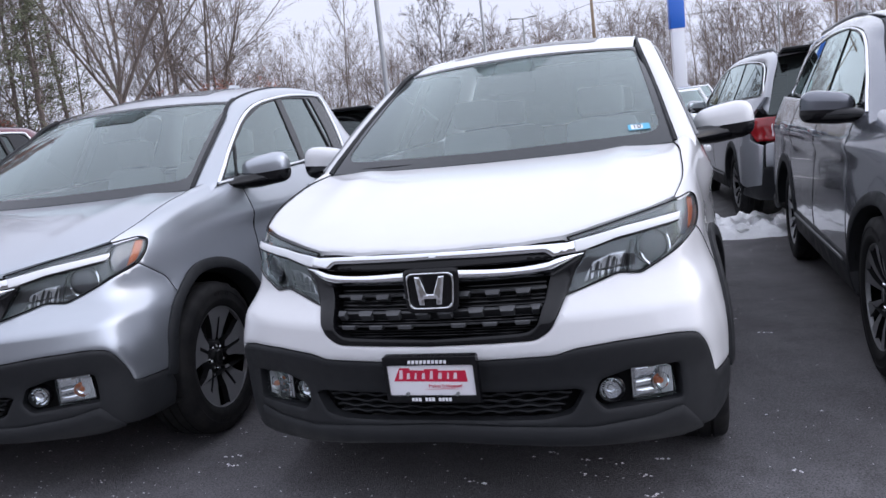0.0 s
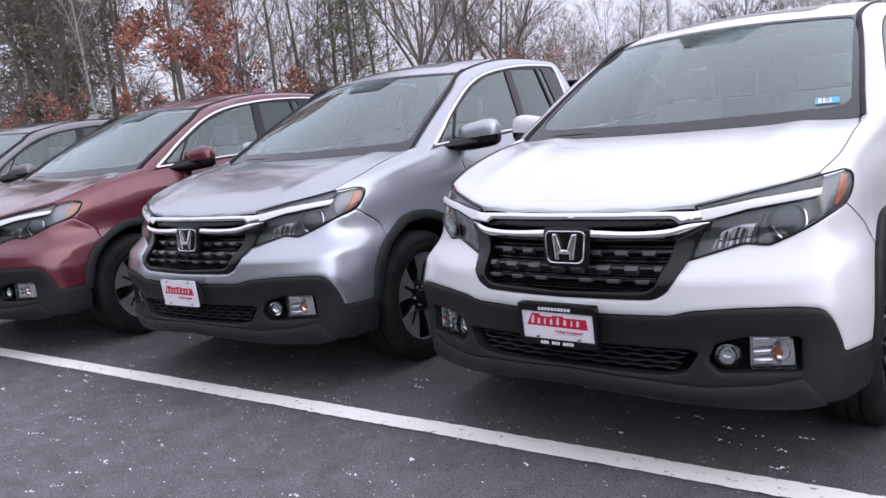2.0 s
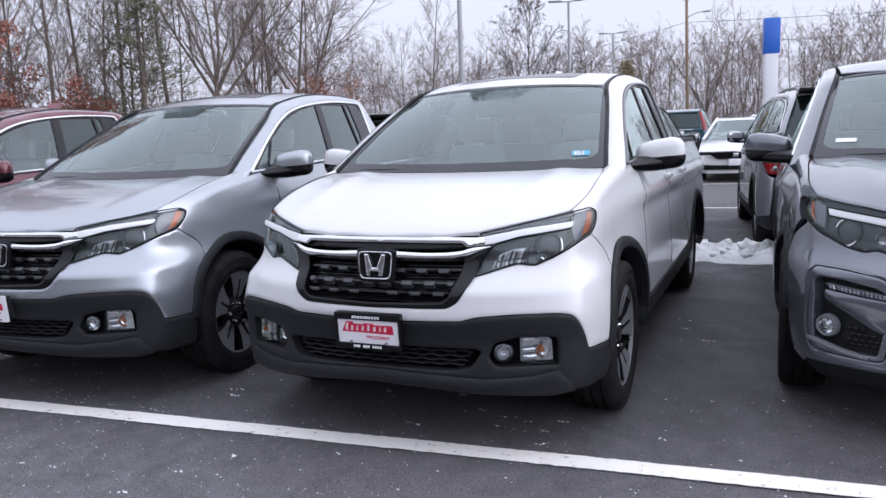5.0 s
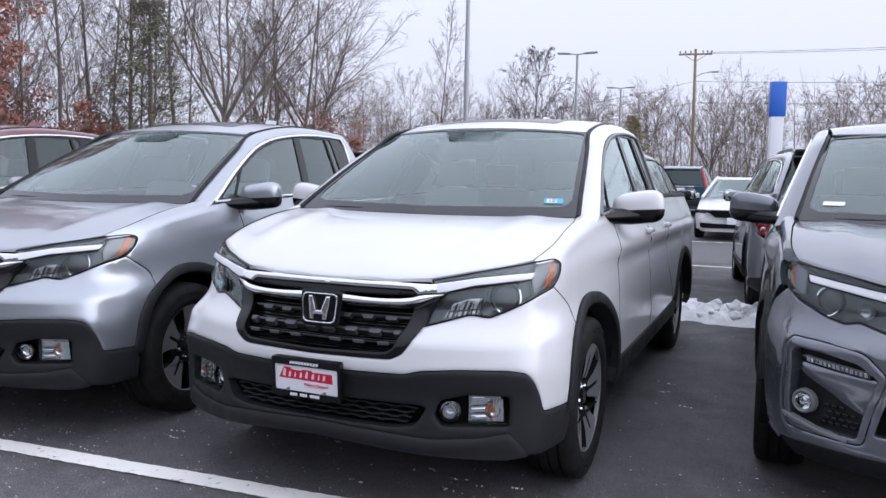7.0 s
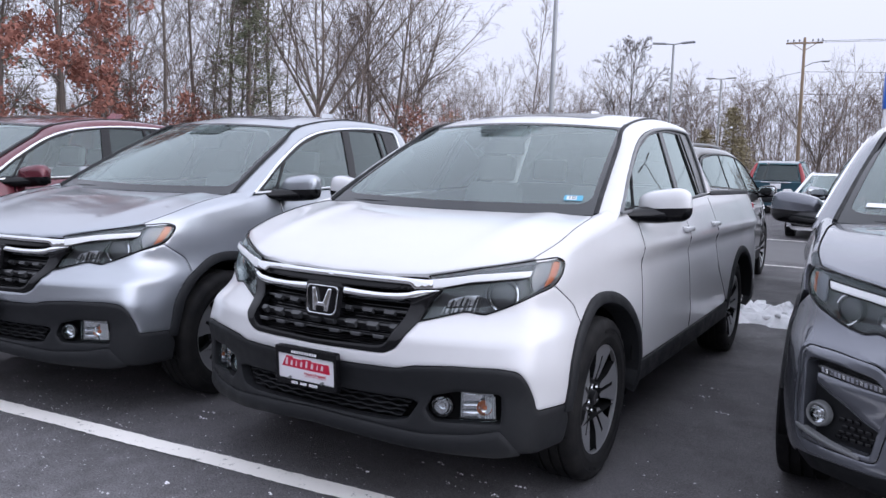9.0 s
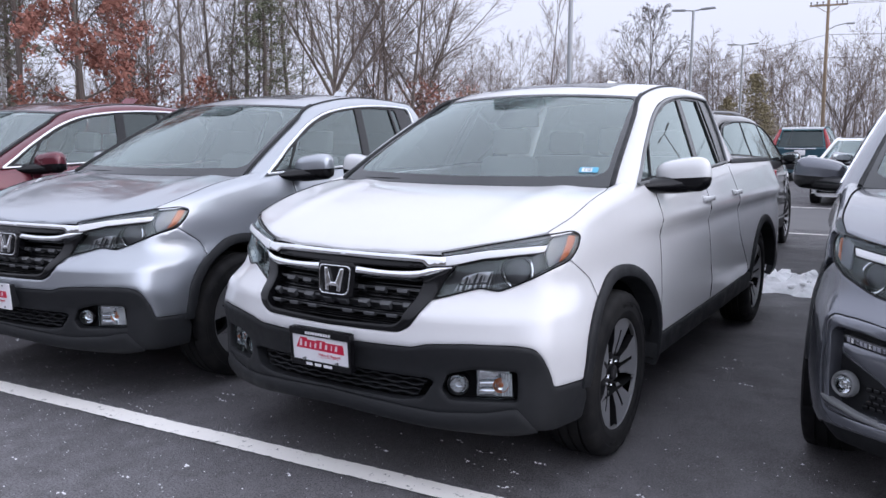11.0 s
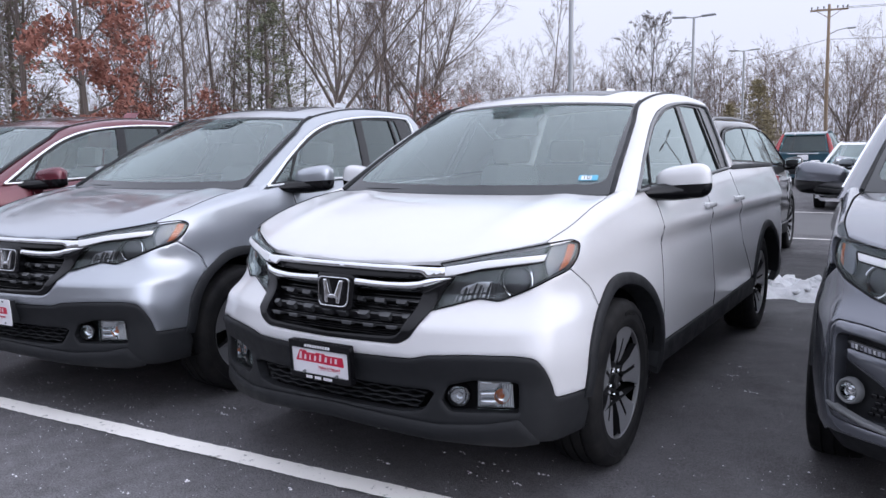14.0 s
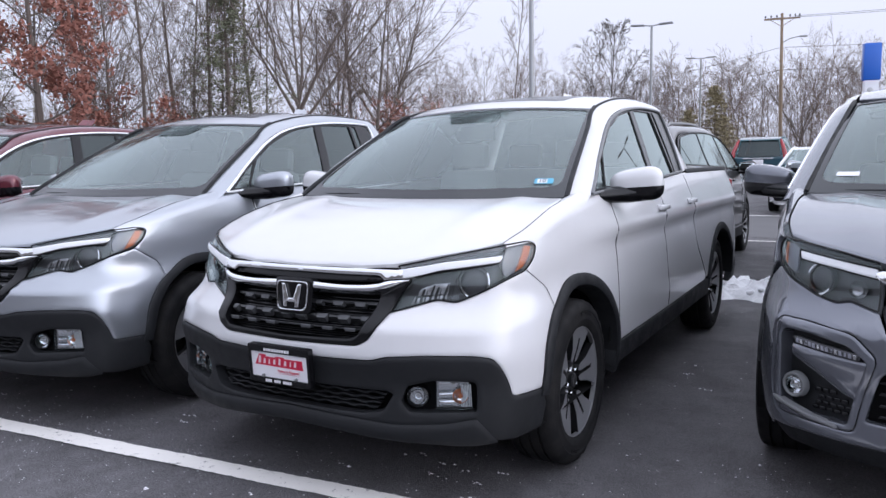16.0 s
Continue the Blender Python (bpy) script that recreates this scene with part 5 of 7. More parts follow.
        strip = mesh_of("light_strip", *panel(wrap_n, rounded([(0.53, 0.640), (0.656, 0.650), (0.800, 0.668), (0.835, 0.686), (0.812, 0.692), (0.659, 0.678), (0.53, 0.666)], 0.006), (), -0.012, 0.03, 0.03, 0.004, mirror=mir), HOUSING, pod, "clear strip lamp")
        for k in range(14):
            s0 = 0.540 + 0.0195 * k
            z0 = 0.645 + 0.0017 * k
            mesh_of("facet", *panel(wrap_n, [(s0, z0), (s0 + 0.013, z0 + 0.001), (s0 + 0.016, z0 + 0.018), (s0 + 0.004, z0 + 0.017)], (), -0.008 - 0.002 * (k % 3), 0.006, 0.05, 0.001, mirror=mir), GREYLENS if k % 4 else FACET, strip, smooth=False)
        fog = lamp_disc("fog_lamp", 0.775, 0.494, 0.042, SATIN, pod, -0.05, [(0.0, 1.22), (0.022, 1.18), (0.030, 1.08), (0.031, 0.98), (0.026, 0.84), (0.008, 0.80)], "grey fog lamp bezel", 30, mir)
        lamp_disc("bulb", 0.775, 0.494, 0.034, CHROME, fog, -0.05, [(0.026, 0.98), (0.014, 0.80), (0.006, 0.45), (0.018, 0.40), (0.021, 0.25), (0.021, 0.01)], "", 30, mir)
        lamp_disc("lens", 0.775, 0.494, 0.034, LENS, fog, -0.05, [(0.029, 0.98), (0.035, 0.6), (0.037, 0.01)], "", 30, mir)
        for i in range(4):
            for j in range(6):
                s0, z0 = 0.545 + 0.034 * j + 0.017 * (i % 2), 0.412 + 0.024 * i
                if s0 < 0.735 - 0.012 * i and z0 < 0.395 + (s0 - 0.45) * 0.45 + 0.02:
                    mesh_of("mesh_cell", *panel(wrap_n, rounded([(s0, z0), (s0 + 0.026, z0), (s0 + 0.026, z0 + 0.015), (s0, z0 + 0.015)], 0.006), (), -0.046, 0.012, 0.05, 0.003, mirror=mir), GLOSSBLACK, pod, smooth=False)
        mesh_of("bumper_blade", *panel(wrap_n, rounded([(0.60, 0.372), (0.729, 0.386), (0.880, 0.418), (0.905, 0.436), (0.880, 0.436), (0.729, 0.404), (0.60, 0.388)], 0.006), (), 0.010, 0.03, 0.03, 0.005, mirror=mir), SATIN, car)
        lamp = mesh_of("headlamp", *panel(wrap_n, rounded(lamp_o), (), -0.040, 0.012, 0.03, 0.003, mirror=mir), HOUSING, car, "dark headlamp with white light strip")
        P = lambda nm, o, off, th, mat, rad=0.006: mesh_of(nm, *panel(wrap_n, rounded(o, rad), (), off, th, 0.03, 0.003, 0.025, mirror=mir), mat, lamp)
        mesh_of("lens", *panel(wrap_n, rounded(lamp_o), (), -0.002, 0.004, 0.025, 0.004, 0.025, mirror=mir), LENS, lamp)
        P("light_strip", [(0.51, 0.928), (0.667, 0.952), (0.836, 0.974), (0.847, 1.003), (0.667, 0.981), (0.51, 0.960)], 0.003, 0.012, DRL)
        lamp_rim(rounded(lamp_o), 0.003, 0.0034, lamp, mir, wrap_n)
        lamp_rim(rounded([(0.505, 0.925), (0.667, 0.949), (0.840, 0.971), (0.851, 1.006), (0.667, 0.984), (0.505, 0.963)], 0.006), 0.004, 0.0030, lamp, mir, wrap_n)
        P("edge_lens", [(0.865, 0.915), (0.955, 0.946), (1.000, 1.0), (0.972, 1.036), (0.868, 1.024)], -0.014, 0.01, GREYLENS, 0.02)
        P("reflector", [(0.930, 0.945), (0.958, 0.958), (0.985, 1.030), (0.956, 1.030)], -0.010, 0.01, AMBER, 0.008)
        lamp_disc("projector", 0.755, 0.905, 0.055, HOUSING, lamp, -0.042, [(0.0, 1.05), (0.02, 1.0), (0.022, 0.9), (0.008, 0.86)], "", 34, mir)
        lamp_disc("projector_lens", 0.755, 0.905, 0.055, PROJECTOR, lamp, -0.042, [(0.028 * math.cos(q * math.pi / 20) ** 0.8 if q < 10 else 0.004, 0.86 * math.sin(q * math.pi / 20)) for q in range(10, -1, -1)], "", 34, mir)
        for a0, a1 in ((20, 75), (215, 275)):
            mesh_of("chrome_ring", *panel(wrap_n, arc(0.755, 0.905, 0.060, a0, a1, 8) + arc(0.755, 0.905, 0.053, a1, a0, 8), (), -0.012, 0.008, 0.05, 0.001, 0.02, mirror=mir), CHROME, lamp, smooth=False)
        lamp_disc("reflector_bowl", 0.59, 0.88, 0.034, FACET, lamp, -0.036, [(0.016, 1.0), (0.006, 0.8), (0.0, 0.3), (0.0, 0.01)], "", 22, mir)


def wagon_sides(car):
    k = 1 / TAIL
    sr = 3.213 + (AXLE_W - 2.5) * k
    ell = lambda r, a0, a1, n=24: [(sr + r * k * math.cos(radians(a0 + (a1 - a0) * i / n)), 0.375 + r * math.sin(radians(a0 + (a1 - a0) * i / n))) for i in range(n + 1)]
    belt = lambda s: 1.205 + 0.06 * (s - 2.06) / 1.8
    front_door = [(2.097, 0.47), (3.112, 0.47), (3.118, 0.58), (3.075, 0.70), (3.035, 0.95), (3.03, belt(3.03)), (2.095, belt(2.09)), (2.091, 0.85)]
    rear_door = [(3.122, 0.47), (3.98, 0.47), (4.06, 0.60, 0.05), (4.24, 0.80, 0.06), (4.26, 1.0, 0.1), (4.26, belt(4.26)), (3.04, belt(3.04)), (3.045, 0.95), (3.085, 0.70), (3.128, 0.58)]
    for nm, o, hs in (("front_door", front_door, 2.93), ("rear_door", rear_door, 4.12)):
        for ob, mir in zip(both(nm, WHITE, car, panel(wrap_w, rounded(o, 0.008), (), 0.0, 0.03, 0.06, 0.005, 0.05)), (1, -1)):
            p = wrap_w(hs, 1.09)
            mesh_of("handle", *data_of(block((0.03, 0.18, 0.03), (mir * (float(p[0]) + 0.03), float(p[1]), 1.09), 0.012)), WHITE, ob)
    quarter = [(4.0, 0.47)] + ell(0.485, 166, 8) + [(5.45, 0.42), (5.86, 0.46), (5.90, 0.85), (5.62, 0.90), (5.60, 1.10), (5.80, belt(5.2)), (4.27, belt(4.27)), (4.27, 1.0, 0.1), (4.25, 0.80, 0.06), (4.075, 0.60, 0.05)]
    both("quarter_panel", WHITE, car, panel(wrap_w, rounded(quarter, 0.006), (), 0.0, 0.03, 0.06, 0.005, 0.05))
    both("sill", PLASTIC, car, panel(wrap_w, rounded([(1.98, 0.29), (4.1, 0.30), (4.0, 0.468), (2.09, 0.468), (2.04, 0.45)], 0.01), (), 0.012, 0.08, 0.06, 0.01))
    door_gap_lines(car, wrap_w, ([(2.0875, 1.19), (2.087, 0.85), (2.0935, 0.475)], [(3.035, 1.225), (3.04, 0.95), (3.08, 0.70), (3.123, 0.58), (3.117, 0.475)], [(4.265, 1.26), (4.265, 1.0), (4.245, 0.80), (4.07, 0.60), (3.99, 0.475)]))
    both("sill_strip", SATIN, car, panel(wrap_w, rounded([(2.15, 0.440), (3.98, 0.440), (3.98, 0.458), (2.15, 0.458)], 0.004), (), 0.02, 0.01, 0.1, 0.004))
    both("wheel_arch", PLASTIC, car, panel(wrap_n, arc(SF, 0.375, 0.487, -14, 164, 30) + arc(SF, 0.375, 0.425, 164, -14, 30), (), 0.008, 0.10, 0.06, 0.008, 0.05))
    both("wheel_arch", PLASTIC, car, panel(wrap_w, ell(0.487, 4, 176) + ell(0.425, 176, 4), (), 0.012, 0.10, 0.06, 0.008, 0.05))
    mesh_of("rear_bumper", *joined([d for d in (lambda q: (q, mirrored(q)))(panel(wrap_w, rounded([(5.3, 0.34), (6.75, 0.30), (6.75, 0.62), (5.9, 0.64), (5.86, 0.47), (5.45, 0.42)], 0.01), (), 0.02, 0.05, 0.06, 0.01))]), PLASTIC, car)
    mesh_of("tailgate", *joined([d for d in (lambda q: (q, mirrored(q)))(panel(wrap_w, rounded([(5.92, 0.645), (6.75, 0.63), (6.75, 1.14), (6.15, 1.14), (6.12, 0.90), (5.92, 0.86)], 0.01), (), 0.0, 0.03, 0.06, 0.006))]), WHITE, car)
    for mir in (False, True):
        lamp = mesh_of("tail_lamp", *panel(wrap_w, rounded([(5.63, 0.97), (5.80, 0.89), (6.11, 0.89), (6.13, 1.12), (5.64, 1.11)], 0.02), (), 0.012, 0.05, 0.05, 0.01, mirror=mir), REDLENS, car, "red tail lamp")
        mesh_of("reversing_lens", *panel(wrap_w, rounded([(5.98, 0.93), (6.10, 0.93), (6.11, 1.04), (6.0, 1.05)], 0.01), (), 0.018, 0.02, 0.05, 0.005, mirror=mir), DRL, lamp)
        mesh_of("reflector", *panel(wrap_w, rounded([(6.0, 0.50), (6.12, 0.50), (6.12, 0.56), (6.0, 0.56)], 0.008), (), 0.028, 0.01, 0.05, 0.004, mirror=mir), REDLENS, car)
    dlo = [(1.165, 1.212), (1.30, 1.295, 0.03), (1.47, 1.40, 0.05), (1.78, 1.560, 0.08), (2.1, 1.650, 0.1), (2.7, 1.70, 0.1), (3.5, 1.69, 0.1), (4.15, 1.63, 0.06), (4.40, 1.45, 0.06), (4.44, 1.31, 0.03), (3.2, 1.275)]
    both("window_frame", GLOSSBLACK, car, panel(cab_side, rounded(dlo[::-1]), (), -0.008, 0.02, 0.06, 0.003))
    both("side_window", SIDEGLASS, car, panel(cab_side, rounded([(1.40, 1.245), (1.56, 1.42), (1.80, 1.54, 0.05), (2.1, 1.632, 0.06), (2.36, 1.668), (2.30, 1.45), (2.245, 1.258)][::-1], 0.012), (), 0.0, 0.006, 0.08, 0.002), "lightly tinted side window")
    both("side_window", PRIVACY, car, panel(cab_side, rounded([(2.33, 1.262), (2.40, 1.45), (2.455, 1.68), (2.8, 1.688), (3.28, 1.68), (3.32, 1.45), (3.30, 1.295)][::-1], 0.012), (), 0.0, 0.006, 0.08, 0.002), "dark privacy glass window")
    both("side_window", PRIVACY, car, panel(cab_side, rounded([(3.38, 1.30), (3.40, 1.45), (3.36, 1.676), (3.6, 1.672), (4.10, 1.615, 0.05), (4.33, 1.44, 0.04), (4.36, 1.325)][::-1], 0.012), (), 0.0, 0.006, 0.08, 0.002), "dark privacy glass window")
    for mir in (1, -1):
        n = 11
        ys, zs = [p[0] for p in dlo], [p[1] for p in dlo]
        t = np.linspace(0, 9, 46)
        pts = [cab_side(float(curve_at(range(n), ys, q)), float(curve_at(range(n), zs, q))) for q in t]
        mesh_of("window_trim", *tube([(mir * (p[0] + 0.004), p[1], p[2]) for p in pts], 0.008, 6), CHROME, car, "bright window trim strip")
    dl = np.array([(1.06, 1.160), (1.165, 1.218), (1.30, 1.305), (1.47, 1.41), (1.78, 1.570), (2.1, 1.660), (2.7, 1.71), (3.5, 1.70), (4.18, 1.64), (4.43, 1.46), (4.46, 1.29)])
    we = np.array([(0.801, 1.02, 1.185), (0.792, 1.09, 1.226), (0.767, 1.22, 1.302), (0.731, 1.42, 1.413), (0.682, 1.68, 1.549), (0.635, 1.93, 1.672), (0.605, 2.6, 1.765), (0.60, 3.5, 1.765), (0.61, 4.45, 1.71), (0.70, 4.68, 1.45), (0.79, 4.82, 1.14)])
    tt = np.linspace(0, 10, 61)
    a3 = cab_side(curve_at(range(11), dl[:, 0], tt), curve_at(range(11), dl[:, 1], tt))
    b3 = np.stack([curve_at(range(11), we[:, q], tt) for q in range(3)], 1)
    rows = []
    for q in range(8):
        t = q / 7
        mid = (a3 + b3) / 2 + np.where(tt[:, None] < 5.5, np.array([0.018, -0.007, 0.011]), np.array([0.03, -0.012, 0.022]))
        rows.append(a3 * (1 - t) ** 2 + mid * 2 * t * (1 - t) + b3 * t * t)
    # dark backing sheet that stands for shade in the door gaps
    both("door_gap_backing", DARK, car, panel(wrap_w, [(2.0, 0.47), (4.2, 0.48), (4.2, 1.18), (2.0, 1.15)], (), -0.022, 0.004, 0.12, 0.003, 0.1))
    both("roof_pillar", WHITE, car, loft(rows))
    both("screen_moulding", PLASTIC, car, tube([tuple(p + np.array([-0.006, -0.004, 0.005])) for p in b3[3:31]], 0.012, 6))
    both("lower_pillar", WHITE, car, loft([[tuple(cab_side(y, 1.285)) for y in np.linspace(4.40, 4.47, 3)] + [(0.82, 4.80, 1.14)], [tuple(wrap_w(s, 1.20)) for s in (5.3, 5.5, 5.7, 5.85)]]))
    rs = lambda x, y: np.stack([x, y, curve_at([1.7, 1.8, 2.0, 2.3, 2.8, 3.5, 4.6], [1.665, 1.692, 1.742, 1.785, 1.80, 1.795, 1.74], y) - 0.034 * (np.abs(x) / 0.6) ** 2.2], -1)
    mesh_of("roof", *panel(rs, rounded(mirror_loop([(0, 1.765), (0.3, 1.785), (0.605, 1.905), (0.600, 2.6), (0.60, 3.5), (0.61, 4.50, 0.05), (0.3, 4.58), (0, 4.60)])), (), 0.0, 0.03, 0.07, 0.006, 0.05), WHITE, car)
    both("roof_rail", SATIN, car, tube([(0.565, 2.55, 1.765), (0.57, 2.7, 1.795), (0.57, 3.3, 1.802), (0.57, 4.15, 1.775), (0.565, 4.25, 1.735)], [0.012, 0.018, 0.018, 0.018, 0.012], 8))
    ub = np.linspace(-1, 1, 9)
    glass = mesh_of("rear_window", *loft([np.stack([0.79 * ub, 4.86 - 0.05 * ub**2, 1.135 + 0 * ub], 1), np.stack([0.62 * ub, 4.56 - 0.08 * ub**2, 1.70 - 0.02 * ub**2], 1)][::-1]), PRIVACY, car)
    mesh_of("spoiler", *data_of(block((1.22, 0.20, 0.04), (0, 4.60, 1.725), 0.015, pose(0, 0, 0, 8).to_3x3().to_4x4())), GLOSSBLACK, car)


def wagon(name, label):
    car = empty(name, label, "car")
    wagon_front(car)
    hood_and_fenders(car)
    wagon_sides(car)
    screen_and_mirrors(car)
    chassis(car, AXLE_W)
    return car


def sedan(name, label):
    """A small low saloon, seen from far off: shaped hull, glass, lamps, grille, wheels."""
    car = empty(name, label, "car")
    prof_y = [0.0, 0.05, 0.25, 0.9, 1.25, 1.9, 2.6, 3.4, 4.1, 4.5, 4.6]
    half = [0.70, 0.78, 0.86, 0.89, 0.895, 0.90, 0.90, 0.895, 0.87, 0.80, 0.72]
    topz = [0.62, 0.70, 0.76, 0.88, 0.93, 0.95, 0.96, 0.97, 0.98, 0.96, 0.80]
    rows = []
    for y, w, t in zip(prof_y, half, topz):
        rows.append([(-w * k, y, z) for k, z in ((0.86, 0.22), (0.97, 0.32), (1.0, 0.5), (0.99, t - 0.16), (0.95, t - 0.05), (0.80, t))] + [(0.0, y - (0.05 if y < 0.3 else 0), t + 0.02)] + [(w * k, y, z) for k, z in ((0.80, t), (0.95, t - 0.05), (0.99, t - 0.16), (1.0, 0.5), (0.97, 0.32), (0.86, 0.22))])
    mesh_of("body", *joined([loft(rows), (rows[0], [tuple(range(13))]), (rows[-1], [tuple(range(13))[::-1]])]), WHITE, car)
    u = np.linspace(-1, 1, 11)
    line = lambda w, y, z, b=0.0: np.stack([w * u, y + b * u**2, z + 0 * u], 1)
    mesh_of("windscreen", *loft([line(0.72, 1.12, 0.935, 0.10), line(0.56, 1.85, 1.37, 0.10)]), GLASS, car)
    mesh_of("roof", *loft([line(0.57, 1.83, 1.365, 0.10), line(0.56, 2.2, 1.415), line(0.55, 2.8, 1.42), line(0.54, 3.3, 1.38)]), WHITE, car)
    mesh_of("rear_window", *loft([line(0.54, 3.3, 1.38), line(0.70, 4.0, 1.0)]), PRIVACY, car)
    both("side_window", PRIVACY, car, loft([[(0.87, 1.2, 0.94), (0.885, 2.4, 0.97), (0.87, 3.6, 1.0)], [(0.57, 1.9, 1.36), (0.58, 2.5, 1.40), (0.56, 3.25, 1.36)]]))
    both("pillar", WHITE, car, tube([(0.80, 1.1, 0.94), (0.57, 1.88, 1.37), (0.57, 2.5, 1.415), (0.55, 3.3, 1.375), (0.72, 4.0, 1.0)], 0.035, 8))
    mesh_of("grille", *flat(rounded([(-0.56, 0.66), (-0.40, 0.54), (0.40, 0.54), (0.56, 0.66), (0.50, 0.69), (-0.50, 0.69)], 0.02), -0.045, 0.05), GLOSSBLACK, car)
    mesh_of("grille_wing", *flat(rounded([(-0.62, 0.695), (0.62, 0.695), (0.62, 0.712), (-0.62, 0.712)], 0.006), -0.03, 0.05), CHROME, car)
    mesh_of("badge", *data_of(block((0.12, 0.05, 0.09), (0, -0.05, 0.63), 0.015)), CHROME, car)
    mesh_of("lower_grille", *flat(rounded([(-0.70, 0.30), (0.70, 0.30), (0.74, 0.42), (0.40, 0.40), (-0.40, 0.40), (-0.74, 0.42)], 0.03), -0.04, 0.05), GLOSSBLACK, car)
    mesh_of("license_plate", *data_of(block((0.30, 0.02, 0.15), (0, -0.06, 0.47), 0.004)), PLATEWHITE, car)
    for s in (1, -1):
        mesh_of("headlamp", *data_of(block((0.34, 0.18, 0.085), (s * 0.68, 0.10, 0.665), 0.035, pose(0, 0, 0, 0, 0, 32 * s).to_3x3().to_4x4())), GLOSSBLACK, car)
        mesh_of("light_strip", *data_of(block((0.30, 0.05, 0.016), (s * 0.67, 0.035, 0.628), 0.006, pose(0, 0, 0, 0, 0, 32 * s).to_3x3().to_4x4())), DRL, car)
        mesh_of("bumper_blade", *data_of(block((0.30, 0.06, 0.03), (s * 0.68, 0.06, 0.33), 0.008, pose(0, 0, 0, 0, 18 * s, 30 * s).to_3x3().to_4x4())), DRL, car)
        mesh_of("door_mirror", *data_of(block((0.20, 0.10, 0.12), (s * 1.0, 1.45, 0.98), 0.03)), WHITE, car)
        for y in (0.85, 3.55):
            wheel(car, (s * 0.80, y, 0.32), s, 0.32, 0.21, 0.21)
    return car


def hatch_rear_car(name, label):
    """An upright hatchback seen from behind: tall red lamps beside the rear window."""
    car = empty(name, label, "car")
    y0 = 0.0
    rows = []
    for y, w, t in ((0.0, 0.80, 1.0), (0.06, 0.86, 1.05), (0.6, 0.90, 1.08), (2.2, 0.90, 1.06), (3.2, 0.90, 1.02), (4.2, 0.82, 0.9), (4.5, 0.7, 0.7)):
        rows.append([(-w * k, y, z) for k, z in ((0.9, 0.25), (1.0, 0.5), (0.99, t - 0.1), (0.92, t))] + [(w * k, y, z) for k, z in ((0.92, t), (0.99, t - 0.1), (1.0, 0.5), (0.9, 0.25))])
    mesh_of("body", *joined([loft(rows), (rows[0], [tuple(range(8))]), (rows[-1], [tuple(range(8))[::-1]])]), WHITE, car)
    u = np.linspace(-1, 1, 9)
    line = lambda w, y, z: np.stack([w * u, y + 0.06 * u**2, z + 0 * u], 1)
    mesh_of("rear_window", *loft([line(0.66, 0.02, 1.06), line(0.56, 0.26, 1.56)]), PRIVACY, car)
    mesh_of("roof", *loft([line(0.60, 0.18, 1.60), line(0.62, 0.5, 1.665), line(0.60, 1.6, 1.68), line(0.58, 2.5, 1.60)]), WHITE, car)
    both("side_window", PRIVACY, car, loft([[(0.885, 0.3, 1.07), (0.89, 1.5, 1.06), (0.86, 3.1, 1.02)], [(0.62, 0.5, 1.60), (0.63, 1.6, 1.63), (0.60, 2.45, 1.57)]]))
    mesh_of("windscreen", *loft([line(0.58, 2.5, 1.60), line(0.75, 3.2, 1.03)]), GLASS, car)
    both("tail_lamp", REDLENS, car, tube([(0.80, 0.05, 0.98), (0.76, 0.06, 1.2), (0.66, 0.2, 1.50), (0.63, 0.26, 1.58)], [0.08, 0.07, 0.05, 0.04], 8))
    mesh_of("license_plate", *data_of(block((0.31, 0.03, 0.16), (0, -0.03, 0.88), 0.005)), PLATEWHITE, car)
    mesh_of("trim_bar", *data_of(block((0.9, 0.03, 0.04), (0, -0.02, 1.0), 0.008)), CHROME, car)
    mesh_of("rear_bumper", *data_of(block((1.72, 0.16, 0.28), (0, 0.0, 0.50), 0.05)), PLASTIC, car)
    for s in (1, -1):
        mesh_of("door_mirror", *data_of(block((0.2, 0.1, 0.14), (s * 1.0, 3.0, 1.08), 0.03)), WHITE, car)
        for y in (0.9, 3.5):
            wheel(car, (s * 0.80, y, 0.34), s, 0.34, 0.22, 0.22)
    return car


PARKED_CARS = "cars parked in the lot"
steel_suv = tagged(wagon("sport_utility_car", "dark steel-grey utility wagon with chrome trim"), group=PARKED_CARS)
steel_suv.matrix_basis = pose(2.55, 0.66, 0)
silver_suv = tagged(copy_thing(steel_suv, pose(1.90, 10.58, 0, 0, 0, 186)), "mid-grey utility wagon, tail towards the pickups", group=PARKED_CARS)
black_suv = tagged(copy_thing(steel_suv, pose(-0.60, 10.62, 0, 0, 0, 180)), "black utility wagon, tail towards the pickups", group=PARKED_CARS)
dark_suv = tagged(copy_thing(steel_suv, pose(-3.55, 11.6, 0, 0, 0, 180)), "black utility wagon, tail towards the pickups", group=PARKED_CARS)
white_sedan = tagged(sedan("sedan_car", "white saloon car facing the row of pickups"), group=PARKED_CARS)
white_sedan.matrix_basis = pose(0.74, 15.7, 0.15, 1.4, 0, 0)
far_sedan = tagged(copy_thing(white_sedan, pose(1.3, 26.0, 0.42)), "white saloon car parked far off", group=PARKED_CARS)
pale_sedan = tagged(copy_thing(white_sedan, pose(3.6, 27.0, 0.45)), "white saloon car parked far off", group=PARKED_CARS)
teal_hatch = tagged(hatch_rear_car("hatchback_car", "dark teal hatchback with tall red tail lamps"), group=PARKED_CARS)
teal_hatch.matrix_basis = pose(-1.42, 24.0, 0.375, 1.4, 0, 0)
sticker(steel_suv, -0.80, 0.17, 0.05, 0.018, PAPER)
repaint(steel_suv, STEEL)
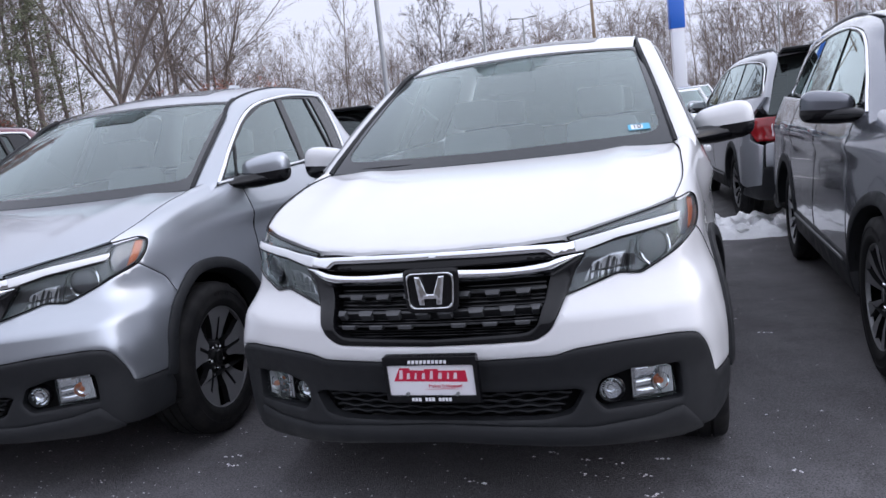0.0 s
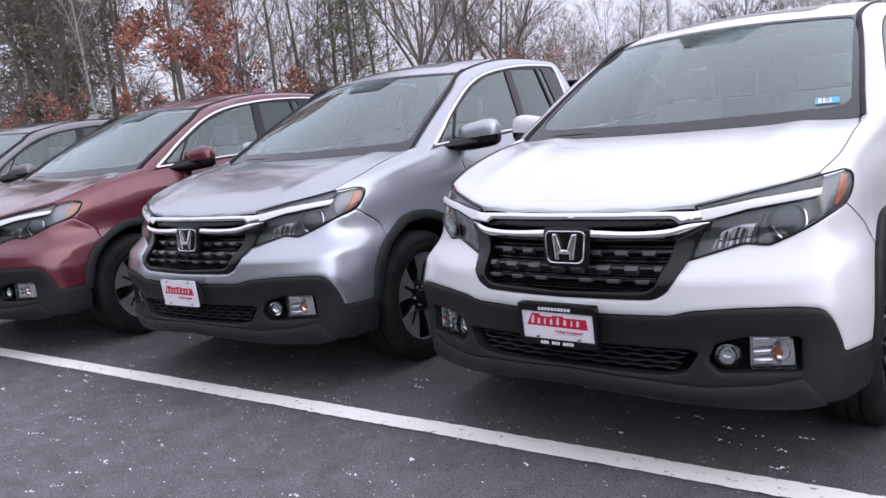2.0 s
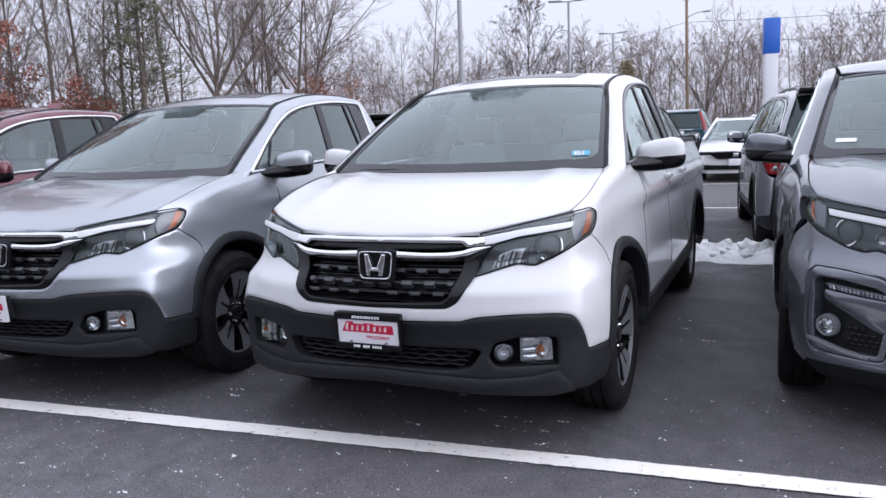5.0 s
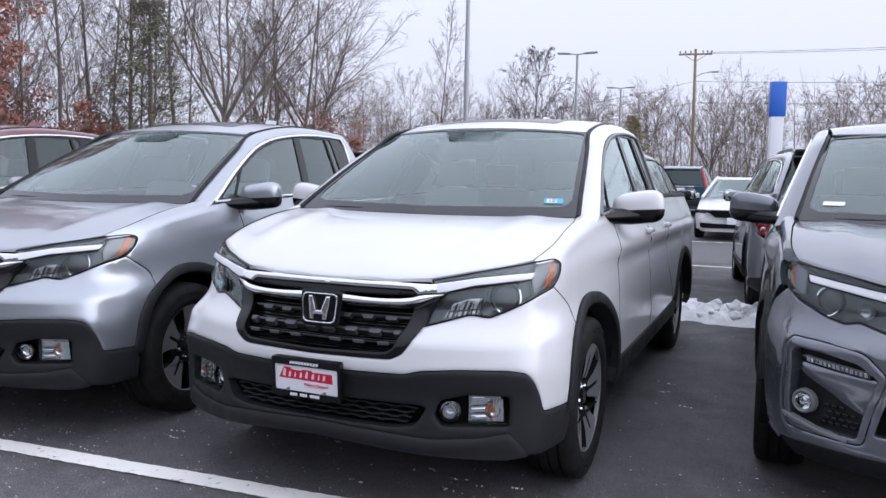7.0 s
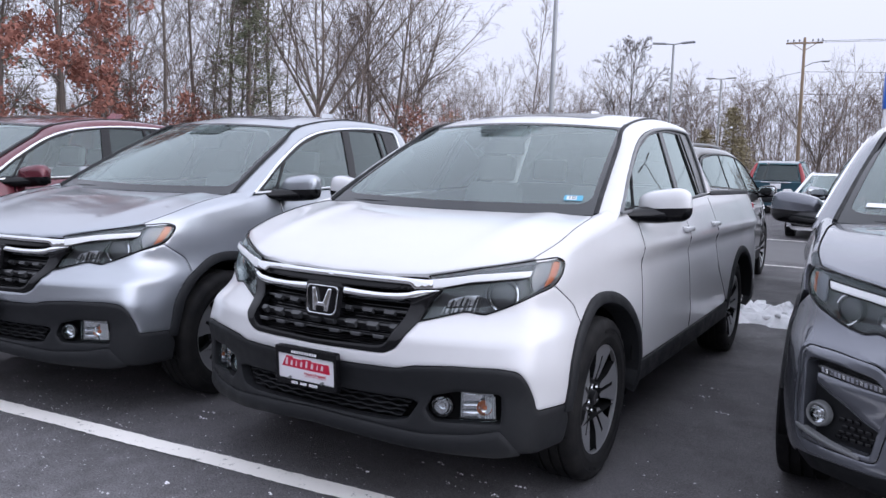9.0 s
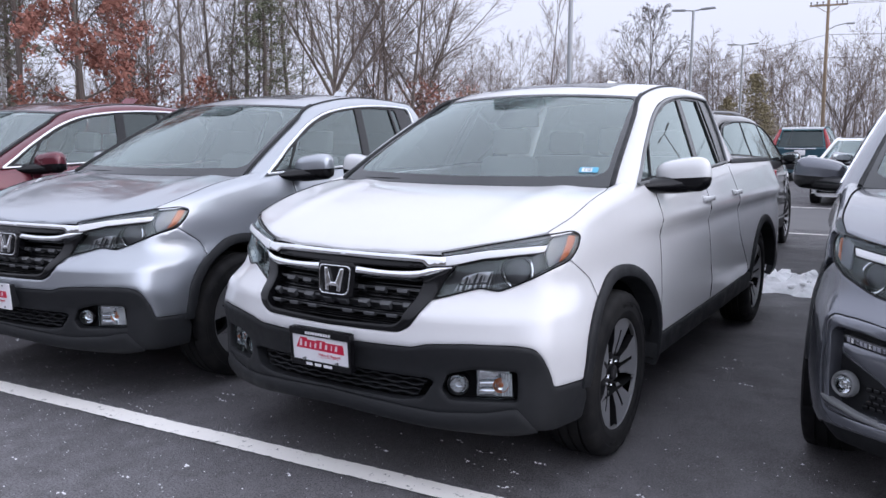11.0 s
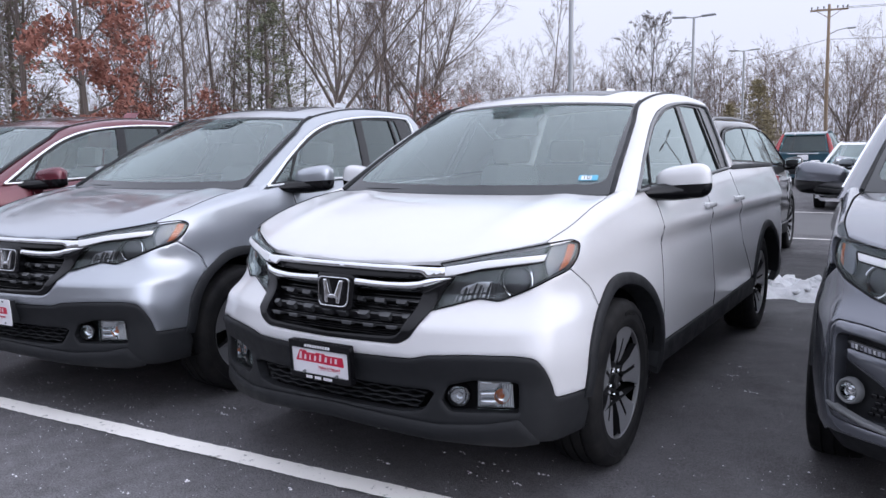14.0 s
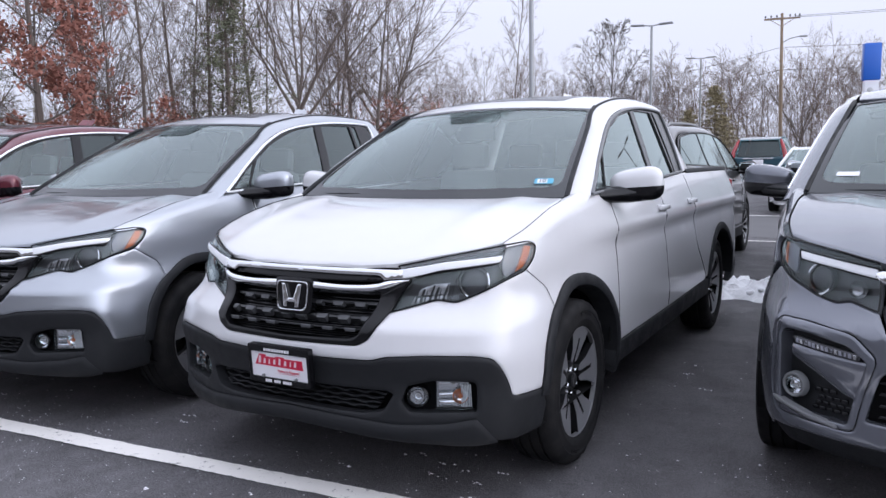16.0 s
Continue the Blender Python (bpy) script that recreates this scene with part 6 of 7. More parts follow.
repaint(silver_suv, GREY)
repaint(black_suv, BLACK)
for ob in black_suv.children:
    if ob.name.split(".")[0] == "window_trim":
        ob.material_slots[0].link = "OBJECT"
        ob.material_slots[0].material = GLOSSBLACK
repaint(dark_suv, BLACK)
repaint(teal_hatch, TEAL)


# ---- ground ----
ASPHALT = material("asphalt", (0.045, 0.045, 0.048), 0.75)


def times(m, a, b):
    """Two colours multiplied."""
    out = mixed(m, 1.0, a, b)
    out.node.blend_type = "MULTIPLY"
    return out


g1 = ramp(ASPHALT, noise_node(ASPHALT, 0.55, 7, 0.68), [(0.36, (0.064, 0.059, 0.060)), (0.64, (0.122, 0.114, 0.120))])
g2 = noise_node(ASPHALT, 170, 2, 0.6)
blotch = ramp(ASPHALT, noise_node(ASPHALT, 3.4, 9, 0.74), [(0.36, 0.50), (0.50, 0.95), (0.66, 1.0)])
tone = times(ASPHALT, g1, blotch)
tone = times(ASPHALT, tone, ramp(ASPHALT, noise_node(ASPHALT, 46, 4, 0.75), [(0.38, 0.45), (0.52, 1.0)]))
# dried salt pales the aisle; towards the stalls the tone turns darker
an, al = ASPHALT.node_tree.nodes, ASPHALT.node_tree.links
xyz, lean, row_noise, aisle_mask = an.new("ShaderNodeSeparateXYZ"), an.new("ShaderNodeMath"), an.new("ShaderNodeMath"), an.new("ShaderNodeMapRange")
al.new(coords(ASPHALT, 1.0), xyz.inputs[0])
lean.operation, row_noise.operation = "MULTIPLY_ADD", "MULTIPLY_ADD"
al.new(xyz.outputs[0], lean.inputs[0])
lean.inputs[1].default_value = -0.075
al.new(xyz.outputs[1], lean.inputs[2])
al.new(noise_node(ASPHALT, 0.9, 6, 0.65), row_noise.inputs[0])
row_noise.inputs[1].default_value = 2.2
al.new(lean.outputs[0], row_noise.inputs[2])
al.new(row_noise.outputs[0], aisle_mask.inputs["Value"])
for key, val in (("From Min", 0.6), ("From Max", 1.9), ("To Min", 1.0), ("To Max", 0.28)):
    aisle_mask.inputs[key].default_value = val
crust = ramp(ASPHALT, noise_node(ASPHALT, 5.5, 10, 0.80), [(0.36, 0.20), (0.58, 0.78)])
tone = mixed(ASPHALT, times(ASPHALT, aisle_mask.outputs[0], crust), tone, (0.245, 0.240, 0.254))
# pale aggregate in dark binder
tone = mixed(ASPHALT, ramp(ASPHALT, g2, [(0.53, 0.0), (0.60, 0.55)]), tone, (0.25, 0.243, 0.25))
tone = mixed(ASPHALT, ramp(ASPHALT, noise_node(ASPHALT, 120, 2, 0.5), [(0.42, 0.6), (0.48, 0.0)]), tone, (0.018, 0.017, 0.019))
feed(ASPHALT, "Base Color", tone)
feed(ASPHALT, "Roughness", ramp(ASPHALT, noise_node(ASPHALT, 1.3, 6, 0.65), [(0.35, 0.45), (0.65, 0.75)]))
bump(ASPHALT, g2, 1.0, 0.010)
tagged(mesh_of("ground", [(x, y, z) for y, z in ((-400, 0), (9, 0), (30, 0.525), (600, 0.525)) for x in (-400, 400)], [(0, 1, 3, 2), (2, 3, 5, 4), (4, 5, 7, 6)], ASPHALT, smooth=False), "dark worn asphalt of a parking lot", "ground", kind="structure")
OLD = material("pale_asphalt", (0.11, 0.11, 0.112), 0.85)
feed(OLD, "Base Color", mixed(OLD, noise_node(OLD, 0.8, 7, 0.65), (0.075, 0.075, 0.078), (0.15, 0.148, 0.15)))
tagged(mesh_of("drive_lane", [(-60, 11.3, 0.0615), (60, 11.3, 0.0615), (60, 15.0, 0.154), (-60, 15.0, 0.154)], [(0, 1, 2, 3)], OLD, smooth=False), "paler worn asphalt of the drive lane", "road", kind="structure")
LINE = material("line_paint", (0.62, 0.61, 0.58), 0.7)
worn = ramp(LINE, noise_node(LINE, 22, 7, 0.7), [(0.31, 1.0), (0.40, 0.0)])
feed(LINE, "Base Color", mixed(LINE, worn, mixed(LINE, noise_node(LINE, 5, 5), (0.88, 0.85, 0.80), (0.96, 0.93, 0.89)), (0.16, 0.155, 0.15)))
bump(LINE, noise_node(LINE, 160, 3, 0.7), 0.4, 0.003)


# unseen wall added behind the camera to cut low light on car fronts
BLOCKER = material("grey_brown_blocker", (0.15, 0.14, 0.135), 0.8)
feed(BLOCKER, "Base Color", mixed(BLOCKER, noise_node(BLOCKER, 0.4, 6, 0.65), (0.11, 0.102, 0.098), (0.19, 0.18, 0.172)))
tagged(mesh_of("sky_block_south", *data_of(block((70, 0.4, 7.0), (0, -24.0, 3.5))), BLOCKER, smooth=False), "unseen plain grey-brown wall added to block low sky light", "wall", kind="structure")


def stripe(name, x0, y0, x1, y1, width, label):
    d = Vector((x1 - x0, y1 - y0, 0)).normalized()
    n = Vector((-d.y, d.x, 0)) * width / 2
    k, rl = 900, random.Random(3)
    vs = []
    for i in range(k + 1):
        p = Vector((x0 + (x1 - x0) * i / k, y0 + (y1 - y0) * i / k, 0))
        p.z = 0.008 + max(0.0, 0.025 * (p.y - 9))
        vs += [p + n * (1 + 0.03 * math.sin(i * 0.21) + rl.gauss(0, 0.03)), p - n * (1 + 0.03 * math.sin(i * 0.17) + rl.gauss(0, 0.03))]
    ob = mesh_of(name, vs, [(2 * i, 2 * i + 1, 2 * i + 3, 2 * i + 2) for i in range(k)], LINE, smooth=False)
    return tagged(ob, label, "road marking", kind="structure")


stripe("line_front", -14, 0.081 - 0.075 * 14, 8, 0.081 + 0.075 * 8, 0.122, "white painted line along the parking row")
stripe("line_rear", -14, 10.7, 12, 10.9, 0.10, "white painted line along the parking row")
stripe("line_lane", -14, 15.1, 14, 15.3, 0.11, "white painted line beside the drive lane")
SNOW = material("old_snow", (0.82, 0.83, 0.86), 0.6)
feed(SNOW, "Base Color", mixed(SNOW, ramp(SNOW, noise_node(SNOW, 7, 7, 0.7), [(0.5, 0.0), (0.85, 1.0)]), (0.93, 0.94, 0.95), (0.70, 0.70, 0.71)))
bump(SNOW, noise_node(SNOW, 30, 6, 0.6), 0.6, 0.02)


def snow_bank():
    vs, fs = [], []
    nx, ny = 90, 70
    for i in range(nx + 1):
        for j in range(ny + 1):
            x, y = -0.5 + 2.6 * i / nx, 5.35 + 1.3 * j / ny
            lump = 0.6 * noise.noise((x * 2.6, y * 2.6, 0)) + 0.5 * noise.noise((x * 7, y * 7, 4)) + 0.25 * abs(noise.noise((x * 16, y * 16, 9)))
            edge = min(1, (x + 0.5) / 0.5, (2.1 - x) / 0.4, (y - 5.35) / 0.30, (6.65 - y) / 0.6)
            h = edge * (0.12 + 0.10 * lump) + 0.10 * lump * (1 if edge > 0.15 else edge / 0.15) - 0.03
            vs.append((x, y, max(-0.02, h)))
    for i in range(nx):
        for j in range(ny):
            a = i * (ny + 1) + j
            fs.append((a, a + ny + 1, a + ny + 2, a + 1))
    rl, lumps = random.Random(9), [(vs, fs)]
    for k in range(60):
        x, y, q = rl.uniform(-0.3, 2.0), rl.uniform(5.52, 6.2), rl.choice((0.03, 0.04, 0.05, 0.07, 0.09))
        i, j = int((x + 0.5) / 2.6 * nx), int((y - 5.35) / 1.3 * ny)
        z = vs[i * (ny + 1) + j][2]
        bm = bmesh.new()
        bmesh.ops.create_icosphere(bm, subdivisions=2, radius=q)
        for v in bm.verts:
            v.co *= 1 + 0.6 * noise.noise(v.co * 16 + Vector((k, 0, 0)))
            v.co.z *= 0.75
            v.co += Vector((x, y, z + q * 0.05))
        lumps.append(data_of(bm))
    vs, fs = joined(lumps)
    return tagged(mesh_of("snow_bank", vs, fs, SNOW), "heap of lumpy old snow on the asphalt", "snow", kind="stuff")


snow_bank()
GRIT = material("salt_grit", (0.78, 0.78, 0.80), 0.8)
rng = random.Random(5)
vs, fs = [], []
def flake(x, y, r, st):
    a0, n0, z = rng.uniform(0, 6), len(vs), 0.001
    ring = [(x + r * st * math.cos(a0 + a) * rng.uniform(0.25, 1.15), y + r * math.sin(a0 + a) * rng.uniform(0.25, 1.15), z) for a in (0, 1.3, 2.5, 3.8, 5.1)]
    vs.extend(ring + [(x, y, z + r * 0.8)])
    fs.extend((n0 + i, n0 + (i + 1) % 5, n0 + 5) for i in range(5))


for k in range(7600):
    if k < 5000:
        x, y = rng.uniform(-7, 4.5), rng.uniform(-1.6, 6.0) if k % 3 else rng.uniform(-1.2, 1.2)
    else:
        x, y = rng.gauss(-2.4, 2.2), rng.uniform(-2.4, 0.3)
    flake(x, y, rng.choice((0.0012, 0.0015, 0.0019, 0.0024, 0.003, 0.0042)) * rng.uniform(0.7, 1.25), rng.uniform(1, 2.6))
# larger crumbs lie in small drifts
for k in range(230):
    x, y = (rng.uniform(-7, 4.0), rng.uniform(-1.6, 3.5)) if k % 2 else (rng.gauss(-2.0, 2.2), rng.uniform(-2.2, 0.8))
    lean = rng.uniform(-0.5, 0.5)
    for q in range(rng.randint(2, 7)):
        d = rng.gauss(0, 0.020)
        flake(x + d, y + d * lean + rng.gauss(0, 0.006), rng.uniform(0.003, 0.0075), rng.uniform(1, 2.0))
tagged(mesh_of("salt_grit", vs, fs, GRIT, smooth=False), "scattered white road salt and small stones", "grit", kind="stuff")

# ---- poles, sign, wires, fence ----
STEELPOLE = material("galvanised_pole", (0.36, 0.37, 0.38), 0.5, 0.6)
WOOD = material("weathered_pole_wood", (0.30, 0.22, 0.15), 0.9)
feed(WOOD, "Base Color", mixed(WOOD, noise_node(WOOD, 3, 6, 0.7, (6.0, 6.0, 0.5)), (0.20, 0.145, 0.10), (0.40, 0.30, 0.21)))
SIGNBLUE = material("sign_blue", (0.02, 0.13, 0.55), 0.35)
SIGNWHITE = material("sign_white", (0.74, 0.75, 0.78), 0.4)
WIRE = material("black_wire", (0.03, 0.03, 0.03), 0.6)


def light_pole(x, y, h, turn=0.0):
    base = empty("lot_light_pole", "grey steel lot light with two flat heads", "light pole", "lot lights", pose(x, y, 0, 0, 0, turn))
    mesh_of("pole", *tube([(0, 0, 0), (0, 0, h * 0.5), (0, 0, h - 0.08)], [0.095, 0.08, 0.065], 12), STEELPOLE, base)
    mesh_of("plinth", *data_of(block((0.5, 0.5, 0.7), (0, 0, 0.35), 0.04)), OLD, base)
    for s in (1, -1):
        arm = mesh_of("arm", *tube([(0, 0, h - 0.12), (s * 0.45, 0, h - 0.06)], 0.035, 8), STEELPOLE, base)
        mesh_of("lamp_head", *data_of(block((0.75, 0.30, 0.09), (s * 0.78, 0, h - 0.04), 0.025, pose(0, 0, 0, 0, -3 * s, 0).to_3x3().to_4x4())), STEELPOLE, arm)
    return base


light_pole(-8.35, 22.0, 10.0, 20)
light_pole(-9.6, 42.0, 9.0, 5)
light_pole(-11.0, 62.4, 9.5, 5)
light_pole(9.2, 70.0, 10.0, 5)
light_pole(10.5, 46.7, 12.0, 5)


def utility_pole(x, y, h, arm, lamp):
    base = empty("utility_pole", "weathered wooden utility pole with cross-arm", "utility pole", "utility poles", pose(x, y, 0, 0, 0, 8))
    mesh_of("pole", *tube([(0.25, 0, 0), (0.1, 0, h * 0.5), (0, 0, h)], [0.20, 0.17, 0.13], 12), WOOD, base)
    bar = mesh_of("cross_arm", *data_of(block((arm, 0.12, 0.16), (0, -0.12, h - 0.55), 0.01)), WOOD, base)
    for k in (-0.46, -0.30, -0.14, 0.22, 0.36, 0.48):
        mesh_of("insulator", *[[(v[0] + k * arm, v[1] - 0.12, v[2] + h - 0.47) for v in q] if i == 0 else q for i, q in enumerate(lathe([(0.0, 0.04), (0.12, 0.05), (0.2, 0.10), (0.28, 0.06), (0.33, 0.001)], 10, "z"))], SATIN, bar)
    for s in (1, -1):
        mesh_of("brace", *tube([(0, -0.08, h - 1.3), (s * arm * 0.32, -0.12, h - 0.62)], 0.03, 6), WOOD, base)
    if lamp:
        a = mesh_of("lamp_arm", *tube([(0, 0, h - 2.9), (0.8, -0.1, h - 2.5), (1.7, -0.2, h - 2.35)], 0.045, 8), STEELPOLE, base)
        mesh_of("lamp_head", *data_of(block((0.75, 0.3, 0.16), (2.0, -0.2, h - 2.38), 0.05)), STEELPOLE, a)
    return base


utility_pole(-7.3, 82.0, 15.6, 3.3, True)
utility_pole(-46.0, 80.0, 8.6, 2.6, False)
utility_pole(22.0, 118.0, 13.0, 3.2, False)


def wire(a, b, sag, r=0.022):
    pts = [(a[0] + (b[0] - a[0]) * t, a[1] + (b[1] - a[1]) * t, a[2] + (b[2] - a[2]) * t - sag * 4 * t * (1 - t)) for t in np.linspace(0, 1, 24)]
    tagged(mesh_of("overhead_wire", *tube(pts, r, 4), WIRE), "thin black overhead wire between poles", "wire", "overhead wires")


wire((-6.0, 81.9, 15.2), (52, 84, 17.0), 0.9)
wire((-8.6, 81.9, 15.2), (52, 83.6, 16.6), 1.0)
wire((-7.3, 82, 12.3), (52, 84, 12.6), 0.8)
wire((-7.3, 82, 10.1), (52, 84, 10.4), 0.6, 0.03)
wire((-7.3, 82, 12.3), (-46, 80, 7.6), 1.0)
wire((-7.3, 82, 10.1), (-46, 80, 6.6), 0.8)


def sign_pylon(x, y):
    base = empty("sign_pylon", "tall white sign pillar with a blue top", "sign", "", pose(x, y, 0, 0, 0, 14))
    mesh_of("column", *data_of(block((0.92, 0.55, 6.7), (0, 0, 3.35), 0.05)), SIGNWHITE, base)
    mesh_of("blue_cap", *data_of(block((1.12, 0.68, 2.55), (0, 0, 7.95), 0.08)), SIGNBLUE, base, "blue sign box")


sign_pylon(1.0, 60.0)


def fence():
    base = empty("mesh_fence", "grey chain-link fence along the lot", "fence")
    for k in range(38):
        mesh_of("post", *tube([(-38 + 2.6 * k, 66, 0), (-38 + 2.6 * k, 66, 2.3)], 0.035, 6), STEELPOLE, base)
    for z in (2.25, 0.15):
        mesh_of("rail", *tube([(-38, 66, z), (60, 66, z)], 0.022, 6), STEELPOLE, base)
    strands = joined([tube([(-38, 66, z), (60, 66, z)], 0.006, 3) for z in np.arange(0.3, 2.2, 0.16)])
    mesh_of("wire_mesh", *strands, STEELPOLE, base)


fence()

# ---- trees ----
BARK = material("grey_bark", (0.11, 0.095, 0.085), 0.95)
feed(BARK, "Base Color", mixed(BARK, noise_node(BARK, 2.5, 7, 0.7, (4.0, 4.0, 0.8)), (0.088, 0.070, 0.061), (0.205, 0.168, 0.148)))
TWIG = material("twig_bark", (0.12, 0.10, 0.09), 0.95)
feed(TWIG, "Base Color", mixed(TWIG, noise_node(TWIG, 0.5, 4), (0.150, 0.114, 0.098), (0.275, 0.217, 0.190)))
FARTWIG = material("hazy_twigs", (0.2, 0.17, 0.16), 0.95)
feed(FARTWIG, "Base Color", mixed(FARTWIG, noise_node(FARTWIG, 0.12, 4), (0.135, 0.102, 0.088), (0.225, 0.178, 0.155)))
BIRCH = material("pale_birch_bark", (0.42, 0.41, 0.39), 0.8)
DARKTWIG = material("dark_bark", (0.075, 0.062, 0.056), 0.95)
feed(DARKTWIG, "Base Color", mixed(DARKTWIG, noise_node(DARKTWIG, 1.5, 5), (0.055, 0.045, 0.041), (0.11, 0.092, 0.084)))
LEAF = material("russet_dead_leaf", (0.26, 0.09, 0.045), 0.8)
feed(LEAF, "Base Color", mixed(LEAF, noise_node(LEAF, 1.6, 5), (0.22, 0.085, 0.064), (0.39, 0.170, 0.125)))
NEEDLE = material("pine_needle", (0.035, 0.05, 0.028), 0.85)
feed(NEEDLE, "Base Color", mixed(NEEDLE, noise_node(NEEDLE, 1.2, 5), (0.095, 0.110, 0.070), (0.22, 0.23, 0.145)))
OLIVE = material("olive_needle", (0.24, 0.22, 0.12), 0.85)
feed(OLIVE, "Base Color", mixed(OLIVE, noise_node(OLIVE, 1.2, 5), (0.19, 0.165, 0.090), (0.37, 0.31, 0.18)))
LITTER = material("leaf_litter", (0.13, 0.09, 0.065), 0.95)
feed(LITTER, "Base Color", mixed(LITTER, noise_node(LITTER, 1.1, 8, 0.7), (0.075, 0.055, 0.042), (0.20, 0.14, 0.10)))


def spike(p, q, r):
    """A twig: a three-sided taper that ends in a point."""
    d = (q - p).normalized()
    u = d.orthogonal().normalized() * r
    w = d.cross(u)
    return [p + u, p - u * 0.5 + w * 0.87, p - u * 0.5 - w * 0.87, q], [(0, 1, 3), (1, 2, 3), (2, 0, 3)]


def grow(seed, height, clear=0.18, limbs=15, spread=(0.95, 0.45), reach=0.34, subs=7, twigs=4, tips_each=4, fork=1.0, leaders=0, open_angle=0.5, lift=0.05, fat=0.0095, wander=0.05, fine_r=0.0078, crown=None, lean=False, low=1.0):
    """A bare tree: a tapering trunk (or a fork of leaders), limbs, boughs, branchlets and fine twigs, as two skins."""
    r = random.Random(seed)
    stout, fine, tips = [], [], []

    def turn_off(axis, angle):
        a = r.uniform(0, 6.283)
        side = axis.orthogonal().normalized()
        side = side * math.cos(a) + axis.cross(side) * math.sin(a)
        return (axis * math.cos(angle) + side * math.sin(angle)).normalized()

    def bough(p, d, length, r0, r1, n, w, up, free=False):
        pts, radii = [p], [r0]
        for i in range(n):
            d = (d + Vector((r.gauss(0, w), r.gauss(0, w), r.gauss(0, w * 0.7) + up))).normalized()
            p = p + d * length / n
            pts.append(p)
            radii.append(r0 + (r1 - r0) * ((i + 1) / n) ** 0.8)
            if crown and not free and not crown(p.x / height, p.y / height, p.z / height):
                break
        return pts, radii

    def at(pts, radii, t):
        n = len(pts) - 1
        i = min(int(t * n), n - 1)
        return pts[i].lerp(pts[i + 1], t * n - i), (pts[i + 1] - pts[i]).normalized(), radii[i]

    def branchlet(p, d, length, rad):
        pts, radii = bough(p, d, length, rad, 0.005, 2, wander * 2.0, lift)
        if lean:
            fine.append(spike(pts[0], pts[-1], fine_r))
        else:
            stout.append(tube(pts, radii, 3))
        tips.append(pts[-1])
        for k in range(tips_each):
            q, ax, rr = at(pts, radii, 0.15 + 0.85 * (k + r.random()) / tips_each)
            e = q + (turn_off(ax, r.uniform(0.35, 0.8)) + Vector((0, 0, lift))).normalized() * length * r.uniform(0.35, 0.75)
            fine.append(spike(q, e, fine_r))
            tips.append(e)
            b = q.lerp(e, r.uniform(0.25, 0.8))
            fine.append(spike(b, b + (turn_off((e - q).normalized(), r.uniform(0.35, 0.8))) * (e - q).length * 0.6, fine_r * 0.85))

    def second(p, d, length, rad):
        pts, radii = bough(p, d, length, rad, 0.009, 2 if lean else 4, wander * 1.6, lift)
        stout.append(tube(pts, radii, 3))
        for k in range(twigs):
            t = 0.2 + 0.8 * (k + r.random()) / twigs
            q, ax, rr = at(pts, radii, min(t, 0.99))
            branchlet(q, turn_off(ax, r.uniform(0.4, 0.85)), length * r.uniform(0.35, 0.6) * (1.15 - 0.45 * t), max(rr * 0.6, 0.009))

    def limb(p, d, length, rad):
        pts, radii = bough(p, d, length, rad, 0.014, 4 if lean else 6, wander * 1.2, lift)
        stout.append(tube(pts, radii, 3 if lean else 5))
        for k in range(subs):
            t = 0.18 + 0.82 * (k + r.random()) / subs
            q, ax, rr = at(pts, radii, min(t, 0.99))
            second(q, turn_off(ax, r.uniform(0.45, 0.9)), length * r.uniform(0.32, 0.52) * (1.2 - 0.55 * t), max(rr * 0.6, 0.013))

    up0 = Vector((r.gauss(0, 0.035), r.gauss(0, 0.035), 1)).normalized()
    r0 = height * fat
    pts, radii = bough(Vector((0, 0, -0.1)), up0, height * fork, r0, r0 * 0.62 if leaders else 0.02, 10, wander * 0.5, 0.02, True)
    radii[0] = r0 * 1.35
    stout.append(tube(pts, radii, 8))
    for k in range(leaders):
        q, ax, rr = at(pts, radii, 0.999 - 0.30 * k / leaders)
        a = 2.4 * k + r.uniform(-0.4, 0.4)
        ang = open_angle * (0.25 + 0.75 * (k + 0.5) / leaders)
        d = Vector((math.sin(ang) * math.cos(a), math.sin(ang) * math.sin(a), math.cos(ang)))
        limb(q, d, height * (1 - fork) * r.uniform(0.9, 1.12), rr * 0.72)
    for k in range(limbs):
        t = clear + (0.98 - clear) * ((k + r.random()) / limbs) ** low
        q, ax, rr = at(pts, radii, min(t / fork if fork < 1 else t, 0.985))
        ang = spread[0] + (spread[1] - spread[0]) * t + r.uniform(-0.12, 0.12)
        a = 2.4 * k + r.uniform(-0.5, 0.5)
        d = Vector((math.sin(ang) * math.cos(a), math.sin(ang) * math.sin(a), math.cos(ang)))
        limb(q, d, height * reach * (0.50 + 0.55 * math.sin(math.pi * (t - clear) / (1 - clear)) ** 0.8) * (1 + (low - 1) * (0.2 - 0.9 * t)) * r.uniform(0.75, 1.2), max(rr * 0.45, 0.02))
    return joined(stout), joined(fine), tips


def leaf_cloud(tips, r, n, size, spread):
    vs, fs = [], []
    for k in range(n):
        p = r.choice(tips) + Vector((r.gauss(0, spread), r.gauss(0, spread), r.gauss(0, spread)))
        u = Vector((r.gauss(0, 1), r.gauss(0, 1), r.gauss(0, 1))).normalized()
        v = u.orthogonal().normalized() * r.uniform(0.35, 0.6)
        s, b = size * r.uniform(0.6, 1.3), len(vs)
        vs += [p - u * s, p + v * s, p + u * s, p - v * s]
        fs += [(b, b + 1, b + 2), (b, b + 2, b + 3)]
    return vs, fs


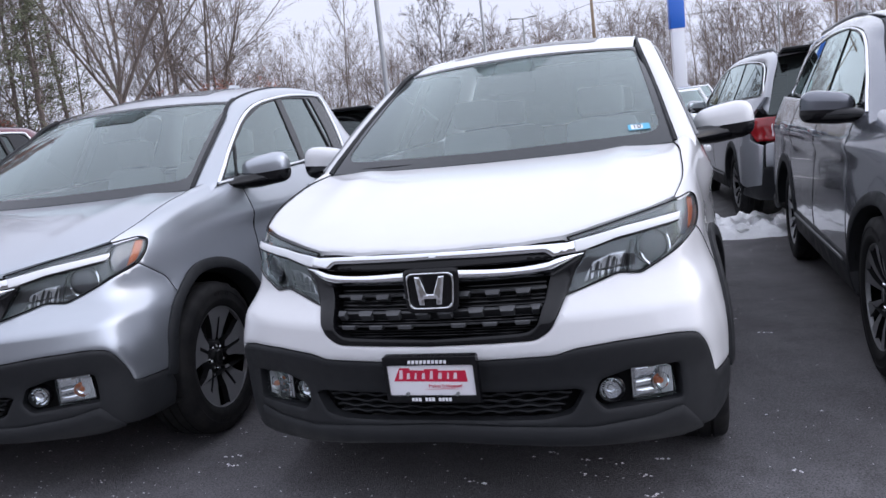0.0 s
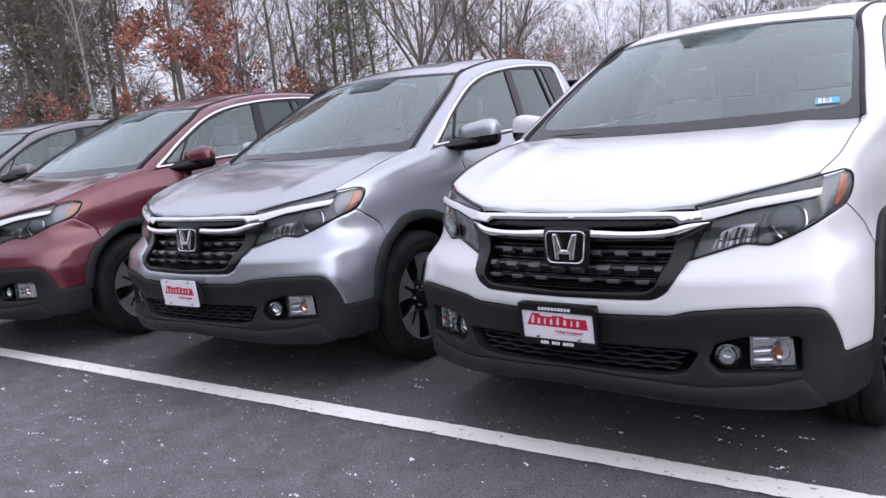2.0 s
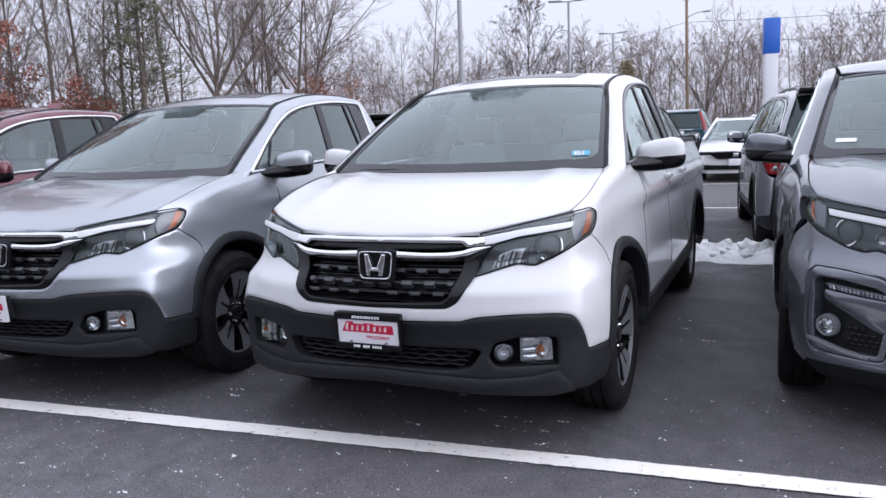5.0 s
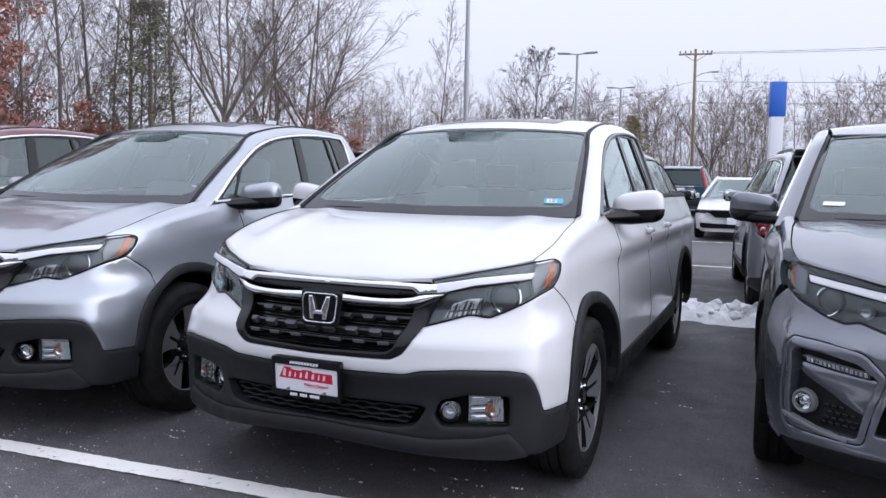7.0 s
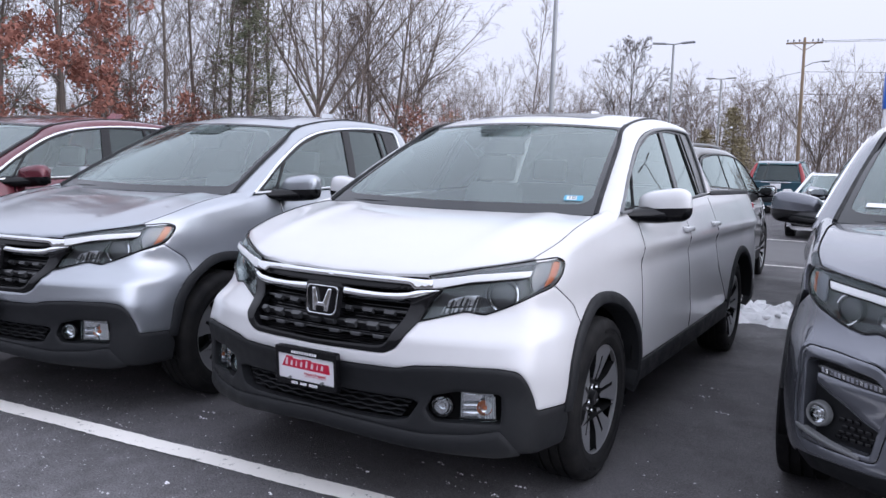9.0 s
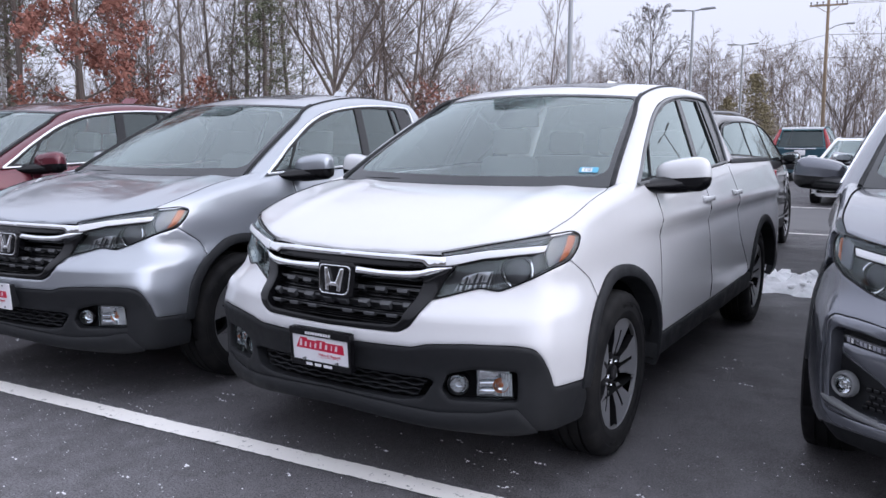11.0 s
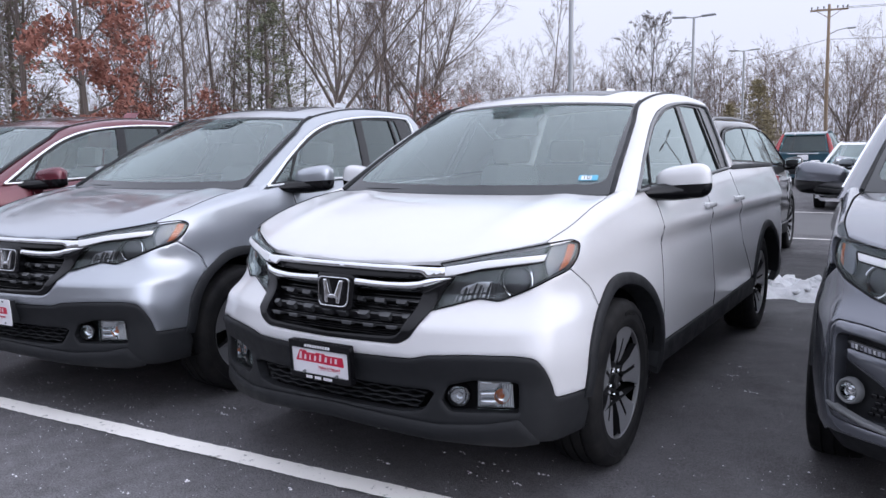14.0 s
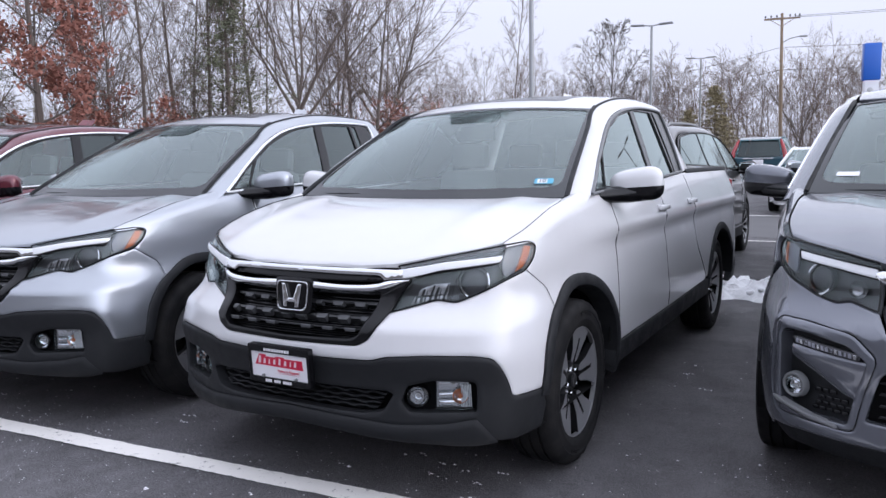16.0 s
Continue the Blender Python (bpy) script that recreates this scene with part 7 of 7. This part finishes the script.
def bare_tree(seed, height, label, bark=BARK, leaves=0, leaf_low=0.0, leaf_size=0.10, twig=None, **kw):
    t = empty("tree", label, "tree", "trees at the lot's edge")
    s, f, tips = grow(seed, height, **kw)
    mesh_of("trunk", *s, bark, t)
    mesh_of("crown", *f, twig or TWIG, t, smooth=False)
    if leaves:
        rc = random.Random(seed + 1)
        low = [p for p in tips if leaf_low == 0 or p.z < height * leaf_low]
        low = [p for p in low if noise.noise(p * 0.55 + Vector((seed, 0, 0))) > -0.12]
        mesh_of("leaves", *leaf_cloud(low, rc, leaves, leaf_size, 0.16), LEAF, t, "russet dead leaves", smooth=False)
    return t


def pine_tree(seed, height, label, spread, needle=NEEDLE, thick=44):
    r = random.Random(seed)
    t = empty("tree", label, "tree", "trees at the lot's edge")
    boughs, vs, fs = [tube([(0, 0, -0.1), (0.05, 0, height * 0.5), (0, 0.05, height)], [height * 0.014, height * 0.010, 0.02], 8)], [], []
    z = height * 0.10
    while z < height * 0.985:
        span = (height - z) ** 0.8 * spread * 1.5 + 0.25
        for k in range(6):
            a, l = r.uniform(0, 6.283), span * r.uniform(0.45, 1.15)
            z1 = z + r.uniform(-0.2, 0.2)
            d = Vector((math.cos(a), math.sin(a), r.uniform(-0.3, 0.3)))
            boughs.append(tube([(0, 0, z), tuple(Vector((0, 0, z)) + d * l)], [0.025, 0.008], 3))
            for q in range(thick):
                u = r.uniform(0.15, 1.05)
                p = Vector((0, 0, z)) + d * l * u + Vector((r.gauss(0, 0.16), r.gauss(0, 0.16), r.gauss(0, 0.12)))
                n = Vector((r.gauss(0, 1), r.gauss(0, 1), r.gauss(0, 0.5))).normalized() * r.uniform(0.14, 0.34)
                m = n.orthogonal().normalized() * 0.04
                b = len(vs)
                vs += [p - m, p + m, p + n]
                fs.append((b, b + 1, b + 2))
        z += height * r.uniform(0.012, 0.034)
    mesh_of("trunk", *joined(boughs), BARK, t)
    mesh_of("crown", vs, fs, needle, t, smooth=False)
    return t


EYE0 = Vector((1.8, -2.4, 0))


def spot(az, d, turn=0.0, scale=1.0):
    a = radians(az + 1.4 if az < -33 else az)
    return pose(EYE0.x + d * math.sin(a), EYE0.y + d * math.cos(a), 0, 0, 0, turn) @ Matrix.Diagonal((scale, scale, scale, 1))


BARE = "bare grey deciduous tree with spreading branches"
SLIM = "slender bare grey tree with upright branches"
oval = lambda x, y, z: ((x * x + y * y) / 0.078 + ((z - 0.56) / 0.46) ** 2) < 1.0
kinds = [
    bare_tree(11, 17, BARE, limbs=18, reach=0.36, spread=(1.05, 0.5)),
    bare_tree(12, 18, SLIM, clear=0.30, limbs=15, reach=0.24, spread=(0.8, 0.4), fat=0.0075),
    bare_tree(13, 17, BARE, fork=0.30, leaders=6, limbs=4, clear=0.16, open_angle=0.72, reach=0.36, subs=10, twigs=6, fat=0.013, lift=0.035),
    bare_tree(14, 15, SLIM, clear=0.25, limbs=12, reach=0.20, spread=(0.7, 0.35), fat=0.0065, subs=6),
    bare_tree(15, 11, "dense bare tree with an oval crown", limbs=28, clear=0.09, reach=0.46, low=1.6, spread=(0.95, 0.42), subs=7, twigs=4, tips_each=4, lift=0.045, fine_r=0.013, bark=DARKTWIG, twig=DARKTWIG, wander=0.022, crown=oval),
    bare_tree(16, 14, "clump of many upright grey stems", fork=0.06, leaders=7, limbs=0, open_angle=0.30, subs=9, fat=0.009, wander=0.035, lift=0.06),
]
oak = bare_tree(21, 18, "tall oak with russet dead leaves", leaves=19000, limbs=30, clear=0.07, reach=0.18, spread=(1.35, 0.7), subs=7, twigs=4, tips_each=3, lift=0.03, leaf_size=0.112)
shrub = bare_tree(22, 6.0, "young oak with russet leaves low down", leaves=1700, leaf_low=0.8, limbs=14, clear=0.08, reach=0.50, spread=(1.2, 0.6), subs=6, twigs=4, tips_each=3)
edge_tree = bare_tree(23, 16, "bare tree keeping some russet leaves", leaves=420, leaf_low=0.34, limbs=20, clear=0.12, reach=0.42, spread=(1.25, 0.55), lift=0.025)
birch = bare_tree(24, 13, "pale slender birch without leaves", bark=BIRCH, clear=0.35, limbs=11, reach=0.2, spread=(0.75, 0.35), subs=6, fat=0.007)
pine = pine_tree(31, 15, "dark green pine among bare trees", 0.55, NEEDLE, 32)
small_pine = pine_tree(32, 6.6, "olive-green pine behind the lot", 0.46, OLIVE, 12)

rt = random.Random(77)


def plant(kind, az, d, scale=1.0):
    m = spot(az, d, rt.uniform(0, 360))
    ob = copy_thing(kind, m)
    ob.scale = (scale,) * 3
    return ob


def settle(kind, az, d, scale=1.0):
    kind.matrix_basis = spot(az, d, rt.uniform(0, 360))
    kind.scale = (scale,) * 3


settle(kinds[0], -47.5, 46)
settle(kinds[1], -51.7, 43)
settle(kinds[2], -41.2, 47)
settle(kinds[3], -53.9, 44)
settle(kinds[4], -17.4, 66, 1.12)
settle(kinds[5], -54.6, 52)
settle(oak, -57.9, 37)
settle(shrub, -53.0, 42, 1.1)
settle(edge_tree, -36.0, 49)
settle(birch, -63.5, 41)
settle(pine, -46.1, 45, 0.80)
settle(small_pine, -10.2, 70, 1.15)
near_wood = ((0, -61.6, 40, 0.95), (1, -44.4, 48, 1.1), (0, -37.4, 51, 1.0), (2, -34.9, 54, 0.85), (5, -49.6, 56, 0.95), (5, -39.0, 58, 0.9), (1, -49.6, 55, 1.15), (1, -55.4, 50, 1.1))
wood_behind = ((2, -65.6, 46, 1.0), (1, -61.9, 52, 1.1), (0, -68.0, 46, 1.0), (5, -65.0, 52, 1.1), (1, -70.5, 44, 1.0), (4, -38.6, 62, 1.2), (4, -46.8, 64, 1.3), (4, -55.8, 60, 1.3), (4, -66.6, 60, 1.3), (3, -33.6, 60, 0.9))
beyond_lot = ((3, -24.3, 66, 1.0), (0, -26.4, 74, 0.62), (0, -28.4, 78, 0.58), (2, -25.2, 80, 0.58), (0, -22.8, 76, 0.62), (2, -21.0, 80, 0.62), (0, -20.6, 84, 0.54), (0, -14.2, 84, 0.56), (0, -13.2, 84, 0.62), (2, -4.8, 88, 0.72), (0, -1.5, 90, 0.68), (2, 3.0, 90, 0.66), (1, -30.0, 80, 0.62))
deep_wood = ((1, -58.6, 56, 1.1), (1, -46.2, 60, 1.05), (3, -48.6, 47, 1.0), (3, -43.6, 52, 0.95), (3, -38.2, 48, 0.9))
for k, az, d, s in near_wood + wood_behind + beyond_lot + deep_wood:
    plant(kinds[k], az, d, s)
for az, d, s in ((-50.9, 44, 1.05), (-49.4, 46, 0.9), (-54.6, 41, 0.8), (-34.4, 50, 1.1), (-33.2, 52, 0.9), (-61.6, 42, 0.7), (-66.2, 40, 0.9), (-68.6, 41, 0.8)):
    plant(shrub, az, d, s)
for az, d, s in ((-64.9, 50, 1.0), (-67.2, 47, 1.15), (-69.6, 50, 1.2), (-62.4, 56, 1.0)):
    plant(pine, az, d, s)
for az, d, s in ((-12.0, 74, 0.9), (-9.6, 76, 0.8)):
    plant(small_pine, az, d, s)
plant(birch, -62.6, 46, 1.0)


def thicket(name, label, az0, az1, d0, d1, n, h0, h1, seed, rad, sides=3):
    """Brush and saplings too many to count."""
    r = random.Random(seed)
    out = []
    for k in range(n):
        az, d, h = r.uniform(az0, az1), r.uniform(d0, d1), r.uniform(h0, h1) * r.uniform(0.6, 1)
        a = radians(az)
        p = Vector((EYE0.x + d * math.sin(a), EYE0.y + d * math.cos(a), 0))
        lean = Vector((r.gauss(0, 0.12), r.gauss(0, 0.12), 1))
        q = p + lean * h * 0.5 + Vector((r.gauss(0, 0.1), r.gauss(0, 0.1), 0))
        top = q + (lean + Vector((r.gauss(0, 0.15), r.gauss(0, 0.15), 0))) * h * 0.5
        w = rad * r.uniform(0.5, 1.4)
        out.append(tube([p, q], [w, w * 0.7], sides))
        out.append(spike(q, top, w * 0.7))
        for b in range(r.randint(5, 10)):
            t = r.uniform(0.25, 1.0)
            s = p.lerp(q, t * 2) if t < 0.5 else q.lerp(top, t * 2 - 1)
            e = s + Vector((r.gauss(0, 0.45), r.gauss(0, 0.45), r.uniform(0.3, 1.0))) * h * 0.17
            out.append(spike(s, e, max(w * 0.4, 0.010)))
    return tagged(mesh_of(name, *joined(out), FARTWIG if d0 > 70 else TWIG, smooth=False), label, "thicket", kind="stuff")


thicket("brush", "grey leafless saplings and brush", -74, -32.0, 42, 70, 1100, 4, 10.5, 1, 0.014)
thicket("brush", "low grey leafless brush", -74, -33, 38, 60, 1700, 1.2, 3.6, 2, 0.015)
thicket("far_woods", "distant bare woods behind the lot", -31, 14, 84, 122, 2800, 4, 9.5, 3, 0.028)
thicket("far_woods", "low bare undergrowth of the distant woods", -31, 14, 76, 110, 2800, 1.2, 4, 4, 0.03)
far_kinds = [grow(500 + k, 10, clear=0.22, limbs=11, reach=0.38 if k % 2 else 0.30, spread=(0.95, 0.5), subs=6, twigs=3, tips_each=2, fat=0.008, fine_r=0.012, lift=0.045, wander=0.07, lean=True) for k in range(6)]
r5 = random.Random(41)
parts5 = []
for k in range(135):
    s5, f5, _ = far_kinds[k % 6]
    az, d, h, turn = radians(r5.uniform(-31, 14)), r5.uniform(80, 112), r5.uniform(0.80, 1.15), r5.uniform(0, 6.283)
    m5 = Matrix.Translation((EYE0.x + d * math.sin(az), EYE0.y + d * math.cos(az), 0)) @ Matrix.Rotation(turn, 4, "Z") @ Matrix.Scale(h, 4)
    c5 = np.array(m5)
    for v5, g5 in (s5, f5):
        parts5.append(((np.array([tuple(v) for v in v5]) @ c5[:3, :3].T + c5[:3, 3]).tolist(), g5))
tagged(mesh_of("far_woods", *joined(parts5), FARTWIG, smooth=False), "distant bare woods behind the lot", "woods", kind="stuff")
pts = []
for k in range(61):
    az = -80 + 100 * k / 60
    d = 36 if az < -33 else 36 + min(1, (az + 33) / 4) * 34
    a = radians(az)
    pts.append(((EYE0.x + d * math.sin(a), EYE0.y + d * math.cos(a), 0.004), (EYE0.x + 60 * math.sin(a) * (1 if az < -33 else 1.4), EYE0.y + 60 * math.cos(a) * (1 if az < -33 else 1.4), 0.5), (EYE0.x + 190 * math.sin(a), EYE0.y + 190 * math.cos(a), 2.2)))
tagged(mesh_of("verge", *loft([[p[j] for p in pts] for j in range(3)][::-1]), LITTER), "brown leaf litter under the trees", "ground", kind="structure")
